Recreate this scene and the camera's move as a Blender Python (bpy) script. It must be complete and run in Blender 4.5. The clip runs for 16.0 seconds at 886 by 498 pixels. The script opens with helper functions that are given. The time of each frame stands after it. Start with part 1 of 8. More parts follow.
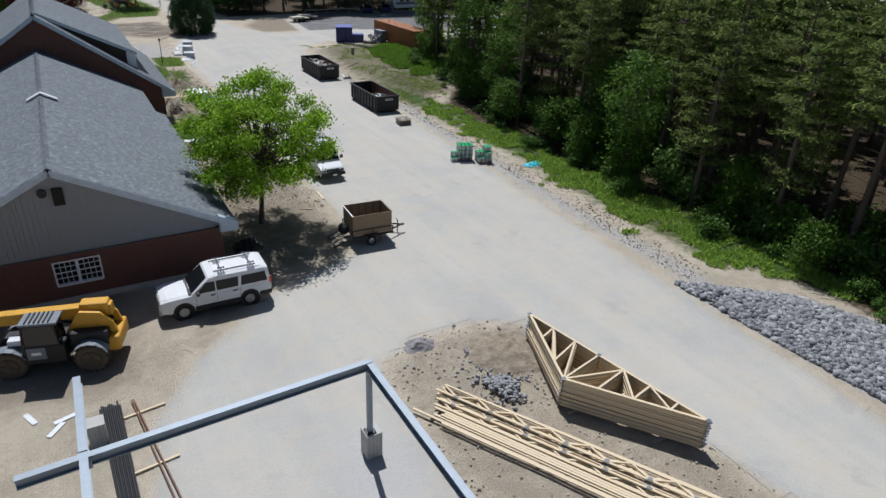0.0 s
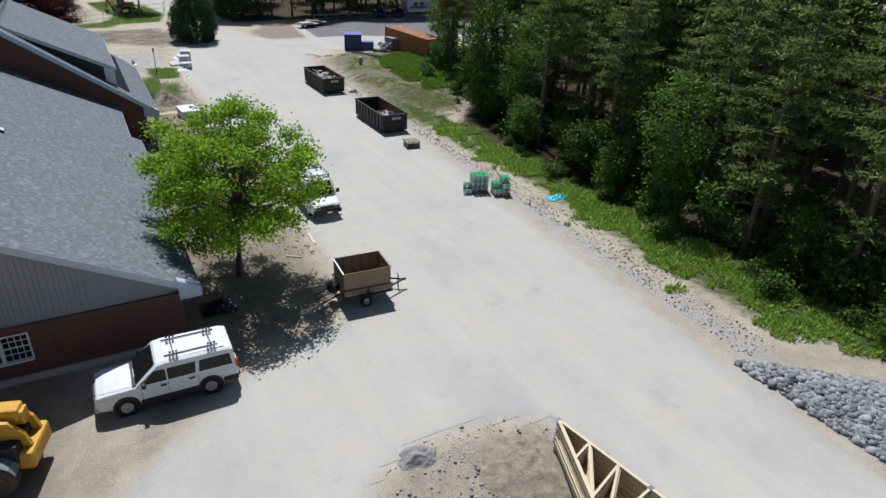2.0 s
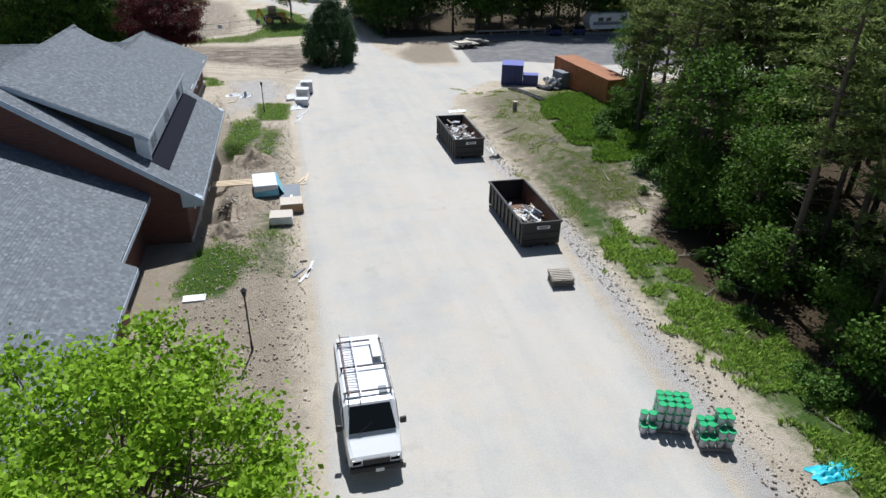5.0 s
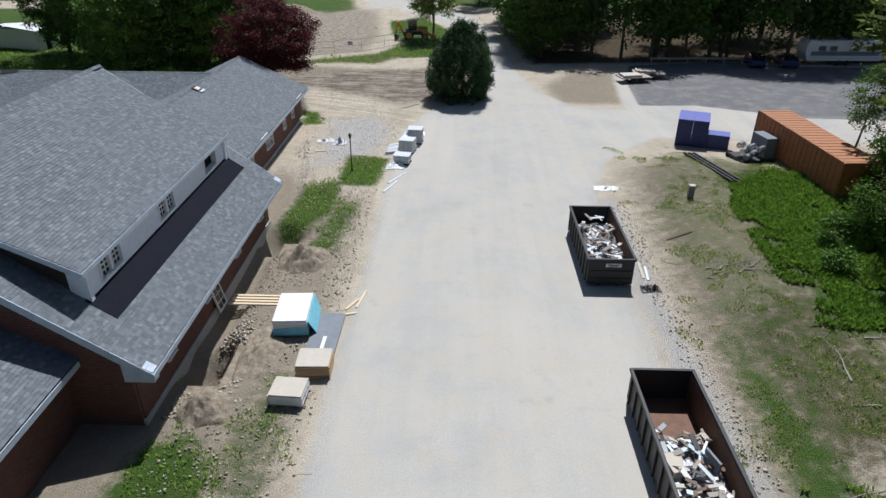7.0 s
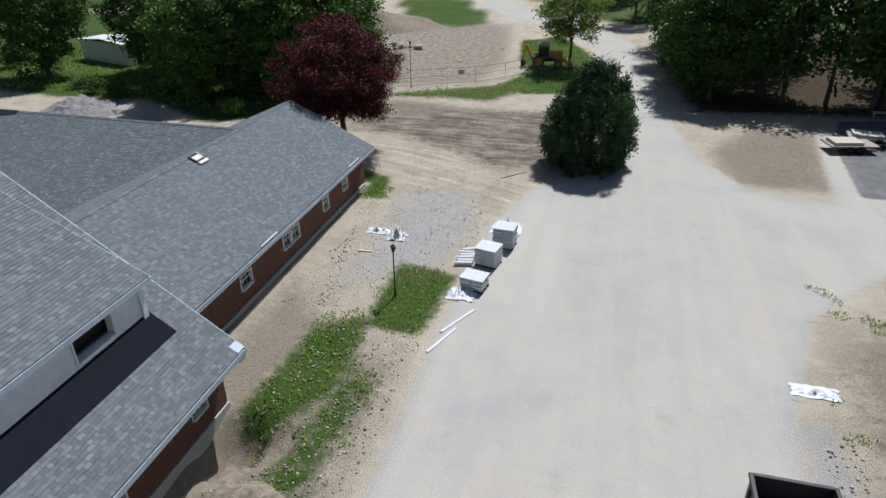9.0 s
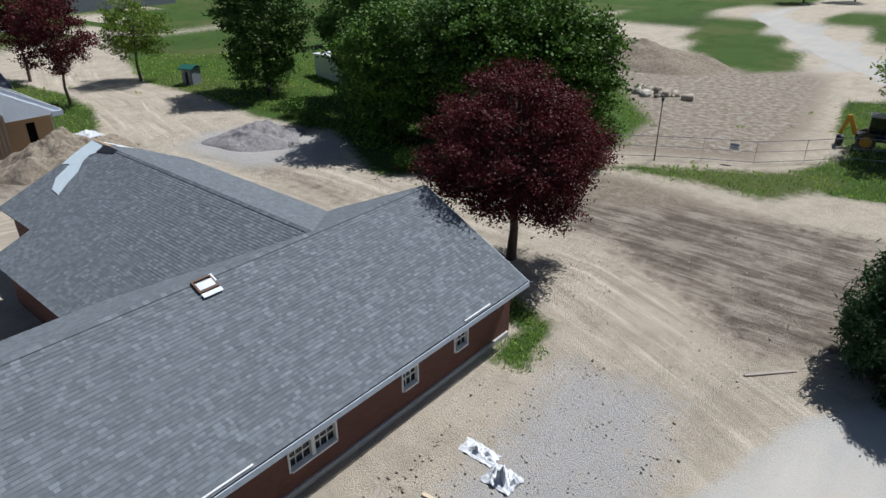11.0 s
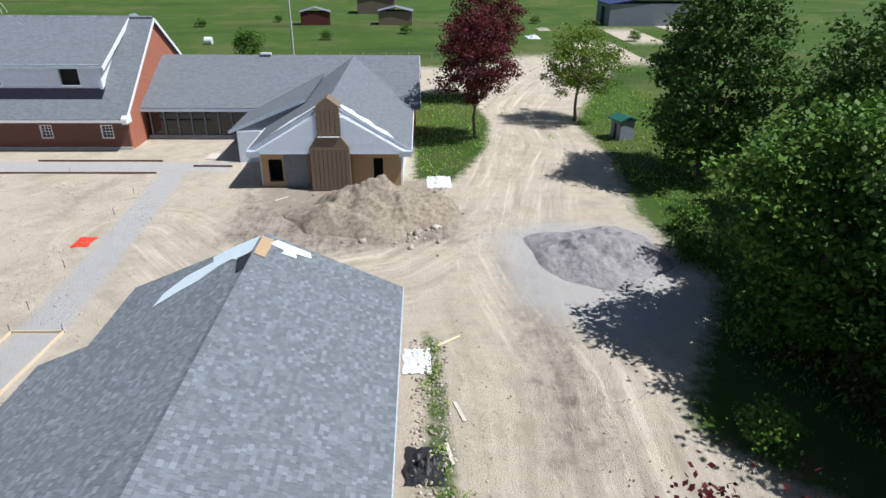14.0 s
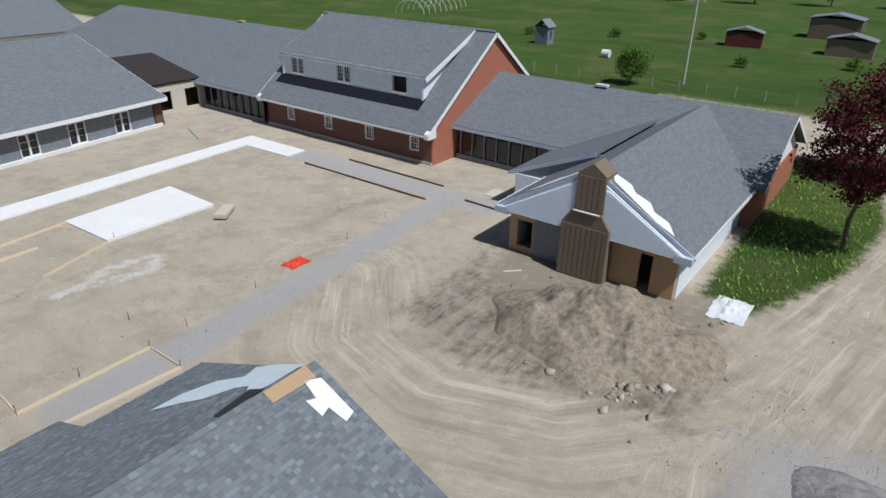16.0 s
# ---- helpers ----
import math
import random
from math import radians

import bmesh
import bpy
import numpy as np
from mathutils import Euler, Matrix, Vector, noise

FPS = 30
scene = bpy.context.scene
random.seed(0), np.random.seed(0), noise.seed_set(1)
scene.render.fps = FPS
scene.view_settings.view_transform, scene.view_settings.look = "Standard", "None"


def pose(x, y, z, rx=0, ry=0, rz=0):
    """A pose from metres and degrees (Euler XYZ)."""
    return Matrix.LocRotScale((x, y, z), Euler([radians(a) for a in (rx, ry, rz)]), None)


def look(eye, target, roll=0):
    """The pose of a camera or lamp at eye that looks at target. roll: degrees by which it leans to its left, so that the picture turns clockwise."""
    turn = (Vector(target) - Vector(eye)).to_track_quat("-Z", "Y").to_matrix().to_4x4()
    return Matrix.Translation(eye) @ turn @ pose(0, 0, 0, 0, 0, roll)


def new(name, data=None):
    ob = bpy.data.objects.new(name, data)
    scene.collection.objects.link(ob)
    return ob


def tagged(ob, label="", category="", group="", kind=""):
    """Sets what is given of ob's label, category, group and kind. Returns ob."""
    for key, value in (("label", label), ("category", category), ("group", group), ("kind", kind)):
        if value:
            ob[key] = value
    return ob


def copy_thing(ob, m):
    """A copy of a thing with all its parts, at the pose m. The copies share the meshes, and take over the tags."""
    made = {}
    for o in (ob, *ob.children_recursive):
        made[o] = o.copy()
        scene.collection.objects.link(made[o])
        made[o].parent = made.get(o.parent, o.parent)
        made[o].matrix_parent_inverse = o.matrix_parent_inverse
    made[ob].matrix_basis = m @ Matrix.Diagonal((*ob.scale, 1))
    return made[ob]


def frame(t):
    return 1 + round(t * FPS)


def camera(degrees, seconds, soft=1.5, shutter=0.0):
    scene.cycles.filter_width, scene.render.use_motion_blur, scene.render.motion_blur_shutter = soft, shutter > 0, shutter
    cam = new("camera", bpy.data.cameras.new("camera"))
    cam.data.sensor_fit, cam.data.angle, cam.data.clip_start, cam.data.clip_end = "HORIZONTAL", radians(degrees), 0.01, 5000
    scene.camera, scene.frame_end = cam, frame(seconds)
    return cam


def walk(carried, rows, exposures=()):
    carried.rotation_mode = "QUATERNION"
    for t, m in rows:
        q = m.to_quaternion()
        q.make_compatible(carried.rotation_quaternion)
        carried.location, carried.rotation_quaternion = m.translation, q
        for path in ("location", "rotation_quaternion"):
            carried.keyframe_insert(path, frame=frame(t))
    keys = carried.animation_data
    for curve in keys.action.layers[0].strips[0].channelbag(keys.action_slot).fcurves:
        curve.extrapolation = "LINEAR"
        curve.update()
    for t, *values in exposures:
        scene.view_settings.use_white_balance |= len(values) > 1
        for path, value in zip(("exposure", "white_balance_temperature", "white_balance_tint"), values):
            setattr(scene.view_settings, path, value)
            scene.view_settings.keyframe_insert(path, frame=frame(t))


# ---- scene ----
cam = camera(69.2, 16.0)
PATH = [
    (0, (-0.475, 0.264, 17.428), (0.446, 1.786, 16.515), 2.5),
    (0.5, (0.045, 1.035, 17.401), (0.967, 2.557, 16.487), 2.5),
    (1, (0.874, 2.239, 17.372), (1.794, 3.762, 16.459), 2.4),
    (1.5, (1.966, 3.925, 17.367), (2.876, 5.454, 16.454), 2.3),
    (2, (3.321, 6.124, 17.372), (4.199, 7.671, 16.458), 2.2),
    (2.5, (4.843, 8.633, 17.433), (5.696, 10.193, 16.517), 2.2),
    (3, (6.517, 11.565, 17.474), (7.318, 13.151, 16.555), 2.1),
    (3.5, (8.407, 14.844, 17.486), (9.124, 16.467, 16.563), 1.9),
    (4, (10.169, 18.315, 17.458), (10.797, 19.974, 16.535), 1.8),
    (4.5, (12.024, 22.139, 17.484), (12.556, 23.829, 16.556), 1.4),
    (4.7, (12.645, 23.727, 17.583), (13.131, 25.428, 16.652), 1.3),
    (6.8, (18.69, 42.049, 17.661), (18.689, 43.814, 16.72), 0.4),
    (7, (19.014, 43.97, 17.688), (18.966, 45.732, 16.744), 0.3),
    (7.5, (19.78, 48.753, 17.635), (19.603, 50.507, 16.69), -0.1),
    (8, (20.272, 53.62, 17.531), (19.989, 55.359, 16.585), -0.3),
    (8.2, (20.374, 55.592, 17.551), (20.062, 57.324, 16.601), -0.3),
    (10.3, (19.179, 76.005, 16.311), (18.373, 77.599, 15.412), -0.5),
    (10.5, (18.656, 77.83, 16.276), (17.783, 79.389, 15.378), -0.4),
    (11, (17.41, 82.421, 16.127), (16.254, 83.787, 15.235), -0.3),
    (11.5, (15.988, 86.801, 16.137), (14.526, 87.837, 15.249), -0.5),
    (12, (14.502, 90.879, 16.356), (12.833, 91.535, 15.47), -0.3),
    (12.5, (12.134, 94.628, 16.285), (10.402, 95.107, 15.408), 0.1),
    (13, (9.541, 97.842, 16.297), (7.807, 98.326, 15.425), 0.3),
    (13.5, (6.71, 100.699, 16.441), (4.937, 101.015, 15.571), 0.4),
    (14, (3.626, 103.223, 16.498), (1.825, 103.283, 15.63), 0.5),
    (14.5, (0.462, 105.372, 16.615), (-1.329, 105.164, 15.748), 0.6),
    (15, (-3.003, 107.073, 16.812), (-4.742, 106.6, 15.944), 0.9),
    (15.5, (-6.582, 108.365, 16.951), (-8.221, 107.616, 16.082), 1.1),
    (16, (-10.139, 109.278, 17.246), (-11.589, 108.217, 16.369), 1.2),
]
EXPOSURES = [(t, stops, 6000, 9) for t, stops in ((0, -0.2), (1.5, -0.1), (3.5, 0.13), (4.7, 0.17), (7, -0.04), (8, -0.1), (10.5, -0.14), (11.5, 0.0), (12.5, 0.32), (13.5, 0.36), (14.5, 0.18), (15.2, -0.04), (16, -0.26))]
walk(cam, [(t, look(eye, target, roll)) for t, eye, target, roll in PATH], EXPOSURES)

# ---- world, sun, exposure ----
SUN = Vector((0.13, 0.60, 1.0)).normalized()
world = bpy.data.worlds.new("sky")
world.use_nodes = True
scene.world = world
wn = world.node_tree
sky = wn.nodes.new("ShaderNodeTexSky")
sky.sky_type, sky.sun_disc = "NISHITA", False
sky.sun_elevation = math.asin(SUN.z)
sky.sun_rotation = math.atan2(SUN.x, SUN.y)
sky.air_density, sky.dust_density = 1.0, 1.0
wn.links.new(sky.outputs[0], wn.nodes["Background"].inputs[0])
wn.nodes["Background"].inputs[1].default_value = 0.052
sun_data = bpy.data.lights.new("sun", "SUN")
sun_data.energy, sun_data.angle, sun_data.color = 4.9, radians(0.53), (1.0, 0.965, 0.925)
sun_lamp = new("sun", sun_data)
sun_lamp.matrix_world = look(SUN * 100, (0, 0, 0))
scene.view_settings.exposure = 0.0


# ---- materials ----
class Nodes:
    """A small front for building node materials."""

    def __init__(self, name, rough=0.8, metal=0.0, spec=0.35):
        self.m = bpy.data.materials.new(name)
        self.m.use_nodes = True
        self.t = self.m.node_tree
        self.p = self.t.nodes["Principled BSDF"]
        self.p.inputs["Roughness"].default_value = rough
        self.p.inputs["Metallic"].default_value = metal
        self.p.inputs["Specular IOR Level"].default_value = spec
        self.co = None

    def n(self, kind, **kw):
        return self.t.nodes.new("ShaderNode" + kind)

    def link(self, a, b):
        self.t.links.new(a, b)

    def put(self, sock, val):
        if isinstance(val, bpy.types.NodeSocket):
            self.link(val, sock)
        else:
            if isinstance(val, (tuple, list)) and len(val) == 3 and sock.type == "RGBA":
                val = (*val, 1)
            sock.default_value = val

    def coord(self):
        if self.co is None:
            self.co = self.n("NewGeometry").outputs["Position"]
        return self.co

    def obj(self):
        return self.n("TexCoord").outputs["Object"]

    def noise(self, scale, detail=4, rough=0.6, vec=None, stretch=None):
        nd = self.n("TexNoise")
        nd.inputs["Scale"].default_value = scale
        nd.inputs["Detail"].default_value = detail
        nd.inputs["Roughness"].default_value = rough
        v = vec if vec is not None else self.coord()
        if stretch:
            mp = self.n("Mapping")
            mp.inputs["Scale"].default_value = stretch
            self.link(v, mp.inputs["Vector"])
            v = mp.outputs[0]
        self.link(v, nd.inputs["Vector"])
        return nd.outputs["Fac"]

    def ramp(self, fac, *stops):
        r = self.n("ValToRGB")
        el = r.color_ramp.elements
        while len(el) < len(stops):
            el.new(0.5)
        for e, (p, c) in zip(el, stops):
            e.position = p
            e.color = (*c, 1) if isinstance(c, (tuple, list)) else (c, c, c, 1)
        self.link(fac, r.inputs[0])
        return r.outputs[0]

    def mix(self, fac, a, b, kind="MIX"):
        x = self.n("Mix")
        x.data_type, x.blend_type = "RGBA", kind
        self.put(x.inputs["Factor"], fac)
        self.put(x.inputs[6], a)
        self.put(x.inputs[7], b)
        return x.outputs[2]

    def math(self, op, a, b=0.0, clamp=False):
        x = self.n("Math")
        x.operation, x.use_clamp = op, clamp
        self.put(x.inputs[0], a)
        self.put(x.inputs[1], b)
        return x.outputs[0]

    def attr(self, name):
        a = self.n("Attribute")
        a.attribute_name = name
        return a.outputs["Fac"]

    def rnd(self, island=False):
        if island:
            return self.n("NewGeometry").outputs["Random Per Island"]
        return self.n("ObjectInfo").outputs["Random"]

    def color(self, c):
        self.put(self.p.inputs["Base Color"], c)
        return self

    def bump(self, h, strength=0.3, dist=0.05):
        b = self.n("Bump")
        b.inputs["Strength"].default_value = strength
        b.inputs["Distance"].default_value = dist
        self.link(h, b.inputs["Height"])
        self.link(b.outputs[0], self.p.inputs["Normal"])
        return self


def scaled(c, k):
    return tuple(min(1, v * k) for v in c)


def plain(name, c, rough=0.6, metal=0.0, vary=0.18, scale=3.0, grain=40.0, spec=0.35, bump=0.1):
    """A surface with blotches at one scale and grain at another."""
    k = Nodes(name, rough, metal, spec)
    a = k.noise(scale, 5, 0.65, k.obj())
    b = k.noise(grain, 3, 0.6, k.obj())
    base = k.ramp(a, (0.3, scaled(c, 1 - vary)), (0.7, scaled(c, 1 + vary)))
    k.color(k.mix(0.35, base, k.ramp(b, (0.3, scaled(c, 1 - vary)), (0.7, scaled(c, 1 + vary)))))
    if bump:
        k.bump(b, bump, 0.01)
    return k.m


def wood(name, c, vary=0.25, rough=0.75, stretch=(2, 30, 30), random=True):
    k = Nodes(name, rough)
    a = k.noise(1.0, 6, 0.7, k.obj(), stretch)
    col = k.ramp(a, (0.3, scaled(c, 1 - vary)), (0.7, scaled(c, 1 + vary)))
    if random:
        r = k.rnd(True)
        col = k.mix(0.5, col, k.ramp(r, (0.0, scaled(c, 0.75)), (1.0, scaled(c, 1.2))))
    k.color(col).bump(a, 0.15, 0.01)
    return k.m


def brick_material(name, c1, c2, mortar, stain):
    k = Nodes(name, 0.85)
    sep = k.n("SeparateXYZ")
    k.link(k.coord(), sep.inputs[0])
    com = k.n("CombineXYZ")
    k.link(k.math("ADD", sep.outputs[0], sep.outputs[1]), com.inputs[0])
    k.link(sep.outputs[2], com.inputs[1])
    br = k.n("TexBrick")
    k.link(com.outputs[0], br.inputs["Vector"])
    br.inputs["Scale"].default_value = 1.0
    br.inputs["Brick Width"].default_value = 0.21
    br.inputs["Row Height"].default_value = 0.075
    br.inputs["Mortar Size"].default_value = 0.006
    br.inputs["Bias"].default_value = -0.1
    br.inputs["Color1"].default_value = (*c1, 1)
    br.inputs["Color2"].default_value = (*c2, 1)
    br.inputs["Mortar"].default_value = (*mortar, 1)
    st = k.noise(0.8, 5)
    k.color(k.mix(k.ramp(st, (0.35, 0.0), (0.75, 0.35)), br.outputs[0], stain))
    k.bump(br.outputs["Fac"], -0.5, 0.01)
    return k.m


def shingle_material(name, island, c=(0.158, 0.177, 0.194), single=False):
    """Asphalt shingle with granules; every tab has its own tone."""
    k = Nodes(name, 0.9, spec=0.25)
    g = k.noise(90, 3, 0.7)
    w = k.noise(0.35, 4, 0.6)
    if island:
        tone = k.ramp(k.rnd(not single), (0.0, scaled(c, 0.66)), (0.45, scaled(c, 0.88)), (0.6, scaled(c, 1.05)), (0.85, scaled(c, 1.16)), (1.0, scaled(c, 1.6)))
    else:
        sep = k.n("SeparateXYZ")
        k.link(k.n("TexCoord").outputs["UV"], sep.inputs[0])
        com = k.n("CombineXYZ")
        k.link(sep.outputs[0], com.inputs[0])
        k.link(sep.outputs[1], com.inputs[1])
        br = k.n("TexBrick")
        k.link(com.outputs[0], br.inputs["Vector"])
        br.inputs["Scale"].default_value = 1.0
        br.inputs["Brick Width"].default_value = 0.3
        br.inputs["Row Height"].default_value = 0.145
        br.inputs["Mortar Size"].default_value = 0.006
        br.inputs["Color1"].default_value = (*scaled(c, 0.78), 1)
        br.inputs["Color2"].default_value = (*scaled(c, 1.22), 1)
        br.inputs["Mortar"].default_value = (*scaled(c, 0.45), 1)
        tone = br.outputs[0]
    col = k.mix(0.3, tone, k.ramp(g, (0.3, scaled(c, 0.55)), (0.7, scaled(c, 1.6))))
    col = k.mix(k.ramp(w, (0.3, 0.0), (0.7, 0.25)), col, scaled(c, 1.12))
    k.color(col).bump(g, 0.25, 0.008)
    return k.m


def leaf_material(name, c, dark=0.5, light=1.6, glow=0.35, rough=0.6, spec=0.22):
    k = Nodes(name, rough, spec=spec)
    r = k.rnd(True)
    n = k.noise(0.5, 3)
    col = k.ramp(r, (0.0, scaled(c, dark)), (0.5, c), (1.0, scaled(c, light)))
    col = k.mix(k.ramp(n, (0.35, 0.0), (0.7, 0.5)), col, scaled(c, 1.25))
    k.color(col)
    tr = k.n("BsdfTranslucent")
    k.link(col, tr.inputs[0])
    ms = k.n("MixShader")
    ms.inputs[0].default_value = glow
    k.link(k.p.outputs[0], ms.inputs[1])
    k.link(tr.outputs[0], ms.inputs[2])
    k.link(ms.outputs[0], k.t.nodes["Material Output"].inputs[0])
    return k.m


def ground_material():
    """Sand, compacted road dust, crushed stone, loam and turf, blended by how far each zone reaches."""
    k = Nodes("ground", 0.95, spec=0.15)
    fine = k.noise(14, 6, 0.7)
    mid = k.noise(1.6, 6, 0.65)
    big = k.noise(0.22, 5, 0.6)
    grit = k.noise(55, 2, 0.6)
    track = k.noise(0.7, 4, 0.55, None, (1.5, 0.05, 1))

    def zone(name, soft=0.14, wob=0.5):
        a = k.attr(name)
        e = k.math("ADD", a, k.math("MULTIPLY", k.math("SUBTRACT", mid, 0.5), wob))
        e = k.math("ADD", e, k.math("MULTIPLY", k.math("SUBTRACT", fine, 0.5), wob * 0.7))
        return k.ramp(e, (0.5 - soft, 0.0), (0.5 + soft, 1.0))

    speck = k.noise(7.0, 5, 0.75)
    blot = k.noise(0.55, 6, 0.7)
    rut = k.noise(1.0, 7, 0.72, None, (0.24, 1.5, 1))
    rut2 = k.noise(1.0, 5, 0.7, None, (0.5, 0.12, 1))
    sand = k.ramp(mid, (0.25, (0.49, 0.415, 0.31)), (0.5, (0.62, 0.54, 0.42)), (0.75, (0.69, 0.61, 0.485)))
    sand = k.mix(k.ramp(blot, (0.42, 0.0), (0.62, 0.75)), sand, (0.40, 0.335, 0.25))
    sand = k.mix(k.ramp(big, (0.46, 0.0), (0.6, 0.75)), sand, (0.58, 0.505, 0.40))
    sand = k.mix(k.ramp(k.noise(0.3, 6, 0.7), (0.54, 0.0), (0.62, 0.55)), sand, (0.37, 0.315, 0.245))
    sand = k.mix(k.ramp(rut2, (0.5, 0.0), (0.66, 0.4)), sand, (0.34, 0.295, 0.235))
    sand = k.mix(0.35, sand, k.ramp(fine, (0.3, (0.20, 0.165, 0.125)), (0.7, (0.62, 0.56, 0.47))))
    sand = k.mix(k.ramp(speck, (0.62, 0.0), (0.70, 0.55)), sand, (0.20, 0.165, 0.125))
    com = k.n("CombineXYZ")
    k.link(k.math("MULTIPLY", k.attr("across"), 1.5), com.inputs[0])
    k.link(k.math("MULTIPLY", k.attr("along"), 0.09), com.inputs[1])
    wheel_lines = k.noise(1.0, 7, 0.7, com.outputs[0])
    worn = k.attr("worn")
    sand = k.mix(k.math("MULTIPLY", worn, k.ramp(wheel_lines, (0.52, 0.0), (0.62, 0.75))), sand, (0.36, 0.31, 0.24))
    sand = k.mix(k.math("MULTIPLY", worn, k.ramp(wheel_lines, (0.36, 0.8), (0.47, 0.0))), sand, (0.70, 0.625, 0.505))
    drift = k.noise(0.16, 6, 0.66)
    lane = k.noise(0.4, 5, 0.6, None, (1.0, 0.06, 1))
    road = k.ramp(drift, (0.36, (0.404, 0.395, 0.379)), (0.48, (0.459, 0.445, 0.413)), (0.56, (0.495, 0.465, 0.413)), (0.66, (0.445, 0.430, 0.408)))
    road = k.mix(k.ramp(track, (0.46, 0.0), (0.64, 0.4)), road, (0.404, 0.400, 0.383))
    road = k.mix(k.ramp(lane, (0.50, 0.0), (0.66, 0.5)), road, (0.536, 0.505, 0.452))
    road = k.mix(k.ramp(rut2, (0.54, 0.0), (0.68, 0.35)), road, (0.545, 0.515, 0.467))
    road = k.mix(k.ramp(blot, (0.50, 0.0), (0.66, 0.6)), road, (0.515, 0.455, 0.368))
    road = k.mix(k.ramp(k.noise(0.9, 6, 0.72), (0.56, 0.0), (0.68, 0.35)), road, (0.373, 0.365, 0.349))
    road = k.mix(0.16, road, k.ramp(fine, (0.3, (0.222, 0.210, 0.191)), (0.7, (0.666, 0.640, 0.590))))
    road = k.mix(k.ramp(speck, (0.67, 0.0), (0.74, 0.4)), road, (0.252, 0.240, 0.216))
    road = k.mix(k.ramp(k.noise(2.6, 5, 0.8), (0.66, 0.0), (0.70, 0.5)), road, (0.303, 0.285, 0.256))
    road = k.mix(k.ramp(k.noise(0.33, 5, 0.65), (0.62, 0.0), (0.68, 0.4)), road, (0.353, 0.340, 0.320))
    loam = k.ramp(fine, (0.3, (0.13, 0.10, 0.072)), (0.7, (0.33, 0.275, 0.21)))
    loam = k.mix(k.ramp(mid, (0.42, 0.0), (0.66, 0.8)), loam, (0.37, 0.325, 0.26))
    loam = k.mix(k.ramp(speck, (0.58, 0.0), (0.66, 0.6)), loam, (0.11, 0.085, 0.06))
    mud = k.ramp(k.math("ADD", k.math("MULTIPLY", rut, 0.65), k.math("MULTIPLY", blot, 0.35)), (0.44, (0.07, 0.055, 0.042)), (0.50, (0.20, 0.165, 0.13)), (0.57, (0.38, 0.335, 0.275)))
    mud = k.mix(0.3, mud, k.ramp(fine, (0.3, (0.12, 0.095, 0.07)), (0.7, (0.46, 0.41, 0.34))))
    stone = k.ramp(grit, (0.35, (0.25, 0.25, 0.26)), (0.65, (0.60, 0.595, 0.60)))
    stone = k.mix(k.ramp(mid, (0.4, 0.0), (0.65, 0.7)), stone, (0.46, 0.43, 0.39))
    turf = k.ramp(fine, (0.3, (0.028, 0.055, 0.011)), (0.7, (0.075, 0.135, 0.026)))
    turf = k.mix(k.ramp(big, (0.4, 0.0), (0.65, 0.6)), turf, (0.075, 0.125, 0.027))
    turf = k.mix(k.ramp(k.noise(0.06, 5, 0.7), (0.5, 0.0), (0.60, 0.65)), turf, (0.115, 0.125, 0.045))
    turf = k.mix(k.ramp(k.noise(0.05, 5, 0.7, None, (1.0, 0.35, 1)), (0.52, 0.0), (0.62, 0.7)), turf, (0.035, 0.07, 0.015))
    tar = k.ramp(fine, (0.3, (0.115, 0.115, 0.12)), (0.7, (0.20, 0.20, 0.205)))
    tar = k.mix(k.ramp(blot, (0.45, 0.0), (0.65, 0.6)), tar, (0.29, 0.28, 0.265))
    litter = k.ramp(fine, (0.3, (0.03, 0.023, 0.014)), (0.7, (0.11, 0.08, 0.048)))
    col = sand
    for nm, c in (("loam", loam), ("road", road), ("mud", mud), ("tar", tar), ("stone", stone), ("litter", litter), ("turf", turf), ("lime", (0.74, 0.73, 0.71))):
        col = k.mix(zone(nm, 0.12 if nm in ("road", "tar") else 0.18, 0.6 if nm in ("road", "tar") else 0.9), col, c)
    k.color(col)
    k.bump(k.math("MULTIPLY", k.math("ADD", k.math("ADD", fine, speck), k.math("MULTIPLY", grit, 0.5)), k.math("SUBTRACT", 1.0, k.math("MULTIPLY", k.attr("road"), 0.85))), 0.8, 0.07)
    return k.m


M = {}
M["ground"] = ground_material()
# One red brick in two copies: shade and sun are in the colours.
M["brick"] = brick_material("red_brick_shaded", (0.165, 0.058, 0.042), (0.09, 0.036, 0.029), (0.20, 0.165, 0.145), (0.14, 0.062, 0.048))
M["brick_sunlit"] = brick_material("red_brick_sunlit", (0.42, 0.125, 0.065), (0.29, 0.085, 0.05), (0.34, 0.25, 0.20), (0.40, 0.15, 0.09))
M["shingle"] = shingle_material("shingle_tab", True)
M["shingle_one"] = shingle_material("shingle_single", True, single=True)
M["shingle_flat"] = shingle_material("shingle_far", False, (0.155, 0.17, 0.188))
M["board"] = wood("weathered_board", (0.28, 0.29, 0.31), 0.22, stretch=(30, 30, 2))
M["fascia"] = plain("fascia_blue_grey", (0.48, 0.55, 0.64), 0.5)
M["white"] = plain("white_paint", (0.78, 0.79, 0.80), 0.45, vary=0.06)
M["felt"] = plain("roofing_felt", (0.014, 0.015, 0.023), 0.9, spec=0.08)
M["housewrap"] = plain("pale_sheathing", (0.76, 0.81, 0.88), 0.6, vary=0.10)
M["membrane"] = plain("silver_membrane", (0.60, 0.69, 0.73), 0.4, vary=0.12)
M["siding"] = plain("pale_blue_siding", (0.80, 0.86, 0.93), 0.5, vary=0.06)
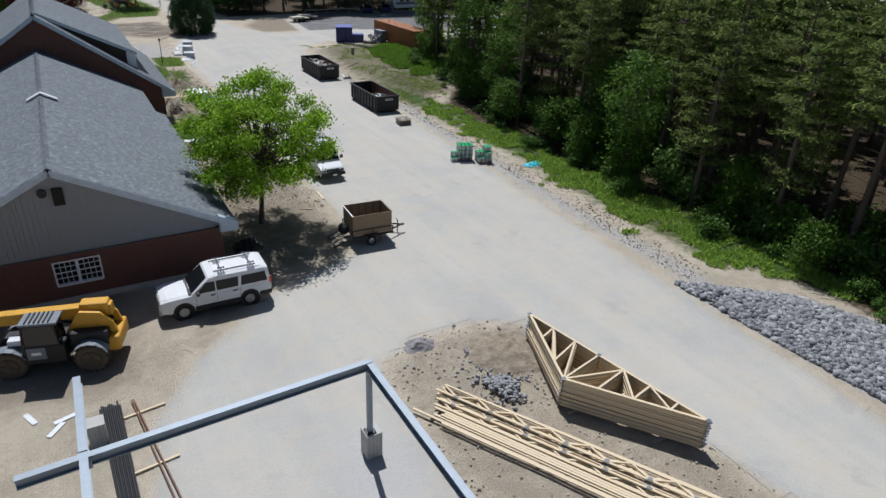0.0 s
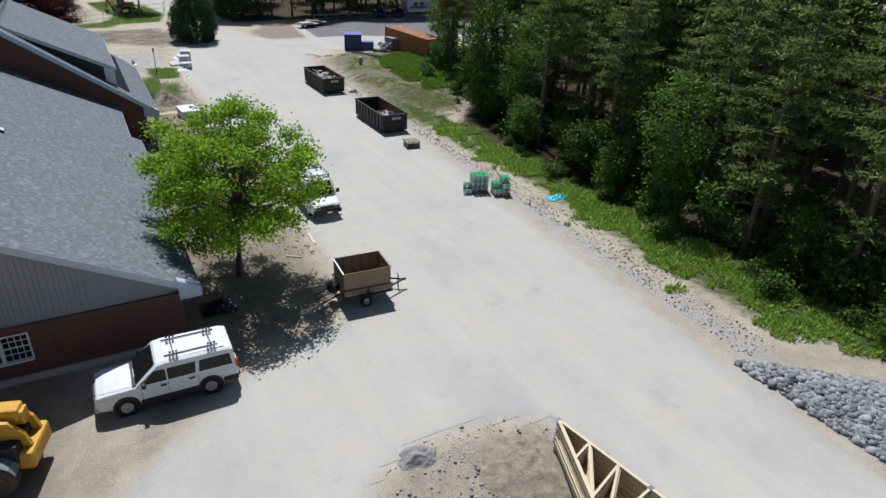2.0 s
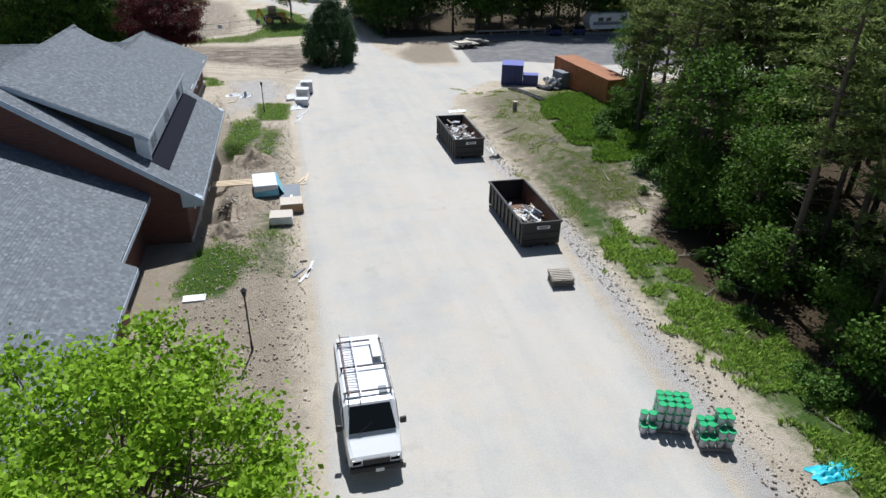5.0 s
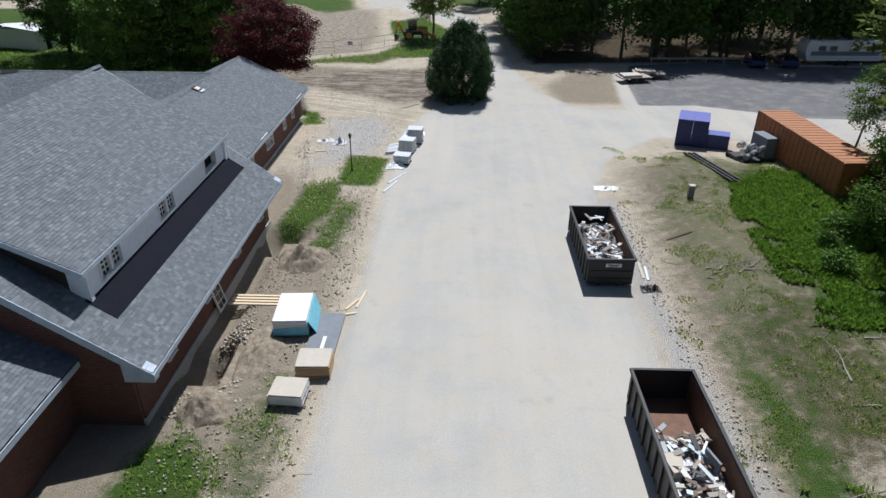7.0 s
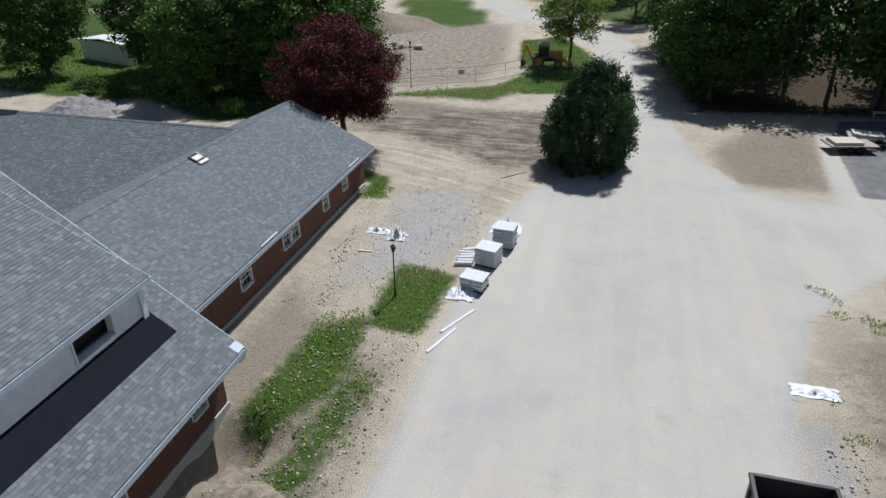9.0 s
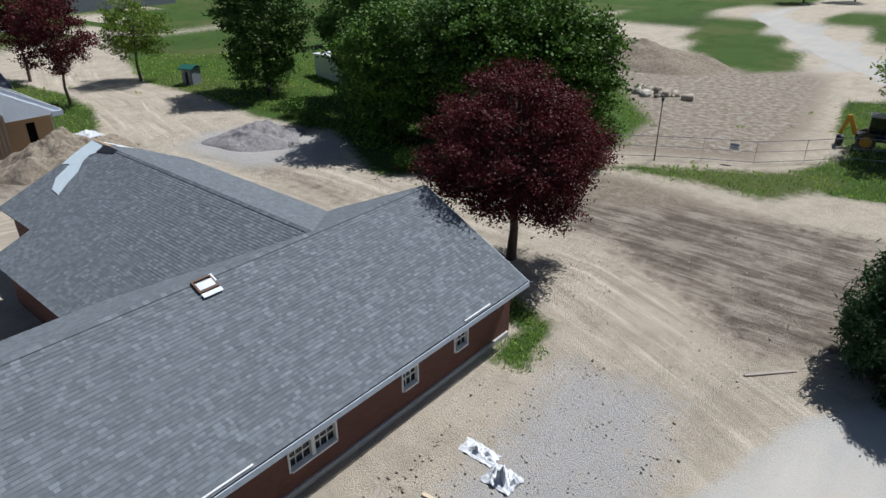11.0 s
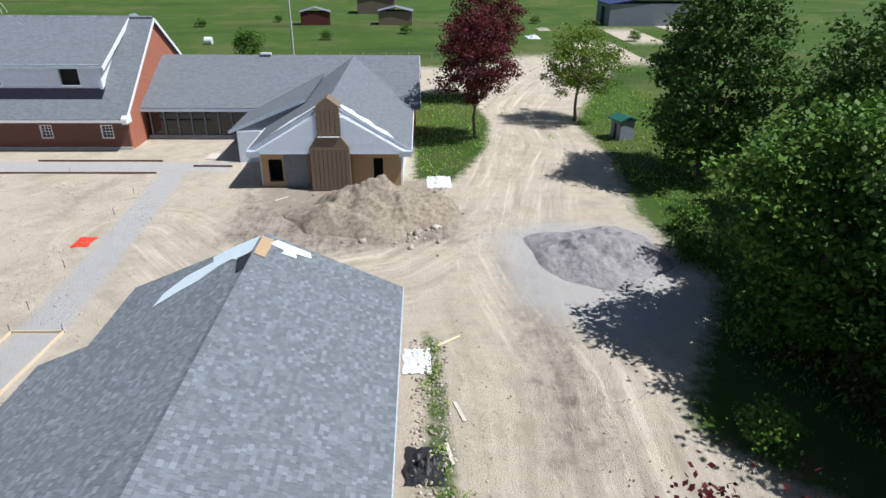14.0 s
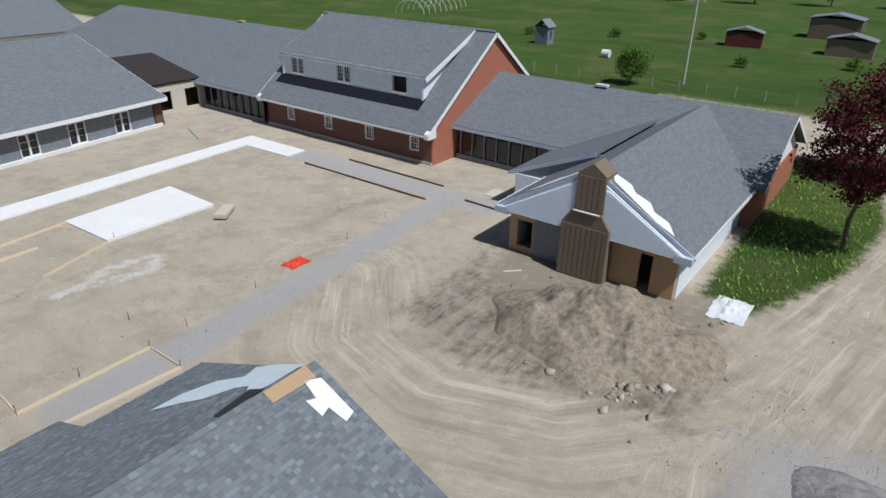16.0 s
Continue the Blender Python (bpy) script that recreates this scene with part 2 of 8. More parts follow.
M["dark"] = plain("dark_void", (0.02, 0.018, 0.016), 0.8)
M["darkbrown"] = plain("dark_membrane", (0.045, 0.034, 0.03), 0.55)
M["concrete"] = plain("concrete", (0.46, 0.45, 0.43), 0.9, vary=0.15, scale=2)
M["slab"] = plain("new_concrete", (0.74, 0.74, 0.73), 0.85, vary=0.07, scale=0.6)
M["ply"] = wood("plywood", (0.42, 0.29, 0.17), 0.2)
M["plyold"] = wood("weathered_plywood", (0.19, 0.145, 0.105), 0.4)
M["plypanel"] = wood("brown_plywood", (0.27, 0.195, 0.125), 0.3)
M["carglass"] = plain("tinted_glass", (0.01, 0.012, 0.013), 0.12, vary=0.05, spec=0.3, bump=0)
M["lumber"] = wood("new_lumber", (0.68, 0.56, 0.39), 0.15)
M["teal"] = plain("dark_teal_paint", (0.02, 0.11, 0.085), 0.5, vary=0.1)
M["lumberold"] = wood("grey_lumber", (0.36, 0.32, 0.27), 0.25)
M["greysheet"] = plain("grey_sheet", (0.19, 0.21, 0.24), 0.6)
M["steel"] = plain("primed_steel", (0.27, 0.31, 0.36), 0.45, 0.2, vary=0.12)
M["darksteel"] = plain("dark_steel", (0.05, 0.05, 0.055), 0.5, 0.5)
M["rust"] = plain("rusty_steel", (0.16, 0.09, 0.06), 0.7, 0.3, vary=0.3)
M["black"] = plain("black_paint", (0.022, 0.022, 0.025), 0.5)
M["rubber"] = plain("rubber", (0.022, 0.021, 0.02), 0.85, bump=0.3)
M["dust"] = plain("dusty_rubber", (0.11, 0.085, 0.06), 0.9, vary=0.3)
M["carwhite"] = plain("white_car_paint", (0.74, 0.75, 0.77), 0.25, vary=0.04, spec=0.5, bump=0)
M["silver"] = plain("silver_paint", (0.42, 0.41, 0.40), 0.35, 0.3, vary=0.1)
M["chrome"] = plain("bright_metal", (0.6, 0.6, 0.62), 0.25, 0.9, vary=0.05)
M["yellow"] = plain("machine_yellow", (0.62, 0.33, 0.035), 0.45, vary=0.18)
M["navy"] = plain("navy_sheet", (0.035, 0.045, 0.14), 0.5, vary=0.2)
M["navytop"] = plain("blue_sheet", (0.12, 0.14, 0.42), 0.5, vary=0.15)
M["orange"] = plain("orange_steel", (0.36, 0.13, 0.05), 0.65, vary=0.25)
M["orangetop"] = plain("orange_roof", (0.40, 0.17, 0.075), 0.6, vary=0.2)
M["green"] = plain("green_lid", (0.01, 0.36, 0.13), 0.4, vary=0.1)
M["bucket"] = plain("grey_bucket", (0.50, 0.52, 0.56), 0.5, vary=0.1)
M["bluewrap"] = plain("blue_wrap", (0.22, 0.58, 0.72), 0.35, vary=0.2)
M["cyan"] = plain("cyan_tarp", (0.05, 0.50, 0.62), 0.4, vary=0.2)
M["red"] = plain("red_plastic", (0.62, 0.06, 0.03), 0.5)
M["redbarn"] = plain("barn_red", (0.10, 0.025, 0.022), 0.8)
M["tan"] = plain("tan_board", (0.55, 0.50, 0.43), 0.8, vary=0.1)
M["wrap"] = plain("white_wrap", (0.68, 0.70, 0.73), 0.35, vary=0.12, spec=0.5)
M["bark"] = wood("bark", (0.12, 0.095, 0.075), 0.4, 0.95, (14, 14, 2), False)
M["rock"] = plain("rock", (0.30, 0.30, 0.31), 0.9, vary=0.3, scale=2)
M["leaf_green"] = leaf_material("leaf_bright_green", (0.23, 0.38, 0.022))
M["leaf_dark"] = leaf_material("leaf_dark_green", (0.054, 0.11, 0.018), glow=0.15)
M["leaf_mid"] = leaf_material("leaf_mid_green", (0.078, 0.155, 0.022), glow=0.15)
M["leaf_light"] = leaf_material("leaf_yellow_green", (0.14, 0.21, 0.028))
M["leaf_red"] = leaf_material("leaf_dark_red", (0.085, 0.014, 0.016), glow=0.25)
M["needle"] = leaf_material("pine_needle", (0.125, 0.165, 0.045), light=2.0, glow=0.2, rough=0.8, spec=0.08)
M["juniper"] = leaf_material("juniper", (0.042, 0.085, 0.03), glow=0.15)
M["grass"] = leaf_material("grass_blade", (0.28, 0.41, 0.075))
M["lush"] = leaf_material("lush_weed", (0.17, 0.29, 0.04))
M["weed"] = leaf_material("dry_weed", (0.30, 0.37, 0.09))
M["leaf_edge"] = leaf_material("leaf_edge_green", (0.085, 0.165, 0.022))
k = Nodes("window_glass", 0.05, spec=0.6)
k.color((0.012, 0.014, 0.017))
M["glass"] = k.m
k = Nodes("stone_piece", 0.9)
k.color(k.mix(0.35, k.ramp(k.rnd(True), (0.0, (0.12, 0.12, 0.135)), (0.6, (0.26, 0.27, 0.295)), (1.0, (0.46, 0.46, 0.48))), k.ramp(k.noise(30, 3), (0.3, (0.1, 0.1, 0.1)), (0.7, (0.4, 0.39, 0.38)))))
M["stones"] = k.m
k = Nodes("pebble", 0.9)
k.color(k.ramp(k.rnd(True), (0.0, (0.27, 0.23, 0.18)), (0.7, (0.40, 0.355, 0.29)), (1.0, (0.54, 0.50, 0.44))))
M["pebble"] = k.m
k = Nodes("soil", 0.95, spec=0.1)
nn = k.noise(3.0, 7, 0.7)
k.color(k.mix(k.ramp(k.noise(11, 4, 0.7), (0.55, 0.0), (0.7, 0.5)), k.ramp(nn, (0.3, (0.15, 0.12, 0.09)), (0.5, (0.28, 0.235, 0.18)), (0.72, (0.40, 0.35, 0.28))), (0.13, 0.10, 0.075))).bump(nn, 0.7, 0.12)
M["soil"] = k.m
k = Nodes("grey_sand", 0.95, spec=0.1)
nn = k.noise(2.2, 7, 0.65)
k.color(k.ramp(nn, (0.3, (0.19, 0.18, 0.19)), (0.5, (0.28, 0.265, 0.268)), (0.66, (0.34, 0.32, 0.31)), (0.8, (0.44, 0.395, 0.335)))).bump(nn, 0.9, 0.2)
M["greysand"] = k.m


# ---- mesh helpers ----
def link_mesh(name, verts, faces, mat, smooth=False):
    me = bpy.data.meshes.new(name)
    me.from_pydata([tuple(v) for v in verts], [], faces)
    me.materials.append(M[mat] if isinstance(mat, str) else mat)
    if smooth:
        me.polygons.foreach_set("use_smooth", [True] * len(me.polygons))
    me.update()
    return me


def fast_quads(name, verts, mat):
    """A mesh of loose quads from an array (n, 4, 3)."""
    n = len(verts)
    me = bpy.data.meshes.new(name)
    me.vertices.add(4 * n)
    me.vertices.foreach_set("co", np.asarray(verts, np.float32).ravel())
    me.loops.add(4 * n)
    me.loops.foreach_set("vertex_index", np.arange(4 * n, dtype=np.int32))
    me.polygons.add(n)
    me.polygons.foreach_set("loop_start", np.arange(0, 4 * n, 4, dtype=np.int32))
    me.materials.append(M[mat])
    me.update(calc_edges=True)
    return me


class B:
    """Gathers solids into one mesh."""

    def __init__(self):
        self.v, self.f = [], []

    def add(self, verts, faces, m=None):
        o = len(self.v)
        self.v += [tuple(m @ Vector(p)) if m is not None else tuple(p) for p in verts]
        self.f += [tuple(i + o for i in f) for f in faces]
        return self

    def box(self, c, s, m=None, bev=0.0):
        x, y, z = (a / 2 for a in s)
        if bev <= 0:
            vs = [(i * x, j * y, k * z) for k in (-1, 1) for j in (-1, 1) for i in (-1, 1)]
            fs = [(0, 2, 3, 1), (4, 5, 7, 6), (0, 1, 5, 4), (2, 6, 7, 3), (0, 4, 6, 2), (1, 3, 7, 5)]
        else:
            bm = bmesh.new()
            bmesh.ops.create_cube(bm, size=1)
            bmesh.ops.scale(bm, vec=s, verts=bm.verts)
            bmesh.ops.bevel(bm, geom=bm.edges[:], offset=min(bev, x * 0.9, y * 0.9, z * 0.9), segments=2, affect="EDGES", profile=0.5)
            bm.verts.index_update()
            vs = [tuple(v.co) for v in bm.verts]
            fs = [tuple(v.index for v in f.verts) for f in bm.faces]
            bm.free()
        t = Matrix.Translation(c)
        return self.add(vs, fs, (m @ t) if m is not None else t)

    def tube(self, p0, p1, r0, r1=None, n=8, caps=True):
        p0, p1 = Vector(p0), Vector(p1)
        r1 = r0 if r1 is None else r1
        q = (p1 - p0).to_track_quat("Z", "Y").to_matrix()
        vs, fs = [], []
        for p, r in ((p0, r0), (p1, r1)):
            vs += [p + q @ Vector((r * math.cos(2 * math.pi * i / n), r * math.sin(2 * math.pi * i / n), 0)) for i in range(n)]
        fs = [(i, (i + 1) % n, n + (i + 1) % n, n + i) for i in range(n)]
        if caps:
            fs += [tuple(reversed(range(n))), tuple(range(n, 2 * n))]
        return self.add(vs, fs)

    def beam(self, p0, p1, w, h):
        """A bar of w by h from p0 to p1."""
        p0, p1 = Vector(p0), Vector(p1)
        d = p1 - p0
        q = d.to_track_quat("X", "Z").to_matrix().to_4x4()
        return self.box((d.length / 2, 0, 0), (d.length, w, h), Matrix.Translation(p0) @ q)

    def prism(self, poly, off):
        """A polygon of 3D points swept by the vector off."""
        n = len(poly)
        off = Vector(off)
        vs = [Vector(p) for p in poly] + [Vector(p) + off for p in poly]
        fs = [tuple(range(n)), tuple(reversed(range(n, 2 * n)))] + [(i, n + i, n + (i + 1) % n, (i + 1) % n) for i in range(n)]
        return self.add(vs, fs)

    def loft(self, rings, caps=True):
        n = len(rings[0])
        vs = [p for r in rings for p in r]
        fs = [(a * n + i, a * n + (i + 1) % n, (a + 1) * n + (i + 1) % n, (a + 1) * n + i) for a in range(len(rings) - 1) for i in range(n)]
        if caps:
            fs += [tuple(reversed(range(n))), tuple(range((len(rings) - 1) * n, len(rings) * n))]
        return self.add(vs, fs)

    def mesh(self, name, mat, smooth=False):
        me = link_mesh(name, self.v, self.f, mat, smooth)
        bm = bmesh.new()
        bm.from_mesh(me)
        bmesh.ops.recalc_face_normals(bm, faces=bm.faces[:])
        bm.to_mesh(me)
        bm.free()
        return me


def weld(me):
    """Joins the corners that a wall's pieces share."""
    bm = bmesh.new()
    bm.from_mesh(me)
    bmesh.ops.remove_doubles(bm, verts=bm.verts[:], dist=0.002)
    bm.to_mesh(me)
    bm.free()
    return me


def part(name, b, mat, parent, label="", smooth=False, m=None):
    if isinstance(b, B) and name in ("wall", "dormer", "back_wall"):
        b = weld(b.mesh(name, mat, smooth))
    ob = new(name, b.mesh(name, mat, smooth) if isinstance(b, B) else b)
    ob.parent = parent
    if m is not None:
        ob.matrix_basis = m
    return tagged(ob, label)


def thing(name, label, category, m=None, group="", kind=""):
    ob = new(name)
    ob.empty_display_size = 0.2
    if m is not None:
        ob.matrix_basis = m
    return tagged(ob, label, category, group, kind)


def solid(name, b, mat, label, category, m=None, group="", kind="", smooth=False):
    ob = new(name, b.mesh(name, mat, smooth) if isinstance(b, B) else b)
    if m is not None:
        ob.matrix_basis = m
    return tagged(ob, label, category, group, kind)


# ---- ground ----
def inside(px, py, poly):
    r = np.zeros(px.shape, bool)
    n = len(poly)
    for i in range(n):
        (x0, y0), (x1, y1) = poly[i], poly[(i + 1) % n]
        if y0 == y1:
            continue
        r ^= ((y0 > py) != (y1 > py)) & (px < (x1 - x0) * (py - y0) / (y1 - y0) + x0)
    return r


def line_dist(px, py, pts, closed=True):
    d = np.full(px.shape, 1e9)
    n = len(pts)
    for i in range(n if closed else n - 1):
        (x0, y0), (x1, y1) = pts[i], pts[(i + 1) % n]
        dx, dy = x1 - x0, y1 - y0
        t = np.clip(((px - x0) * dx + (py - y0) * dy) / (dx * dx + dy * dy + 1e-9), 0, 1)
        d = np.minimum(d, np.hypot(px - x0 - t * dx, py - y0 - t * dy))
    return d


def reach(px, py, poly, soft):
    """0 to 1: 0.5 on the polygon's edge, over soft metres to either side."""
    d = line_dist(px, py, poly)
    s = np.where(inside(px, py, poly), d, -d)
    return np.clip(0.5 + 0.5 * s / soft, 0, 1)


def track(px, py, pts, half, soft):
    return np.clip(0.5 + 0.5 * (half - line_dist(px, py, pts, False)) / soft, 0, 1)


def step01(a, lo, hi):
    t = np.clip((a - lo) / (hi - lo), 0, 1)
    return t * t * (3 - 2 * t)


ROAD = [(13.7, 86), (13.9, 74), (13.6, 64), (13.9, 52), (13.6, 42), (13.4, 36.6), (12.5, 31), (7.3, 29.2), (4.7, 27), (2.2, 24.8), (0.1, 21.8), (-0.8, 16),
        (-1.5, 0), (-2, -60), (24, -60), (25.5, 5), (26.2, 20), (26.9, 34), (27.6, 45), (28.1, 58), (28, 70), (28.2, 84), (30.5, 92), (36, 98), (46, 99), (80, 97),
        (80, 106), (36, 106), (30, 108), (27, 114), (25.5, 124), (24.5, 140), (23, 156), (19, 170), (4, 190), (-20, 236), (-26, 233), (-2, 186), (13, 166), (17.5, 152),
        (18.8, 138), (19.6, 122), (20.5, 112), (15.5, 104.5), (13.8, 98)]
ISLAND = [(8.6, 19.5), (9.2, 21), (11.5, 22), (14.8, 21.9), (16.9, 20.6), (17.6, 14), (18.1, 10.6), (18.8, 6), (19.5, -10), (11, -10), (9.5, 6), (8.3, 12)]
LOT = [(28, 100), (36, 98), (80, 96), (80, 127), (50, 128.5), (37, 122), (35, 107), (29, 107)]
TAR = [(36.9, 108.2), (37.7, 117.1), (38.4, 121), (40, 126.6), (52, 129.5), (61, 127), (80, 127), (80, 103), (52, 104.5), (42.6, 108.5)]
DRIVE = [(22, 104), (16, 103.5), (10, 106.5), (4, 109), (-6, 109.5), (-18, 110), (-30, 107.5), (-42, 110), (-52, 113), (-66, 113), (-80, 118), (-95, 126)]
STONES = [(26.4, 20.4), (28.4, 18.9), (31.3, 16.2), (33, 12), (34, 4), (27.5, 4), (26.8, 9), (26.6, 13)]


def grass_zone(px, py):
    """Where turf grows."""
    g = np.zeros(px.shape)
    put = lambda poly, soft, k=1.0: np.maximum(g, k * reach(px, py, poly, soft))
    g = put([(30.4, 21), (31.9, 19), (34, 14), (37, 14), (36, 30), (34.5, 45), (34, 58), (32.0, 58), (31.0, 48), (30.7, 38), (30.1, 28)], 1.5, 0.74)
    g = put([(30, 58), (31.6, 58), (44, 66), (45, 90), (38, 95), (33.5, 94), (30, 84), (29.5, 70)], 2.6, 0.47)
    g = put([(35.5, 68), (44, 66), (46, 88), (41, 91), (37, 88), (36, 78)], 2.0, 0.78)
    g = put([(30.4, 46), (32.5, 46), (33.2, 62), (32, 69), (30.6, 69), (30.2, 60)], 1.2, 0.7)
    g = put([(10.2, 86.5), (13, 86.2), (13.4, 92), (10, 92.6)], 0.7)
    g = put([(7.6, 79.5), (9.4, 79), (11, 82), (10.4, 87.5), (8, 86)], 0.8, 0.9)
    g = put([(9.6, 76), (12.2, 76), (12.6, 83), (10.6, 84)], 0.9, 0.66)
    g = put([(6.6, 55.8), (9.4, 55.3), (10.8, 59.5), (9, 62), (7.2, 61)], 0.8, 0.85)
    g = put([(9.5, 58), (13, 56), (13, 66), (10.5, 66)], 1.0, 0.5)
    g = put([(4.5, 100.5), (6.2, 100.6), (5.4, 104.4), (1.5, 106), (1, 103.6), (4.4, 103.2)], 0.8)
    g = put([(-22, 103), (-9, 103.2), (-5, 104), (-9, 104.6), (-21, 104)], 0.5, 0.7)
    g = put([(-58, 102.2), (-43, 102.6), (-42.5, 105.5), (-50, 108.5), (-60, 110), (-74, 108), (-74, 101)], 1.0)
    g = put([(-15, 113), (-26, 119), (-36, 117.5), (-48, 119), (-60, 118.5), (-75, 124), (-95, 133), (-95, 170), (-30, 170), (-6, 140), (-4, 124)], 1.5)
    g = put([(-4, 125), (-2, 127.5), (6, 132), (9, 134), (11.8, 131.5), (8.5, 125.8), (3, 126.2)], 1.4, 0.8)
    g = put([(8, 133.5), (10.5, 139), (8, 148), (6.5, 160), (12, 164), (16.6, 152), (18.4, 140), (16.5, 131), (11, 129.5)], 1.0)
    g = put([(-60, 260), (-18, 216), (0, 176), (-6, 168), (-16, 176), (-26, 200), (-60, 220)], 2.0)
    g = put([(22, 175), (8, 196), (-14, 240), (40, 260), (60, 180)], 2.0)
    g = put([(-82, -60), (-84, 90), (-100, 124), (-100, 300), (-900, 300), (-900, -300), (-82, -300)], 3.0)
    g = put([(-20, 250), (-100, 150), (-300, 150), (-300, 400), (-20, 400)], 3.0)
    g = np.where(line_dist(px, py, [(-80, 60), (-85, 100), (-80, 118), (-92, 124), (-150, 160)], False) < 3.2, 0, g)
    return np.where(track(px, py, DRIVE, 3.2, 0.8) > 0.5, np.minimum(g, 0.15), g)


def ground_z(x, y):
    """The lie of the land: a bank beyond the road and a little unevenness."""
    x, y = np.asarray(x, float), np.asarray(y, float)
    bank = 0.7 * step01(x, 30, 34.5) * step01(y, 52, 64) * (1 - step01(y, 88, 96))
    dip = -0.5 * step01(x, 33, 40) * (1 - step01(y, 50, 62))
    pit = np.zeros(x.shape)
    for cx, cy, rx, ry, deep in ((8.4, 66.0, 1.05, 1.5, 1.9), (8.3, 78.2, 1.0, 1.6, 1.8), (7.8, 72.0, 0.7, 7.0, 0.6), (9.8, 78.4, 0.9, 0.8, 0.5)):
        pit = np.minimum(pit, -deep * np.exp(-(((x - cx) / rx) ** 2 + ((y - cy) / ry) ** 2) ** 2))
    return bank + dip + pit


LOOP = [(-62, 113), (-44, 109), (-34, 106.5), (-28.5, 101.5), (-26.5, 96), (-28, 90.5), (-33, 86)]


def lanes(x, y):
    """How far across and along the drive or its loop each place lies."""
    best, across, along = np.full(x.shape, 1e9), np.zeros(x.shape), np.zeros(x.shape)
    for pts in (DRIVE, LOOP):
        run = 0.0
        for (x0, y0), (x1, y1) in zip(pts[:-1], pts[1:]):
            dx, dy = x1 - x0, y1 - y0
            ln = math.hypot(dx, dy)
            t = np.clip(((x - x0) * dx + (y - y0) * dy) / ln ** 2, 0, 1)
            d = np.hypot(x - x0 - t * dx, y - y0 - t * dy)
            side = np.sign((x - x0) * dy - (y - y0) * dx)
            near = d < best
            best, across, along = np.where(near, d, best), np.where(near, d * side, across), np.where(near, run + t * ln, along)
            run += ln
    return across, along, np.clip(1.3 - best / 5.0, 0, 1)


def zones(x, y):
    z = {}
    z["across"], z["along"], z["worn"] = lanes(x, y)
    z["lime"] = 0.62 * track(x, y, [(-21.6, 76.2), (-23.4, 75.9), (-24.9, 75.2), (-27.4, 75.9), (-26.2, 77.4), (-23.8, 76.4)], 0.55, 0.7)
    z["road"] = np.maximum.reduce([reach(x, y, ROAD, 0.9), reach(x, y, LOT, 1.2), 0.0 * x])
    z["road"] = np.where(inside(x, y, ISLAND), np.minimum(z["road"], 1 - reach(x, y, ISLAND, 0.8)), np.minimum(z["road"], 1 - reach(x, y, ISLAND, 0.8)))
    z["road"] = np.maximum(z["road"], 0.9 * reach(x, y, [(-30, 250), (-70, 230), (-330, 120), (-330, 112), (-80, 214), (-30, 236)], 1.0))
    z["tar"] = reach(x, y, TAR, 0.5)
    z["stone"] = np.maximum(reach(x, y, STONES, 0.7), 0.62 * reach(x, y, [(6.6, 88), (12.5, 92), (14, 98), (12, 104), (6, 103), (7, 96)], 2.0))
    for poly in ([(-16.4, 84.2), (-22, 84.2), (-45, 82.6), (-45.2, 85), (-22, 86.8), (-16.8, 86.6)], [(-44.3, 66.5), (-47.6, 66.5), (-47.4, 88), (-44.6, 88)]):
        z["stone"] = np.maximum(z["stone"], 0.66 * reach(x, y, poly, 0.45))
    z["stone"] = np.maximum(z["stone"], 0.62 * reach(x, y, [(-36, 111), (-33, 106.5), (-24, 107), (-19, 112), (-22, 119), (-34, 118)], 2.2))
    z["stone"] = np.maximum(z["stone"], 0.66 * reach(x, y, [(4.6, 14.2), (5, 18), (7.8, 18.2), (8.8, 15.5), (7.5, 13)], 0.9))
    z["stone"] = np.maximum(z["stone"], 0.62 * track(x, y, [(28.2, 20), (28, 30), (28.6, 45), (29.4, 58), (28.8, 72), (29, 84)], 1.1, 0.9))
    yard = [(2, 24.6), (5, 27.4), (7.4, 29.4), (12.6, 31.4), (13.2, 36), (13.4, 42), (13.4, 60), (13.2, 84), (7.5, 88), (4.6, 92), (0.5, 23.6), (-20, 25.5), (-20, 40), (4, 40)]
    z["loam"] = 0.62 * reach(x, y, yard, 1.5)
    z["loam"] = np.maximum(z["loam"], 0.85 * reach(x, y, [(6.5, 31), (10.5, 30.5), (11.5, 40), (7, 46), (5.5, 40)], 1.5))
    z["loam"] = np.maximum(z["loam"], 0.8 * reach(x, y, [(13, 16.5), (16.4, 17.5), (16.4, 21), (13.4, 21)], 1.2))
    z["loam"] = np.maximum(z["loam"], 0.8 * track(x, y, [(0, 120), (10, 118), (17, 114)], 5.2, 2.2))
    z["loam"] = np.maximum(z["loam"], 0.45 * reach(x, y, ISLAND, 1.0))
    z["loam"] = np.maximum(z["loam"], 0.6 * reach(x, y, [(-44, 90), (-36, 92), (-31, 96), (-31, 104), (-38, 106), (-44, 104)], 1.5))
    z["loam"] = np.maximum(z["loam"], 0.72 * reach(x, y, [(29.2, 56), (34, 60), (44, 68), (44, 90), (36, 94), (31, 90), (29.6, 70)], 2.0))
    z["loam"] = np.maximum(z["loam"], 0.66 * reach(x, y, [(28.5, 108), (36.5, 108), (37.5, 117), (38.5, 123), (32, 124), (27.5, 116)], 1.6))
    z["loam"] = np.maximum(z["loam"], 0.86 * reach(x, y, [(-6, 128), (6, 133.5), (7, 146), (3, 174), (-10, 176), (-24, 168), (-26, 150), (-12, 138)], 3.0))
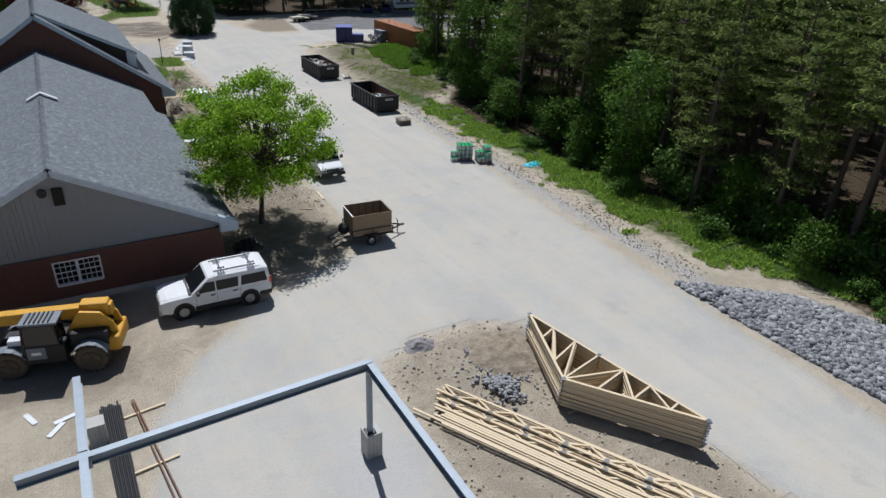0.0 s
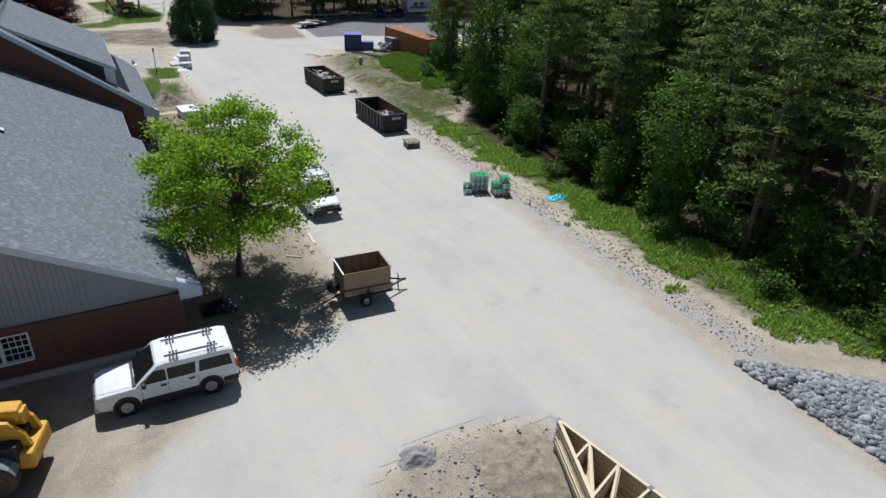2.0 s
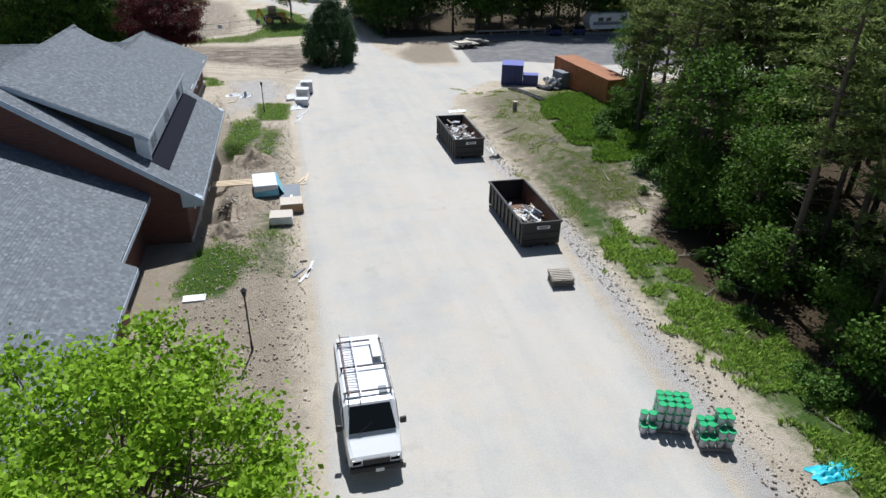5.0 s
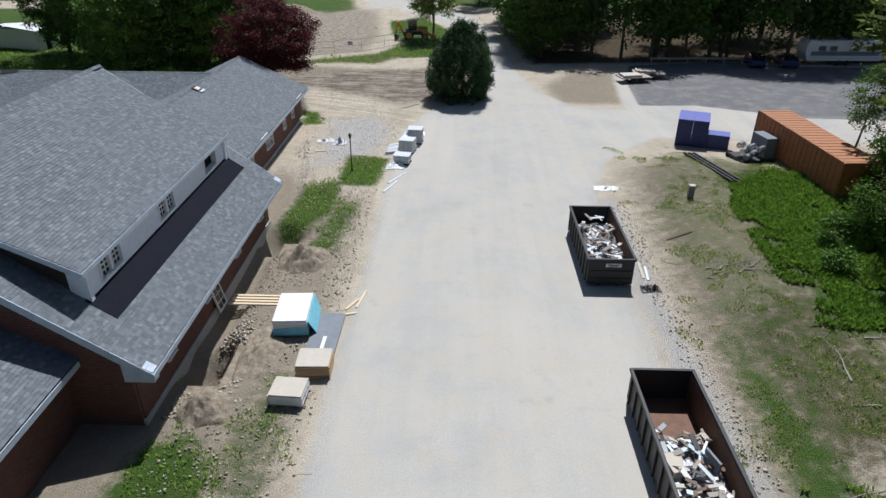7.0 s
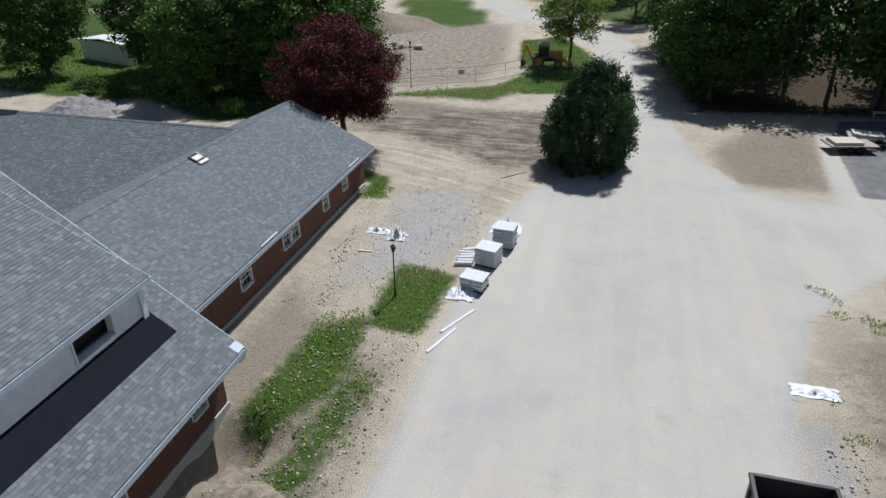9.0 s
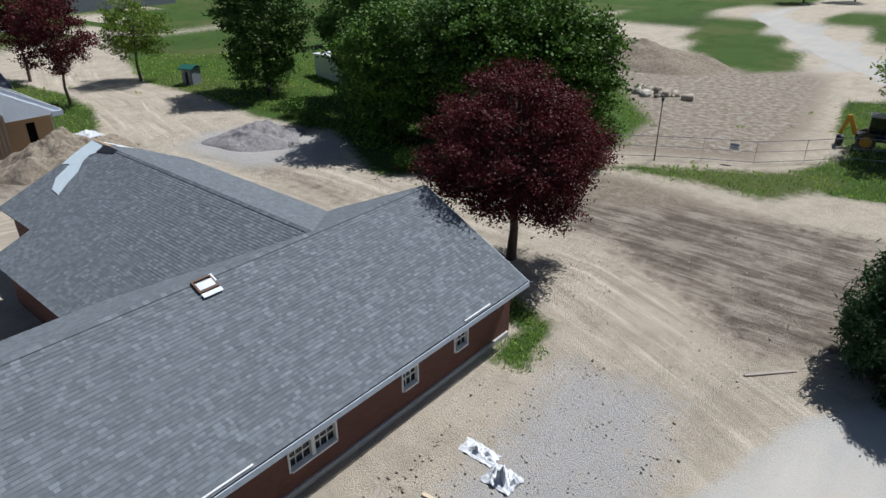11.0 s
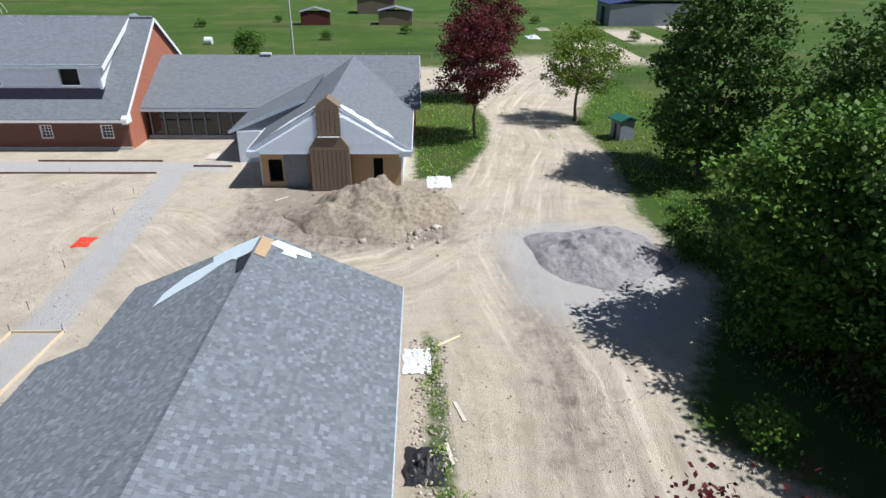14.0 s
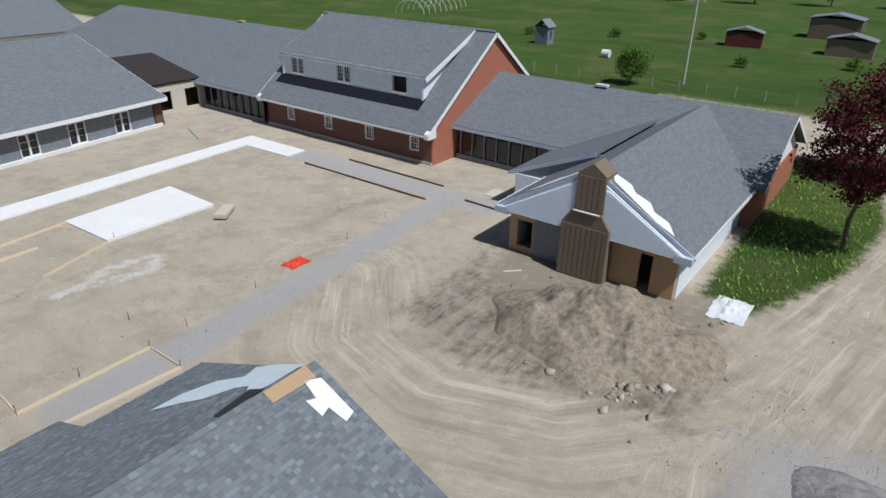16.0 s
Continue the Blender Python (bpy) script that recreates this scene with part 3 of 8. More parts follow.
    z["mud"] = np.maximum(0.74 * reach(x, y, [(-3, 114), (3, 113), (8, 110.4), (13, 107), (16.5, 109), (16.5, 117), (15.5, 124.5), (5, 122.5), (-2, 118)], 1.8),
                          0.56 * reach(x, y, [(-46, 88.5), (-37, 90), (-31, 90), (-29, 96), (-31, 106), (-38, 107), (-33, 98), (-38, 93)], 1.5))
    z["mud"] = np.maximum(z["mud"], 0.5 * reach(x, y, [(-12, 107), (-12, 111), (-30, 111), (-30, 106.5)], 1.5))
    z["turf"] = grass_zone(x, y)
    z["road"] = np.maximum(z["road"], 0.4 * reach(x, y, [(-4, 129.6), (5.8, 134.5), (7, 146), (4, 174), (2.6, 187), (-10, 176), (-22, 168), (-24, 150), (-12, 138)], 2.0))
    z["loam"] = np.maximum(z["loam"], 0.6 * track(x, y, [(-43, 80.2), (-39, 79.2), (-36, 79.6)], 0.9, 1.5))
    z["litter"] = np.maximum(reach(x, y, [(33.5, 12), (33.6, 30), (32.6, 44), (33.5, 57), (39, 64), (46, 68), (47, 92), (500, 92), (500, -60), (36, -60)], 1.2),
                             reach(x, y, [(28, 127), (50, 129.5), (500, 128), (500, 190), (30, 190), (25.5, 150)], 2.0))
    z["litter"] = np.maximum(z["litter"], 0.56 * reach(x, y, [(31.6, 60), (31.4, 69), (34.5, 73), (38, 72), (38, 60)], 1.6))
    return z


def grid_mesh(name, xs, ys, keep=None, lift=0.0):
    gx, gy = np.meshgrid(xs, ys)
    px, py = gx.ravel(), gy.ravel()
    gz = ground_z(px, py) + lift
    near = (np.abs(px) < 130) & (py > -60) & (py < 260)
    wob = np.array([noise.noise((a * 0.35, b * 0.35, 0)) if c else 0 for a, b, c in zip(px, py, near)])
    z = zones(px, py)
    rough = np.maximum(z["loam"], 0.3) * (1 - z["road"]) * 0.10
    gz = gz + wob * rough
    nx, ny = len(xs), len(ys)
    idx = np.arange(nx * ny).reshape(ny, nx)
    q = np.stack([idx[:-1, :-1], idx[:-1, 1:], idx[1:, 1:], idx[1:, :-1]], -1).reshape(-1, 4)
    if keep is not None:
        q = q[keep(px[q].mean(1), py[q].mean(1))]
        used = np.unique(q)
        remap = np.zeros(nx * ny, int)
        remap[used] = np.arange(len(used))
        q, px, py, gz = remap[q], px[used], py[used], gz[used]
        z = {kk: v[used] for kk, v in z.items()}
    me = bpy.data.meshes.new(name)
    me.vertices.add(len(px))
    me.vertices.foreach_set("co", np.stack([px, py, gz], 1).astype(np.float32).ravel())
    me.loops.add(4 * len(q))
    me.loops.foreach_set("vertex_index", q.astype(np.int32).ravel())
    me.polygons.add(len(q))
    me.polygons.foreach_set("loop_start", np.arange(0, 4 * len(q), 4, dtype=np.int32))
    me.polygons.foreach_set("use_smooth", [True] * len(q))
    me.update(calc_edges=True)
    for kk, v in z.items():
        me.attributes.new(kk, "FLOAT", "POINT").data.foreach_set("value", v.astype(np.float32))
    me.materials.append(M["ground"])
    return me


def spaced(lo, hi, step, far, growth=1.35):
    a = list(np.arange(lo, hi + 1e-6, step))
    d, x = step, hi
    while x < far:
        d *= growth
        x += d
        a.append(x)
    d, x = step, lo
    while x > -far:
        d *= growth
        x -= d
        a.insert(0, x)
    return np.array(a)


solid("ground", grid_mesh("ground", spaced(-62, 56, 0.45, 1500), spaced(0, 150, 0.45, 1500)), "ground",
      "sandy bare ground with loam, crushed stone and patches of turf", "ground", kind="structure")
solid("road", grid_mesh("road", np.arange(-28, 82, 0.6), np.arange(-60, 240, 0.6),
                        lambda a, b: np.maximum(reach(a, b, ROAD, 0.9), reach(a, b, LOT, 1.2)) * (1 - inside(a, b, ISLAND)) > 0.5, 0.012),
      "ground", "pale dusty gravel road along the building site", "road", kind="structure")


# ---- buildings ----
def wall_run(b, p0, p1, z0, z1, thick=0.25, holes=()):
    """A wall from p0 to p1 with openings (u0, u1, z0, z1) along it."""
    p0, p1 = Vector((*p0, 0)), Vector((*p1, 0))
    d = p1 - p0
    length = d.length
    m = Matrix.Translation(p0) @ Matrix.Rotation(math.atan2(d.y, d.x), 4, "Z")
    u = 0.0
    for h in sorted(holes) + [None]:
        end = length if h is None else h[0]
        if end > u + 1e-4:
            b.box(((u + end) / 2, 0, (z0 + z1) / 2), (end - u, thick, z1 - z0), m)
        if h is None:
            break
        if h[2] > z0:
            b.box(((h[0] + h[1]) / 2, 0, (z0 + h[2]) / 2), (h[1] - h[0], thick, h[2] - z0), m)
        if h[3] < z1:
            b.box(((h[0] + h[1]) / 2, 0, (h[3] + z1) / 2), (h[1] - h[0], thick, z1 - h[3]), m)
        u = h[1]
    return m


def window_in(parent, p0, p1, hole, sashes=1, panes=(3, 4), frame_mat="white", name="window", label="", open_void=False):
    """A window that fills an opening of wall_run. Outside is to the right hand of p0 to p1."""
    p0, p1 = Vector((*p0, 0)), Vector((*p1, 0))
    d = p1 - p0
    m = Matrix.Translation(p0) @ Matrix.Rotation(math.atan2(d.y, d.x), 4, "Z")
    u0, u1, z0, z1 = hole
    b = B()
    t = 0.07
    for c, s in (((u0 + t / 2, 0, (z0 + z1) / 2), (t, 0.3, z1 - z0)), ((u1 - t / 2, 0, (z0 + z1) / 2), (t, 0.3, z1 - z0)),
                 (((u0 + u1) / 2, 0, z1 - t / 2), (u1 - u0 - 2 * t, 0.3, t)), (((u0 + u1) / 2, -0.03, z0 + t / 2), (u1 - u0 - 2 * t, 0.36, t))):
        b.box(c, s, m)
    win = part(name, b, frame_mat, parent, label or "white-framed window with small panes")
    w = (u1 - u0) / sashes
    if open_void:
        return win
    for s in range(sashes):
        a0, a1 = u0 + s * w + t, u0 + (s + 1) * w - t
        part("pane", B().box(((a0 + a1) / 2, 0.02, (z0 + z1) / 2), (a1 - a0, 0.02, z1 - z0 - 2 * t), m), "glass", win)
        mb = B()
        for i in range(1, panes[0]):
            mb.box((a0 + (a1 - a0) * i / panes[0], -0.005, (z0 + z1) / 2), (0.028, 0.05, z1 - z0 - 2 * t), m)
        for i in range(1, panes[1]):
            z = z0 + t + (z1 - z0 - 2 * t) * i / panes[1]
            mb.box(((a0 + a1) / 2, -0.006, z), (a1 - a0, 0.045, 0.05 if i * 2 == panes[1] else 0.028), m)
        if s:
            mb.box((u0 + s * w, 0, (z0 + z1) / 2), (2 * t, 0.28, z1 - z0 - 2 * t), m)
        part("muntin", mb, frame_mat, win)
    return win


rng = np.random.default_rng(7)


def shingle_field(o, u, w, lu, lw, cut=None):
    """Corner arrays of the tabs and of their lower edges on a slope; o: eave corner, u along the eave, w up the slope."""
    o, u, w = np.array(o, float), np.array(u, float), np.array(w, float)
    n = np.cross(u, w)
    if n[2] < 0:
        n = -n
    rows = int(lw / 0.145)
    out = []
    for r in range(rows):
        x = -rng.uniform(0, 0.3)
        edges = [0.0]
        while x < lu:
            x += rng.choice([0.12, 0.16, 0.20, 0.25])
            if 0.05 < x < lu - 0.05:
                edges.append(x)
        edges.append(lu)
        e = np.array(edges)
        a, c = e[:-1], e[1:] - 0.006
        y0 = np.full(len(a), r * 0.145) - rng.choice([0.0, 0.0, 0.006], len(a))
        y1 = np.full(len(a), min(lw, r * 0.145 + 0.165))
        hi = rng.choice([0.0, 0.003, 0.008], len(a))
        out.append(np.stack([a, c, y0, y1, hi], 1))
    s = np.concatenate(out)
    if cut is not None:
        s = s[cut((s[:, 0] + s[:, 1]) / 2, (s[:, 2] + s[:, 3]) / 2)]
    a, c, y0, y1, hi = (s[:, i : i + 1] for i in range(5))
    pt = lambda x, y, h: o + x * u + y * w + h * n
    top = np.stack([pt(a, y0, hi + 0.013), pt(c, y0, hi + 0.013), pt(c, y1, 0.0028), pt(a, y1, 0.0028)], 1)
    edge = np.stack([pt(a, y0, -0.002), pt(c, y0, -0.002), pt(c, y0, hi + 0.013), pt(a, y0, hi + 0.013)], 1)
    return top, edge


def island_quads(name, top, edge, mat):
    """Tabs whose top and lower edge share two corners, so that each tab is one island."""
    n = len(top)
    v = np.concatenate([top, edge[:, :2]], 1).reshape(-1, 3)
    i = np.arange(n)[:, None] * 6
    f = np.concatenate([i + np.array([[0, 1, 2, 3]]), i + np.array([[4, 5, 1, 0]])], 0)
    me = bpy.data.meshes.new(name)
    me.vertices.add(len(v))
    me.vertices.foreach_set("co", v.astype(np.float32).ravel())
    me.loops.add(4 * len(f))
    me.loops.foreach_set("vertex_index", f.astype(np.int32).ravel())
    me.polygons.add(len(f))
    me.polygons.foreach_set("loop_start", np.arange(0, 4 * len(f), 4, dtype=np.int32))
    me.materials.append(M[mat])
    me.update(calc_edges=True)
    me.shade_flat()
    return me


PICK = []


def slope(house, e0, e1, r0, r1, thick=0.16, shingles=True, cut=None, pick=False, name="roof", label=""):
    """One roof slope: e0 to e1 along the eave, r0 to r1 along the top; a slab with a fascia and its shingles."""
    e0, e1, r0, r1 = (Vector(p) for p in (e0, e1, r0, r1))
    n = (e1 - e0).cross(r0 - e0).normalized()
    if n.z < 0:
        n = -n
    b = B().prism([e0, e1, r1, r0], -n * thick)
    me = b.mesh(name, "shingle_flat")
    uv = me.uv_layers.new(name="UVMap")
    uu, ww = (e1 - e0).normalized(), n.cross((e1 - e0).normalized())
    for lp in me.loops:
        p = me.vertices[lp.vertex_index].co - e0
        uv.data[lp.index].uv = (p.dot(uu), p.dot(ww))
    roof = part(name, me, None, house, label or "blue-grey asphalt shingle roof slope")
    if shingles:
        u = (e1 - e0).normalized()
        w = (r0 - e0) - u * (r0 - e0).dot(u)
        lw = w.length
        w.normalize()
        top, edge = shingle_field(e0, u, w, (e1 - e0).length, lw, cut)
        if pick:
            c = top.mean(1)
            near = np.argsort(np.hypot(c[:, 0] - 2.4, c[:, 1] - 96.0))[:300]
            PICK.append((roof, top[near], edge[near]))
            keep = np.ones(len(top), bool)
            keep[near] = False
            top, edge = top[keep], edge[keep]
        tagged(part("shingles", island_quads("shingles", top, edge, "shingle"), None, roof), kind="stuff")
    return roof


def ridge_caps(house, p0, p1, drop=0.42):
    """Cap tabs over a ridge that runs from p0 to p1."""
    p0, p1 = Vector(p0), Vector(p1)
    d = (p1 - p0).normalized()
    side = Vector((-d.y, d.x, 0))
    b = B()
    n = int((p1 - p0).length / 0.2)
    for i in range(n):
        a = p0 + d * (i * 0.2)
        c = a + d * 0.24
        for s in (-1, 1):
            o = side * s * 0.16 - Vector((0, 0, 0.16 * drop))
            up = Vector((0, 0, 0.045))
            lo = Vector((0, 0, 0.03))
            vs = [a + up, c + lo, c + o + lo, a + o + up]
            b.add(vs, [(0, 1, 2, 3)])
    tagged(part("ridge_cap", b, "shingle", house, "shingle caps along the ridge"), kind="stuff")


def fascia_run(house, pts, h=0.24, t=0.032, mat="fascia", name="fascia"):
    b = B()
    for p, q in zip(pts[:-1], pts[1:]):
        p, q = Vector(p), Vector(q)
        b.beam(p - Vector((0, 0, h / 2 + 0.05)), q - Vector((0, 0, h / 2 + 0.05)), t, h)
    return part(name, b, mat, house, "painted fascia board")


# south brick wing, its gable clad in upright boards
W1 = thing("south_brick_wing", "brick wing with grey board gable and shingle roof", "building")
RX, RZ, EX, EZ = -1.85, 6.95, 6.0, 2.85
K1 = (RZ - EZ) / (EX - RX)
WEX = 2 * RX - EX
slope(W1, (EX, 32.0, EZ), (EX, 54.2, EZ), (RX, 32.0, RZ), (RX, 54.2, RZ))
slope(W1, (5.35, 54.2, RZ - K1 * (5.35 - RX)), (5.35, 62.2, RZ - K1 * (5.35 - RX)), (RX, 54.2, RZ), (RX, 62.2, RZ))
slope(W1, (WEX, 32.0, EZ), (WEX, 62.2, EZ), (RX, 32.0, RZ), (RX, 62.2, RZ))
ridge_caps(W1, (RX, 32.0, RZ), (RX, 62.0, RZ), K1)
b = B()
holes_s = [(6.15, 8.2, 0.95, 2.25)]
wall_run(b, (-8.8, 32.45), (5.1, 32.45), 0, 2.55, 0.25, holes_s)
wall_run(b, (5.1, 32.32), (5.1, 54.0), 0, 2.6)
wall_run(b, (4.5, 54.0), (4.5, 62.2), 0, 2.7)
wall_run(b, (-8.8, 62.0), (-8.8, 32.58), 0, 2.6)
wall_run(b, (5.1, 54.0), (4.4, 54.0), 0, 2.6)
part("wall", b, "brick", W1, "red brick wall, shade in its colour")
window_in(W1, (-8.8, 32.45), (5.1, 32.45), holes_s[0], 2, (4, 4))
part("footing", B().box((-1.85, 32.3, 0.14), (14.2, 0.25, 0.28), None, 0.02), "concrete", W1, "grey concrete footing")
gable = B().prism([(-8.9, 32.5, 2.5), (5.2, 32.5, 2.5), (5.2, 32.5, 3.1), (RX, 32.5, 6.72), (-8.9, 32.5, 3.1)], (0, 0.2, 0))
gb = part("gable", gable, "board", W1, "gable clad in weathered grey boards")
x = -8.85
GABLE_BOARDS = []
while x < 5.1:
    w = rng.uniform(0.16, 0.26)
    GABLE_BOARDS.append((x, min(w, 5.2 - x)))
    x += w
for bx, bw in GABLE_BOARDS:
    top = 6.72 - abs(bx + bw / 2 - RX) * K1
    z0 = 2.42 + rng.uniform(-0.03, 0.03)
    d = 0.022 + rng.uniform(0, 0.012)
    board = B().box((bx + bw / 2, 32.5 - d / 2, (z0 + top) / 2), (bw - 0.02, d, top - z0))
    part("board", board, "board", gb)
part("vent", B().box((-1.7, 32.42, 5.45), (0.45, 0.16, 0.8)), "dark", W1, "dark open vent in the gable")
vb = B().tube((-2.3, 32.47, 5.7), (-2.3, 32.34, 5.7), 0.2, 0.2, 14)
part("vent_pipe", vb, "black", W1)
fascia_run(W1, [(EX + 0.02, 31.97, EZ + 0.02), (RX, 31.97, RZ + 0.02), (WEX, 31.97, EZ + 0.02)], 0.3)
fascia_run(W1, [(EX + 0.02, 31.95, EZ), (EX + 0.02, 54.2, EZ)], 0.24)
fascia_run(W1, [(5.37, 54.2, 3.17), (5.37, 62.1, 3.17)], 0.24)
part("eave_return", B().prism([(EX + 0.03, 31.96, EZ + 0.05), (EX + 0.03, 31.96, EZ - 0.42), (5.12, 31.96, EZ - 0.42), (5.12, 31.96, EZ + 0.48)], (0, 0.4, 0)), "fascia", W1, "boxed eave return")
part("soffit", B().box((5.55, 43.2, 2.58), (0.9, 21.6, 0.04)), "fascia", W1)
vb = B()
vb.prism([(RX - 0.75, 46.0, RZ - 0.28), (RX + 0.05, 46.0, RZ + 0.12), (RX + 0.05, 46.45, RZ + 0.12), (RX - 0.75, 46.45, RZ - 0.28)], (0, 0, 0.05))
vb.prism([(RX + 0.05, 46.0, RZ + 0.12), (RX + 0.9, 46.0, RZ - 0.34), (RX + 0.9, 46.45, RZ - 0.34), (RX + 0.05, 46.45, RZ + 0.12)], (0, 0, 0.05))
part("ridge_vent", vb, "wrap", W1, "bare white ridge patch")


# tall house with a long shed dormer
def tall_house(name, ex, rx, y0, y1, dy0, dy1, rz, ez, face_windows, label, shingles=True, drop=3.45, cheek="darkbrown", brick="brick"):
    """ex: the x of the eave below the dormer, rx: of the ridge."""
    h = thing(name, label, "building")
    s = 1 if ex > rx else -1
    k = (rz - ez) / abs(ex - rx)
    wx = 2 * rx - ex
    dex = rx + s * 7.1
    dez = rz - drop
    face = rx + s * 6.8
    slope(h, (ex, y0, ez), (ex, y1, ez), (rx, y0, rz - 0.02), (rx, y1, rz - 0.02), shingles=shingles)
    slope(h, (wx, y0, ez), (wx, y1, ez), (rx, y0, rz), (rx, y1, rz), shingles=shingles)
    slope(h, (dex, dy0, dez), (dex, dy1, dez), (rx, dy0, rz + 0.06), (rx, dy1, rz + 0.06), shingles=shingles, name="dormer_roof")
    ridge_caps(h, (rx, y0, rz + 0.08), (rx, y1, rz + 0.08), k)
    wxi, wxo = wx + s * 1.1, ex - s * 1.1
    wl = B()
    fb = []
    n = 4
    for i in range(n):
        u = (y1 - y0 - 0.8) * (i + 0.55) / n
        fb.append((u, u + 1.0, 1.0, 2.15))
    pa, pb = ((wxo, y0 + 0.4), (wxo, y1 - 0.4)) if s > 0 else ((wxo, y1 - 0.4), (wxo, y0 + 0.4))
    wall_run(wl, pa, pb, 0, 2.75, 0.3, fb)
    # Side walls take the brick copy darkened for shade; gables take the argument.
    part("wall", wl, "brick", h, "red brick wall")
    wl = B()
    wall_run(wl, (wxi, y0 + 0.4), (wxi, y1 - 0.4), 0, 2.75, 0.3)
    part("wall", wl, "brick", h, "red brick wall")
    for f in fb:
        window_in(h, pa, pb, f, 1, (3, 4))
    for yy, oy in ((y0 + 0.28, 0.3), (y1 - 0.58, 0.3)):
        g = B().prism([(min(wxi, wxo) - 0.1, yy, 0), (max(wxi, wxo) + 0.1, yy, 0), (max(wxi, wxo) + 0.1, yy, ez + 0.5), (rx, yy, rz - 0.25), (min(wxi, wxo) - 0.1, yy, ez + 0.5)], (0, oy, 0))
        part("gable_wall", g, brick, h, "red brick gable wall")
    part("footing", B().box((wxo, (y0 + y1) / 2, -0.75), (0.42, y1 - y0 - 0.6, 2.0), None, 0.02), "concrete", h, "grey concrete foundation wall")
    fx0, fx1 = face, face + s * 1.05
    part("felt_strip", B().prism([(fx0, dy0 + 0.2, ez + k * abs(ex - fx0) + 0.03), (fx1, dy0 + 0.2, ez + k * abs(ex - fx1) + 0.03), (fx1, dy1 - 0.2, ez + k * abs(ex - fx1) + 0.03), (fx0, dy1 - 0.2, ez + k * abs(ex - fx0) + 0.03)], (0, 0, 0.012)), "felt", h, "dark roofing felt below the dormer")
    # dormer
    zb = ez + k * abs(ex - face) - 0.1
    dh = [((dy1 - dy0 - 0.8) * f - 0.88, (dy1 - dy0 - 0.8) * f + 0.88, zb + 0.24, dez - 0.14) for f in (0.12, 0.47, 0.85)]
    da, db = ((face, dy0 + 0.4), (face, dy1 - 0.4)) if s > 0 else ((face, dy1 - 0.4), (face, dy0 + 0.4))
    df = B()
    wall_run(df, da, db, zb, dez + 0.1, 0.2, dh)
    dormer = part("dormer", df, "housewrap", h, "long dormer wrapped in pale sheathing")
    for f, kind in zip(dh if s > 0 else dh, face_windows):
        window_in(h, da, db, f, 2, (3, 4), open_void=not kind, name="dormer_window")
    void = B().box((face - s * 0.3, (dy0 + dy1) / 2, (zb + dez) / 2), (0.05, dy1 - dy0 - 1, dez - zb))
    part("dormer_inside", void, "dark", h)
    top_at = lambda x: dez + (rz + 0.06 - dez) * abs(x - dex) / abs(rx - dex) - 0.14
    base_at = lambda x: ez + k * abs(ex - x) - 0.1
    back = rx + s * 0.5
    for yy in (dy0 + 0.4, dy1 - 0.55):
        cheeks = B().prism([(face, yy, base_at(face)), (face, yy, top_at(face)), (back, yy, top_at(back)), (back, yy, base_at(back) - 0.02)], (0, 0.15, 0))
        part("dormer_cheek", cheeks, cheek, h, "dark open dormer side" if cheek == "darkbrown" else "pale sheathed dormer side")
    for yy in (dy0 + 0.36, dy1 - 0.52):
        trim = B().box((face - s * 0.15, yy + 0.08, (zb + dez) / 2), (0.7, 0.22, dez - zb))
        part("dormer_corner", trim, "housewrap", h)
    fascia_run(h, [(dex + s * 0.02, dy0, dez + 0.02), (dex + s * 0.02, dy1, dez + 0.02)], 0.2)
    for yy in (dy0 - 0.02, dy1 + 0.02):
        fascia_run(h, [(dex, yy, dez + 0.02), (rx, yy, rz + 0.07)], 0.22 if cheek == "darkbrown" else 0.42, mat="fascia" if cheek == "darkbrown" else "white")
    rake_mat = "fascia" if cheek == "darkbrown" else "white"
    for yy in (y0 - 0.03, y1 + 0.03):
        fascia_run(h, [(ex, yy, ez + 0.03), (rx, yy, rz + 0.02), (wx, yy, ez + 0.03)], 0.3, mat=rake_mat)
    fascia_run(h, [(ex + s * 0.02, y0, ez), (ex + s * 0.02, y1, ez)], 0.22, mat=rake_mat)
    for yy in (y0, y1 - 0.4):
        part("eave_return", B().prism([(ex, yy, ez + 0.05), (ex, yy, ez - 0.42), (wxo, yy, ez - 0.42), (wxo, yy, ez + 0.7)], (0, 0.4, 0)), rake_mat, h, "boxed eave return")
    part("soffit", B().box(((ex + wxo) / 2, (y0 + y1) / 2, ez - 0.25), (abs(ex - wxo) - 0.06, y1 - y0 - 0.8, 0.04)), rake_mat, h)
    return h


b2 = tall_house("east_tall_house", 8.1, -1.5, 61.9, 80.3, 63.3, 79.3, 9.55, 2.78, (True, True, False), "tall brick house with long pale dormer facing the road")

# north wing and the cross wing, hipless gables
W3 = thing("north_brick_wing", "low brick wing with blue-grey shingle roof", "building")
slope(W3, (4.9, 80.2, 2.85), (4.9, 102.75, 2.85), (-1.2, 80.2, 5.55), (-1.2, 103.2, 5.55), pick=True)
slope(W3, (-7.3, 80.2, 2.85), (-7.3, 102.75, 2.85), (-1.2, 80.2, 5.55), (-1.2, 103.2, 5.55))
ridge_caps(W3, (-1.2, 80.2, 5.55), (-1.2, 103.1, 5.55), 0.44)
b = B()
h3 = [(6.0, 7.1, 0.95, 1.8), (10.3, 12.3, 0.95, 1.8), (15.4, 16.3, 0.95, 1.8), (18.4, 19.3, 1.05, 1.8)]
wall_run(b, (4.05, 80.3), (4.05, 102.3), 0, 2.62, 0.25, h3)
wall_run(b, (4.17, 102.42), (-6.6, 102.42), 0, 2.62)
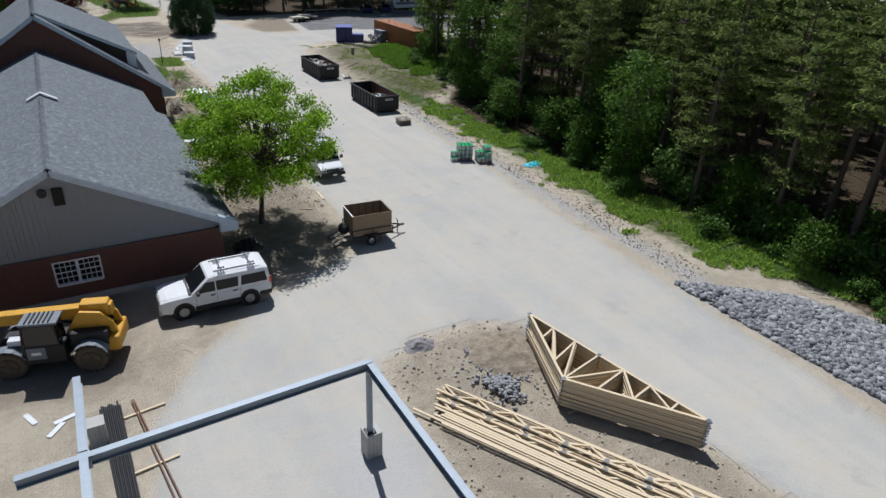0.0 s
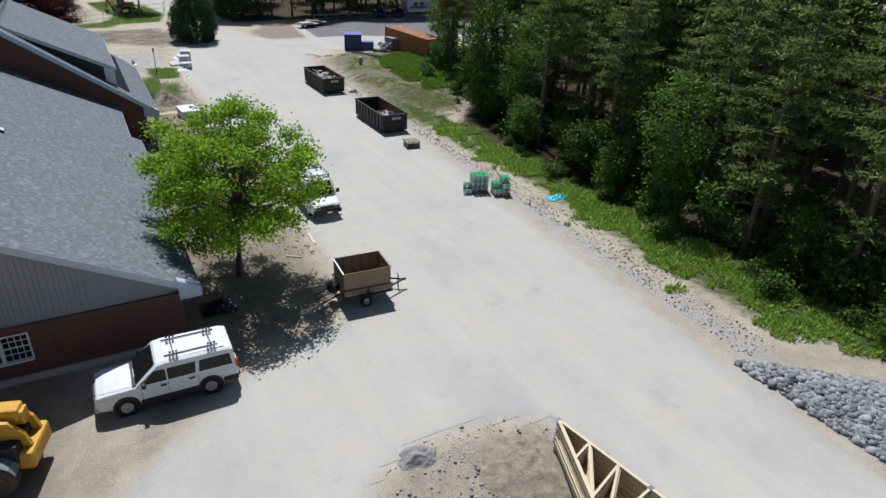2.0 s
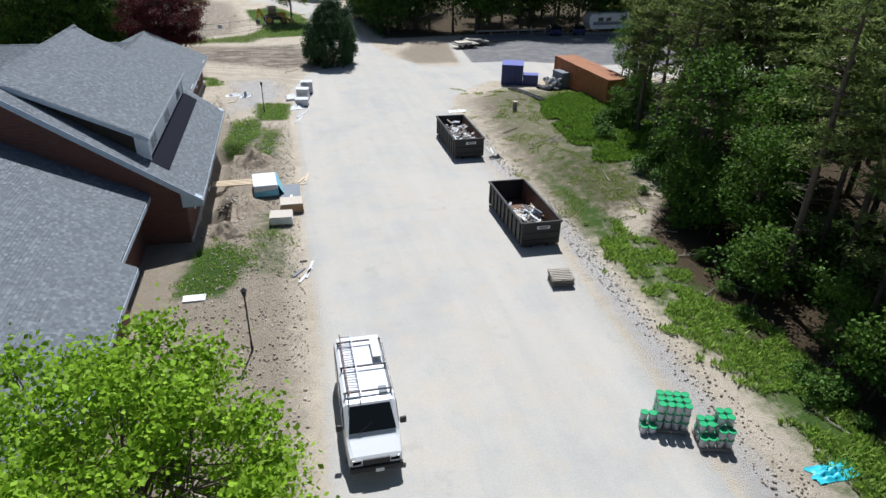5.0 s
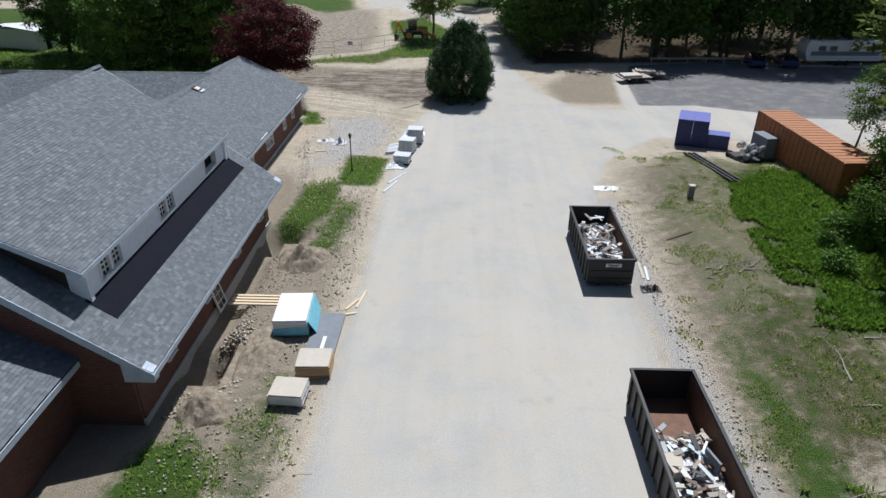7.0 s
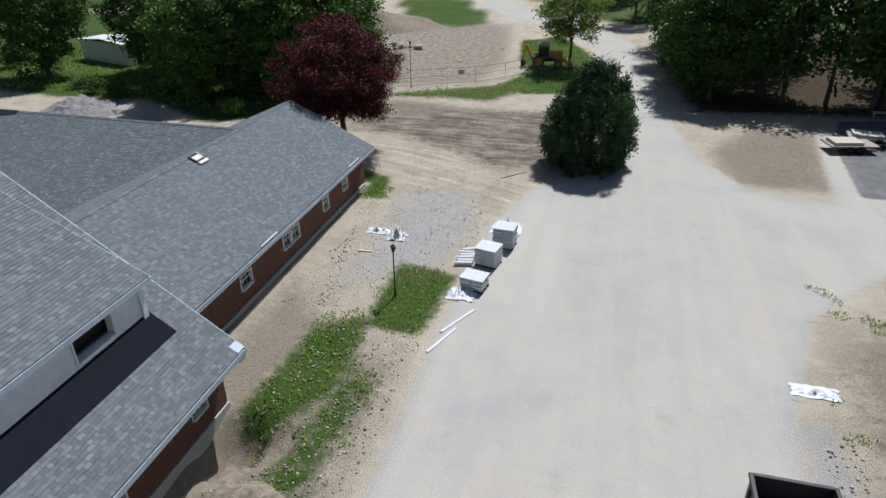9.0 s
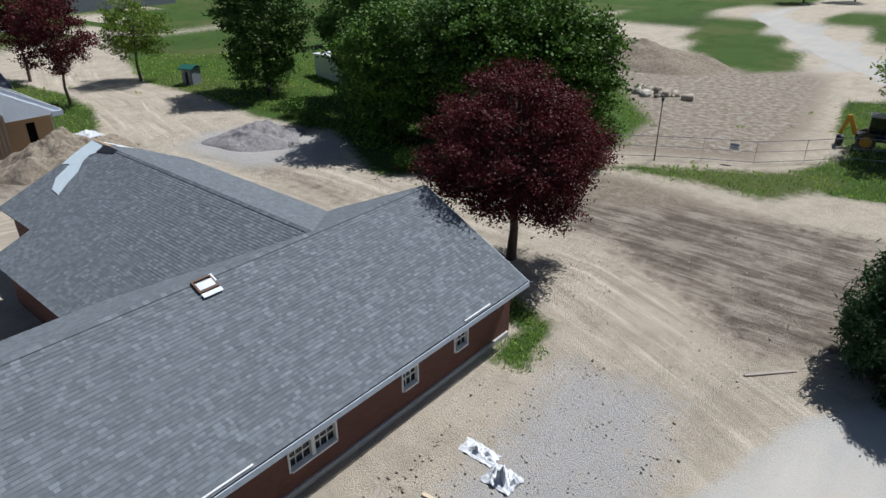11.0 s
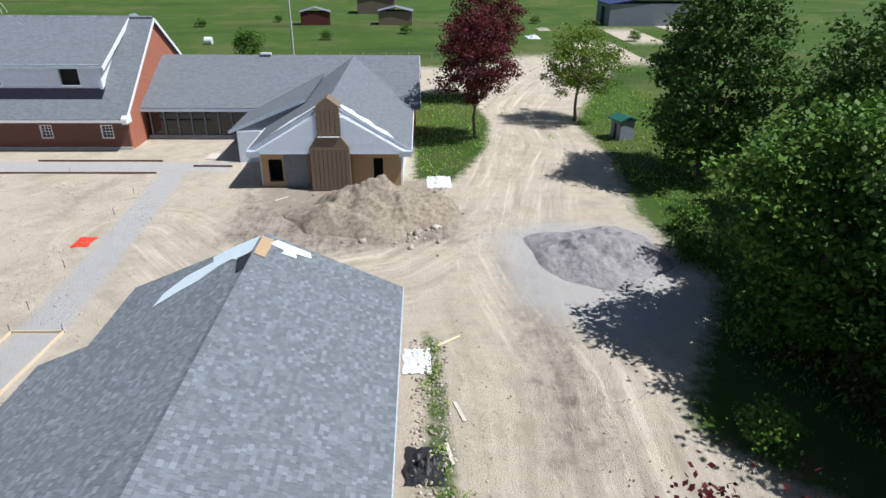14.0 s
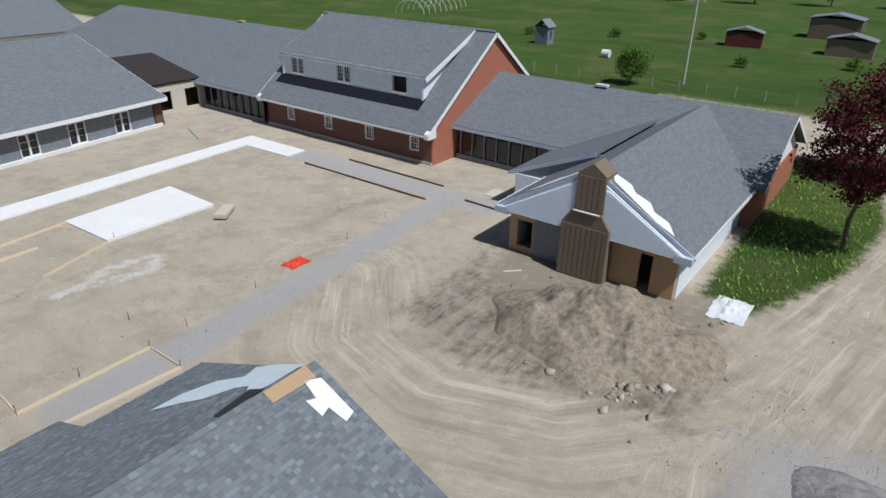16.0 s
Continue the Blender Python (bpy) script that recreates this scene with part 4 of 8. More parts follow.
wall_run(b, (-6.6, 102.3), (-6.6, 80.3), 0, 2.62)
part("wall", b, "brick", W3, "red brick wall")
for f in h3:
    window_in(W3, (4.05, 80.3), (4.05, 102.3), f, 2 if f[1] - f[0] > 1.2 else 1, (3, 2))
part("gable", B().prism([(4.2, 102.3, 2.6), (-6.6, 102.3, 2.6), (-1.2, 102.3, 5.3)], (0, 0.2, 0)), "board", W3, "boarded gable")
part("footing", B().box((4.05, 91.3, 0.12), (0.45, 22.2, 0.24), None, 0.02), "concrete", W3)
fascia_run(W3, [(4.93, 80.2, 2.85), (4.93, 102.78, 2.85)], 0.22)
fascia_run(W3, [(4.9, 102.78, 2.87), (-1.2, 103.22, 5.57), (-7.3, 102.78, 2.87)], 0.24)
part("soffit", B().box((4.5, 91.4, 2.6), (0.75, 22.2, 0.04)), "fascia", W3)
sk = B()
mm = Matrix.Translation((-0.86, 91.6, 5.46)) @ Matrix.Rotation(math.atan(0.443), 4, "Y") @ Matrix.Diagonal((0.46, 0.66, 0.7, 1))
for a, s in (((-0.55, 0, 0), (0.12, 1.1, 0.16)), ((0.55, 0, 0), (0.12, 1.1, 0.16)), ((0, -0.5, 0), (1.0, 0.1, 0.16)), ((0, 0.5, 0), (1.0, 0.1, 0.16))):
    sk.box(a, s, mm)
skl = part("roof_hatch", sk, "rust", W3, "unfinished roof hatch with pale boards")
part("hatch_cover", B().box((0.1, 0, 0.08), (0.7, 0.9, 0.04), mm).box((0.95, 0.02, 0.06), (0.4, 1.1, 0.03), mm).box((-0.3, 0.58, 0.03), (0.8, 0.16, 0.03), mm), "wrap", skl)
for yy in (87.5, 98.5):
    part("drip_edge", B().tube((4.85, yy, 2.93), (4.85, yy + 1.6, 2.93), 0.035), "white", W3)

W4 = thing("cross_wing", "shingled cross wing with torn unfinished ridge end", "building")
slope(W4, (-1.4, 102.3, 2.85), (-20.9, 102.3, 2.85), (-1.4, 96.6, 5.5), (-20.4, 96.6, 5.5))
slope(W4, (-1.4, 89.1, 2.35), (-16.1, 89.1, 2.35), (-1.4, 96.6, 5.5), (-16.1, 96.6, 5.5))
slope(W4, (-16.1, 91.1, 3.19), (-20.4, 91.1, 3.19), (-16.1, 96.6, 5.5), (-20.4, 96.6, 5.5))
ridge_caps(W4, (-1.3, 96.6, 5.5), (-18.6, 96.6, 5.5), 0.44)
b = B()
wall_run(b, (-6.6, 101.6), (-20.2, 101.6), 0, 2.7)
wall_run(b, (-20.2, 101.7), (-20.2, 91.7), 0, 2.9)
wall_run(b, (-16.1, 91.7), (-20.2, 91.7), 0, 2.9)
wall_run(b, (-15.6, 91.7), (-15.6, 89.7), 0, 2.3)
wall_run(b, (-15.6, 89.7), (-6.6, 89.7), 0, 2.3)
part("wall", b, "brick", W4, "red brick wall")
part("gable", B().prism([(-20.3, 101.6, 2.7), (-20.3, 91.6, 2.7), (-20.3, 91.6, 3.2), (-20.3, 96.6, 5.3)], (0.2, 0, 0)), "ply", W4)
fascia_run(W4, [(-7.4, 102.33, 2.85), (-20.92, 102.33, 2.85)], 0.22)
fascia_run(W4, [(-20.93, 102.3, 2.87), (-20.43, 96.6, 5.52), (-20.43, 91.1, 3.2)], 0.22)


def slope_patch(house, pts, mat, label, name="membrane", lift=0.035):
    """A thin torn sheet on a roof: pts (x, y) with z from the cross wing's two slopes."""
    zz = lambda x, y: (5.5 - (y - 96.6) * 2.65 / 5.7) if y > 96.6 else (5.5 - (96.6 - y) * 0.42)
    bb = B().prism([(px, py, zz(px, py) + lift) for px, py in pts], (0, 0, 0.012))
    return part(name, bb, mat, house, label)


slope_patch(W4, [(-20.5, 96.55), (-19.2, 96.5), (-18.6, 96.2), (-19.1, 95.7), (-18.9, 95.2), (-18.2, 94.6), (-17.8, 93.8), (-17.3, 93.1), (-18.3, 93.2), (-19.2, 93.8), (-19.6, 94.8), (-20.2, 94.6), (-20.45, 95.5)], "membrane", "torn pale roof membrane")
slope_patch(W4, [(-20.6, 97.2), (-20.1, 97.0), (-20.0, 97.6), (-19.7, 97.5), (-19.75, 98.1), (-20.1, 98.0), (-20.2, 98.6), (-20.6, 98.5)], "white", "stepped white underlayment edge")
slope_patch(W4, [(-20.5, 96.65), (-18.9, 96.65), (-18.9, 97.05), (-20.5, 97.1)], "ply", "bare sheathing strip at the ridge", "sheathing")
slope_patch(W4, [(-18.9, 96.0), (-17.5, 96.3), (-17.5, 96.6), (-19.0, 96.58)], "black", "black felt strip", "felt", 0.05)

# mirrored west side: tall house, link, cross wing
# Its gables use the brick copy with sunlight in the colour.
b6 = tall_house("west_tall_house", -49.7, -59.3, 57.5, 78.6, 58.2, 76.4, 9.9, 2.85, (True, True, False), "tall brick house with pale dormer facing the courtyard", shingles=False, drop=3.15, cheek="white", brick="brick_sunlit")
LK = thing("west_link_wing", "glazed porch wing with low shingle roof", "building")
slope(LK, (-53.4, 78.3, 2.95), (-53.4, 103.0, 2.95), (-60.6, 78.3, 6.4), (-60.6, 102.9, 6.4), shingles=False)
slope(LK, (-67.8, 78.3, 2.95), (-67.8, 103.0, 2.95), (-60.6, 78.3, 6.4), (-60.6, 102.9, 6.4), shingles=False)
b = B()
wall_run(b, (-67, 78.3), (-67, 102.4), 0, 2.8)
wall_run(b, (-67, 102.4), (-54.2, 102.4), 0, 2.8)
wall_run(b, (-54.2, 102.4), (-54.2, 99.5), 0, 2.8)
part("wall", b, "brick_sunlit", LK, "red brick wall, sunlight in its colour")
b = B()
for i in range(9):
    b.box((-53.9, 78.9 + i * 1.2, 1.4), (0.12, 0.1, 2.8))
b.box((-53.9, 84.0, 2.7), (0.14, 11, 0.25)).box((-53.9, 84, 0.2), (0.14, 11, 0.4))
part("porch_frame", b, "greysheet", LK, "grey porch framing")
part("porch_glass", B().box((-54.0, 84, 1.4), (0.03, 10.6, 2.2)), "glass", LK)
part("gable", B().prism([(-67, 102.4, 2.8), (-54.2, 102.4, 2.8), (-60.6, 102.4, 6.1)], (0, -0.2, 0)), "housewrap", LK)
fascia_run(LK, [(-53.37, 78.3, 2.95), (-53.37, 89, 2.95)], 0.28)
fascia_run(LK, [(-53.4, 103.03, 2.97), (-60.6, 102.93, 6.42), (-67.8, 103.03, 2.97)], 0.25, mat="white")
part("ridge_vent", B().box((-60.5, 88.2, 6.5), (0.5, 1.0, 0.16)), "wrap", LK)

b5 = thing("west_cross_wing", "unfinished wing with plywood tower and bare sheathing", "building")
slope(b5, (-56, 102.4, 2.9), (-41.0, 102.4, 2.9), (-60.6, 96.6, 6.35), (-41.0, 96.6, 6.35), shingles=False)
slope(b5, (-56, 90.7, 2.9), (-41.0, 90.7, 2.9), (-60.6, 96.6, 6.35), (-41.0, 96.6, 6.35), shingles=False)
slope(b5, (-54, 87.7, 2.6), (-47.2, 87.7, 2.6), (-60, 94.0, 5.2), (-47.2, 94.0, 5.2), shingles=False)
kg = (6.35 - 2.9) / 5.9
gable5 = part("gable", B().prism([(-40.75, 91.0, 2.75), (-40.75, 102.2, 2.75), (-40.75, 96.6, 6.1)], (-0.1, 0, 0)), "housewrap", b5, "pale blue clapboard gable")
for i in range(31):
    z = 2.7 + i * 0.105
    dy = 0.105 / kg
    ya, yb = 96.6 - (6.0 - z) / kg, 96.6 + (6.0 - z) / kg
    for lo, hi, up, down in ((ya, 95.75, ya + dy, 95.75), (97.45, yb, 97.45, yb - dy)):
        if hi - lo > 0.3:
            bd = B().add([(-40.66, lo, z), (-40.66, hi, z), (-40.725, down, z + 0.104), (-40.725, up, z + 0.104), (-40.74, lo, z), (-40.74, hi, z), (-40.74, down, z + 0.104), (-40.74, up, z + 0.104)],
                         [(0, 1, 2, 3), (5, 4, 7, 6), (4, 5, 1, 0), (3, 2, 6, 7), (4, 0, 3, 7), (1, 5, 6, 2)])
            part("siding_board", bd, "siding", gable5)
part("end_wall", B().prism([(-47.25, 88.3, 2.3), (-47.25, 88.3, 2.68), (-47.25, 94.0, 5.05), (-47.25, 94.6, 5.0), (-47.25, 90.7, 2.75), (-47.25, 90.7, 2.3)], (-0.12, 0, 0)), "greysheet", b5, "blue-grey sheathed end wall")
fascia_run(b5, [(-47.16, 87.65, 2.64), (-47.16, 94.0, 5.23)], 0.24)
fascia_run(b5, [(-40.98, 90.65, 2.9), (-40.98, 96.6, 6.37), (-40.98, 102.45, 2.9)], 0.3, 0.06)
for lo in (90.7, 101.5):
    part("eave_return", B().box((-40.9, lo + 0.45, 2.68), (0.5, 0.9, 0.4)), "fascia", b5, "boxed eave return")
part("fascia", B().beam((-41, 102.42, 2.78), (-56, 102.42, 2.78), 0.05, 0.28), "white", b5)
part("fascia", B().beam((-41, 90.68, 2.78), (-47, 90.68, 2.78), 0.05, 0.28), "white", b5)
part("soffit", B().box((-41.1, 96.55, 2.72), (0.7, 11.2, 0.04)), "fascia", b5)
b = B()
wall_run(b, (-41.4, 101.6), (-41.4, 97.9), 0, 2.8, 0.2, [(1.3, 2.0, 0.0, 2.2)])
part("wall", b, "ply", b5, "orange-brown sheathing wall")
b = B()
wall_run(b, (-41.4, 95.0), (-41.4, 91.5), 0, 2.8, 0.2, [(2.0, 3.0, 0.4, 2.1)])
part("wall", b, "ply", b5, "orange-brown sheathing wall")
part("wall_panel", B().box((-41.25, 94.0, 1.4), (0.06, 1.7, 2.7)), "greysheet", b5, "blue-grey sheet over the wall")
b = B()
wall_run(b, (-41.5, 101.6), (-58, 101.6), 0, 2.8)
part("back_wall", b, "housewrap", b5)
b = B()
wall_run(b, (-41.5, 91.5), (-47.2, 91.5), 0, 2.8)
part("back_wall", b, "housewrap", b5)
b = B()
wall_run(b, (-47.2, 88.4), (-54, 88.4), 0, 2.6)
wall_run(b, (-47.2, 88.4), (-47.2, 91.5), 0, 2.6)
part("back_wall", b, "housewrap", b5)
part("inside", B().box((-42.6, 96.5, 1.5), (0.1, 9, 2.6)), "dark", b5)
tw = B().prism([(-40.45, 95.2, 0), (-40.45, 98.0, 0), (-40.45, 98.0, 3.2), (-40.45, 97.45, 4.0), (-40.45, 95.75, 4.0), (-40.45, 95.2, 3.2)], (-1.3, 0, 0))
part("tower", tw, "plyold", b5, "weathered plywood tower base")
tw = B().prism([(-40.65, 95.8, 4.0), (-40.65, 97.4, 4.0), (-40.65, 97.4, 6.1), (-40.65, 96.6, 6.7), (-40.65, 95.8, 6.1)], (-1.4, 0, 0))
part("tower_top", tw, "plyold", b5, "weathered plywood tower top")
for i in range(9):
    part("tower_board", B().box((-40.42, 95.36 + i * 0.31, 1.6), (0.04, 0.27, 3.1 - 0.012 * (i % 3))), "plyold", b5)
for i in range(5):
    part("tower_board", B().box((-40.62, 95.96 + i * 0.32, 5.0), (0.04, 0.28, 1.95)), "plyold", b5)
part("tower_slot", B().box((-40.41, 96.6, 4.0), (0.1, 1.5, 0.06)), "white", b5, "pale flashing at the tower's shoulder")
part("tower_void", B().box((-40.64, 97.0, 4.5), (0.04, 0.28, 0.5)), "dark", b5)
wm = lambda x, y: 6.35 - abs(y - 96.6) * (0.595 if y > 96.6 else 0.585) + 0.03
for pts in ([(-41.3, 97.6), (-42.0, 97.2), (-42.3, 98.2), (-41.9, 98.6), (-42.2, 99.4), (-41.7, 99.8), (-41.9, 100.6), (-41.2, 101.2), (-41.0, 100.2)],
            [(-41.6, 95.9), (-42.3, 95.6), (-42.1, 94.6), (-42.5, 93.8), (-42.0, 93.0), (-41.5, 92.2), (-41.2, 93.2)]):
    part("underlayment", B().prism([(px, py, wm(px, py)) for px, py in pts], (0, 0, 0.012)), "white", b5, "jagged white underlayment at the roof edge")

W1W = thing("west_rear_wing", "long wing with grey shingle roof and glazed porch", "building")
slope(W1W, (-50.0, 12, 2.9), (-50.0, 57.6, 2.9), (-62, 12, 7.3), (-62, 57.6, 7.3), shingles=False)
slope(W1W, (-74.0, 12, 2.9), (-74.0, 57.6, 2.9), (-62, 12, 7.3), (-62, 57.6, 7.3), shingles=False)
b = B()
wall_run(b, (-73, 13), (-73, 57), 0, 2.8)
wall_run(b, (-73, 13), (-51, 13), 0, 2.8)
wall_run(b, (-51.2, 13), (-51.2, 47), 0, 2.8)
part("wall", b, "brick", W1W)
b = B()
for i in range(9):
    b.box((-50.6, 47.5 + i * 1.2, 1.4), (0.12, 0.1, 2.8))
b.box((-50.6, 52.2, 2.7), (0.14, 10, 0.25)).box((-50.6, 52.2, 0.2), (0.14, 10, 0.4))
part("porch_frame", b, "greysheet", W1W)
part("porch_glass", B().box((-50.8, 52.2, 1.4), (0.03, 9.6, 2.2)), "glass", W1W)
fascia_run(W1W, [(-49.97, 12, 2.92), (-49.97, 57.6, 2.92)], 0.26)
part("ridge_vent", B().box((-62, 40, 7.35), (0.6, 1.0, 0.15)), "ply", W1W)

# south side of the courtyard
S7 = thing("court_south_house", "dark-clad house with white eaves and tall windows", "building", pose(-43.9, 50.3, 0, 0, 0, 7.5))
slope(S7, (0, 0.9, 2.8), (34, 0.9, 2.8), (0, -11.5, 7.6), (34, -11.5, 7.6), shingles=False)
slope(S7, (0, -24, 2.8), (34, -24, 2.8), (0, -11.5, 7.6), (34, -11.5, 7.6), shingles=False)
b = B()
hs = [(19.0, 20.6, 0.3, 2.2), (23.2, 24.8, 0.3, 2.2), (27.6, 29.2, 0.3, 2.2)]
wall_run(b, (33, 0), (1.2, 0), 0.0, 2.6, 0.25, hs)
part("wall", b, "greysheet", S7, "dark grey wall sheathing")
for f in hs:
    window_in(S7, (33, 0), (1.2, 0), f, 2, (1, 3))
b = B()
wall_run(b, (0.6, 0.15), (0.6, -23), 0, 2.6, 0.9)
part("end_wall", b, "brick", S7)
part("gable", B().prism([(0.9, 0, 2.6), (0.9, -23, 2.6), (0.9, -11.5, 7.2)], (0.2, 0, 0)), "brick", S7)
fascia_run(S7, [(0, 0.93, 2.85), (34, 0.93, 2.85)], 0.36, mat="white")
fascia_run(S7, [(-0.03, 0.9, 2.83), (-0.03, -11.5, 7.62)], 0.3, mat="white")
part("footing", B().box((17, 0.2, 0.15), (33, 0.4, 0.3)), "slab", S7, "pale concrete footing")
S8 = thing("flat_roofed_link", "low plywood link with black flat roof", "building")
b = B()
wall_run(b, (-45.2, 46.6), (-51.2, 46.6), 0, 2.9, 0.2, [(0.6, 2.0, 0.3, 2.2), (3.6, 5.2, 0.3, 2.2)])
wall_run(b, (-51.2, 46.6), (-51.2, 36), 0, 2.9, 0.2)
part("wall", b, "tan", S8, "pale raw sheathing wall")
part("flat_roof", B().prism([(-44.6, 46.9, 3.05), (-52, 46.9, 3.05), (-54, 34, 3.9), (-44.6, 34, 3.9)], (0, 0, 0.12)), "darkbrown", S8, "black membrane roof")
part("inside", B().box((-48, 45.5, 1.4), (6, 0.05, 2.8)), "dark", S8)
FB = thing("far_wing", "far low wing with grey roof", "building")
slope(FB, (-62, 2, 3), (-20, 2, 3), (-62, -9, 7), (-20, -9, 7), shingles=False)
slope(FB, (-62, -20, 3), (-20, -20, 3), (-62, -9, 7), (-20, -9, 7), shingles=False)
b = B()
wall_run(b, (-61, 1), (-21, 1), 0, 2.9)
wall_run(b, (-61, 1), (-61, -19), 0, 2.9)
part("wall", b, "white", FB)


# ---- trees ----
def leaf_quads(c, size, r, flat=0.0, long=1.0, wide=0.34):
    """Rhombic leaves round the points c, of that size, with random turns."""
    n = len(c)
    nrm = r.normal(size=(n, 3))
    nrm[:, 2] = np.abs(nrm[:, 2]) + flat
    nrm /= np.linalg.norm(nrm, axis=1, keepdims=True)
    a = np.cross(nrm, r.normal(size=(n, 3)))
    a /= np.linalg.norm(a, axis=1, keepdims=True) + 1e-9
    bq = np.cross(nrm, a)
    s = (size * r.uniform(0.6, 1.35, (n, 1)))
    return np.stack([c + a * s * 0.5 * long, c + bq * s * wide, c - a * s * 0.5 * long, c - bq * s * wide], 1)


def tree_mesh(seed, height, radius, base, n_clump, per, leaf, clump, mat, squash=1.0, limbs=9, trunk=0.2, apart=0.0):
    """A broadleaf tree: trunk and limbs, and a crown of clumps with gaps."""
    r = np.random.default_rng(seed)
    tb = B()
    top = Vector((r.normal() * 0.2, r.normal() * 0.2, height * 0.62))
    p, rad = Vector((0, 0, -0.1)), trunk
    for i in range(1, 5):
        q = top * (i / 4) + Vector((r.normal() * 0.08, r.normal() * 0.08, 0))
        tb.tube(p, q, rad, rad * 0.78, 9, False)
        p, rad = q, rad * 0.78
    cen = []
    mid = base + (height - base) * 0.5
    for _ in range(n_clump * 12):
        d = r.normal(size=3)
        d /= np.linalg.norm(d)
        f = r.uniform(0.3, 1.0) ** 0.5
        zz = d[2] * f
        lump = 0.82 + 0.36 * noise.noise(Vector(d * 1.7) + Vector((seed, 0, 0)))
        w = radius * lump * (1 - 0.25 * max(zz, 0) ** 2) * squash
        p = np.array((d[0] * f * w, d[1] * f * w, mid + zz * (height - base) * 0.5 * lump))
        if apart and cen and np.min(np.linalg.norm(np.array(cen) - p, axis=1)) < apart * (0.75 + 0.5 * r.random()):
            continue
        cen.append(p)
        if len(cen) >= n_clump:
            break
    cen = np.array(cen)
    for i in range(limbs):
        c = Vector(cen[r.integers(len(cen))])
        s = top * r.uniform(0.45, 0.95)
        m = s.lerp(c, 0.5) + Vector((0, 0, 0.08 * height * r.uniform(-0.2, 0.6)))
        k = trunk * r.uniform(0.3, 0.5)
        tb.tube(s, m, k, k * 0.65, 6, False)
        tb.tube(m, c, k * 0.65, k * 0.2, 6, False)
        for _ in range(2):
            e = Vector(cen[np.argmin(np.linalg.norm(cen - np.array(c) - r.normal(size=3) * radius * 0.35, axis=1))])
            tb.tube(m, e, k * 0.4, k * 0.12, 5, False)
    pts = np.repeat(cen, per, 0) + r.normal(size=(len(cen) * per, 3)) * clump * np.array([1, 1, 0.62])
    return tb.mesh("trunk", "bark", True), fast_quads("crown", leaf_quads(pts, leaf, r, 0.35), mat)


def pine_mesh(seed, height, radius, bare, mat="needle", per=11, leaf=0.5, wide=0.15, twigs=1.6):
    r = np.random.default_rng(seed)
    tb = B().tube((0, 0, -0.1), (0.1, 0, height * 0.55), 0.2, 0.13, 8, False).tube((0.1, 0, height * 0.55), (0.05, 0.05, height * 0.98), 0.13, 0.02, 7, False)
    pts = []
    z = height * bare
    for _ in range(int(height * bare * twigs)):
        a, zz = r.uniform(0, 6.28), r.uniform(0.12, bare) * height
        ln = r.uniform(0.5, 1.6)
        tb.tube((0, 0, zz), (math.cos(a) * ln, math.sin(a) * ln, zz + r.uniform(-0.3, 0.3)), 0.025, 0.006, 4, False)
    while z < height * 0.985:
        f = (z / height - bare) / (1 - bare)
        reach_ = radius * (1 - f) ** 0.75 * (0.55 + 0.45 * min(1, f * 5)) + 0.25
        for _ in range(int(r.integers(4, 7))):
            a = r.uniform(0, 6.28)
            ln = reach_ * r.uniform(0.6, 1.12)
            tip = np.array([math.cos(a) * ln, math.sin(a) * ln, z + ln * r.uniform(-0.05, 0.28)])
            tb.tube((0.05, 0, z), tip, 0.045, 0.01, 4, False)
            n = max(2, int(ln * 2.4))
            for i in range(n):
                t = 0.42 + 0.6 * (i + r.uniform(0, 1)) / n
                c = np.array([0.05, 0, z]) * (1 - t) + tip * t
                pts.append(c + r.normal(size=(per, 3)) * np.array([0.30, 0.30, 0.08]))
        z += r.uniform(0.45, 0.8) * (0.7 + 0.03 * height)
    pts = np.concatenate(pts)
    return tb.mesh("trunk", "bark", True), fast_quads("crown", leaf_quads(pts, leaf, r, 0.8, 1.0, wide), mat)


def plant(name, meshes, x, y, label, s=1.0, turn=0.0, group="", lift=0.0):
    t = thing(name, label, "tree", Matrix.Translation((x, y, float(ground_z(x, y)) + lift)) @ Matrix.Rotation(turn, 4, "Z") @ Matrix.Diagonal((s, s, s, 1)), group)
    for nm, me in zip(("trunk", "crown"), meshes):
        o = new(nm, me)
        o.parent = t
    return t


ash = tree_mesh(3, 9.3, 5.5, 2.2, 100, 560, 0.155, 0.38, "leaf_green", limbs=52, trunk=0.17, apart=1.38)
plant("young_maple_tree", ash, 8.55, 37.4, "bright green leafy young tree beside the brick wing")
redm = tree_mesh(11, 11.2, 5.2, 1.7, 140, 500, 0.14, 0.40, "leaf_red", limbs=50, trunk=0.3, apart=1.15)
plant("red_maple_tree", redm, 0.1, 108.6, "dark red maple at the wing's corner")
# juniper
r = np.random.default_rng(5)
a, u = r.uniform(0, 6.283, 1000), r.uniform(0, 1, 1000)
hh = u ** 0.9
lobes = np.array([noise.noise((math.cos(t) * 1.6, math.sin(t) * 1.6, h * 2.2)) for t, h in zip(a, hh)])
rad = 3.8 * np.clip(np.sin(np.pi * (0.24 + 0.75 * hh)), 0.02, 1) ** 0.62 * (0.9 + 0.3 * lobes) * np.sqrt(r.uniform(0.16, 1.0, 1000))
c = np.stack([np.cos(a) * rad, np.sin(a) * rad, 0.2 + hh * 6.9 * (1 + 0.12 * lobes)], 1)
pts = np.repeat(c, 70, 0) + r.normal(size=(1000 * 70, 3)) * np.array([0.16, 0.16, 0.26])
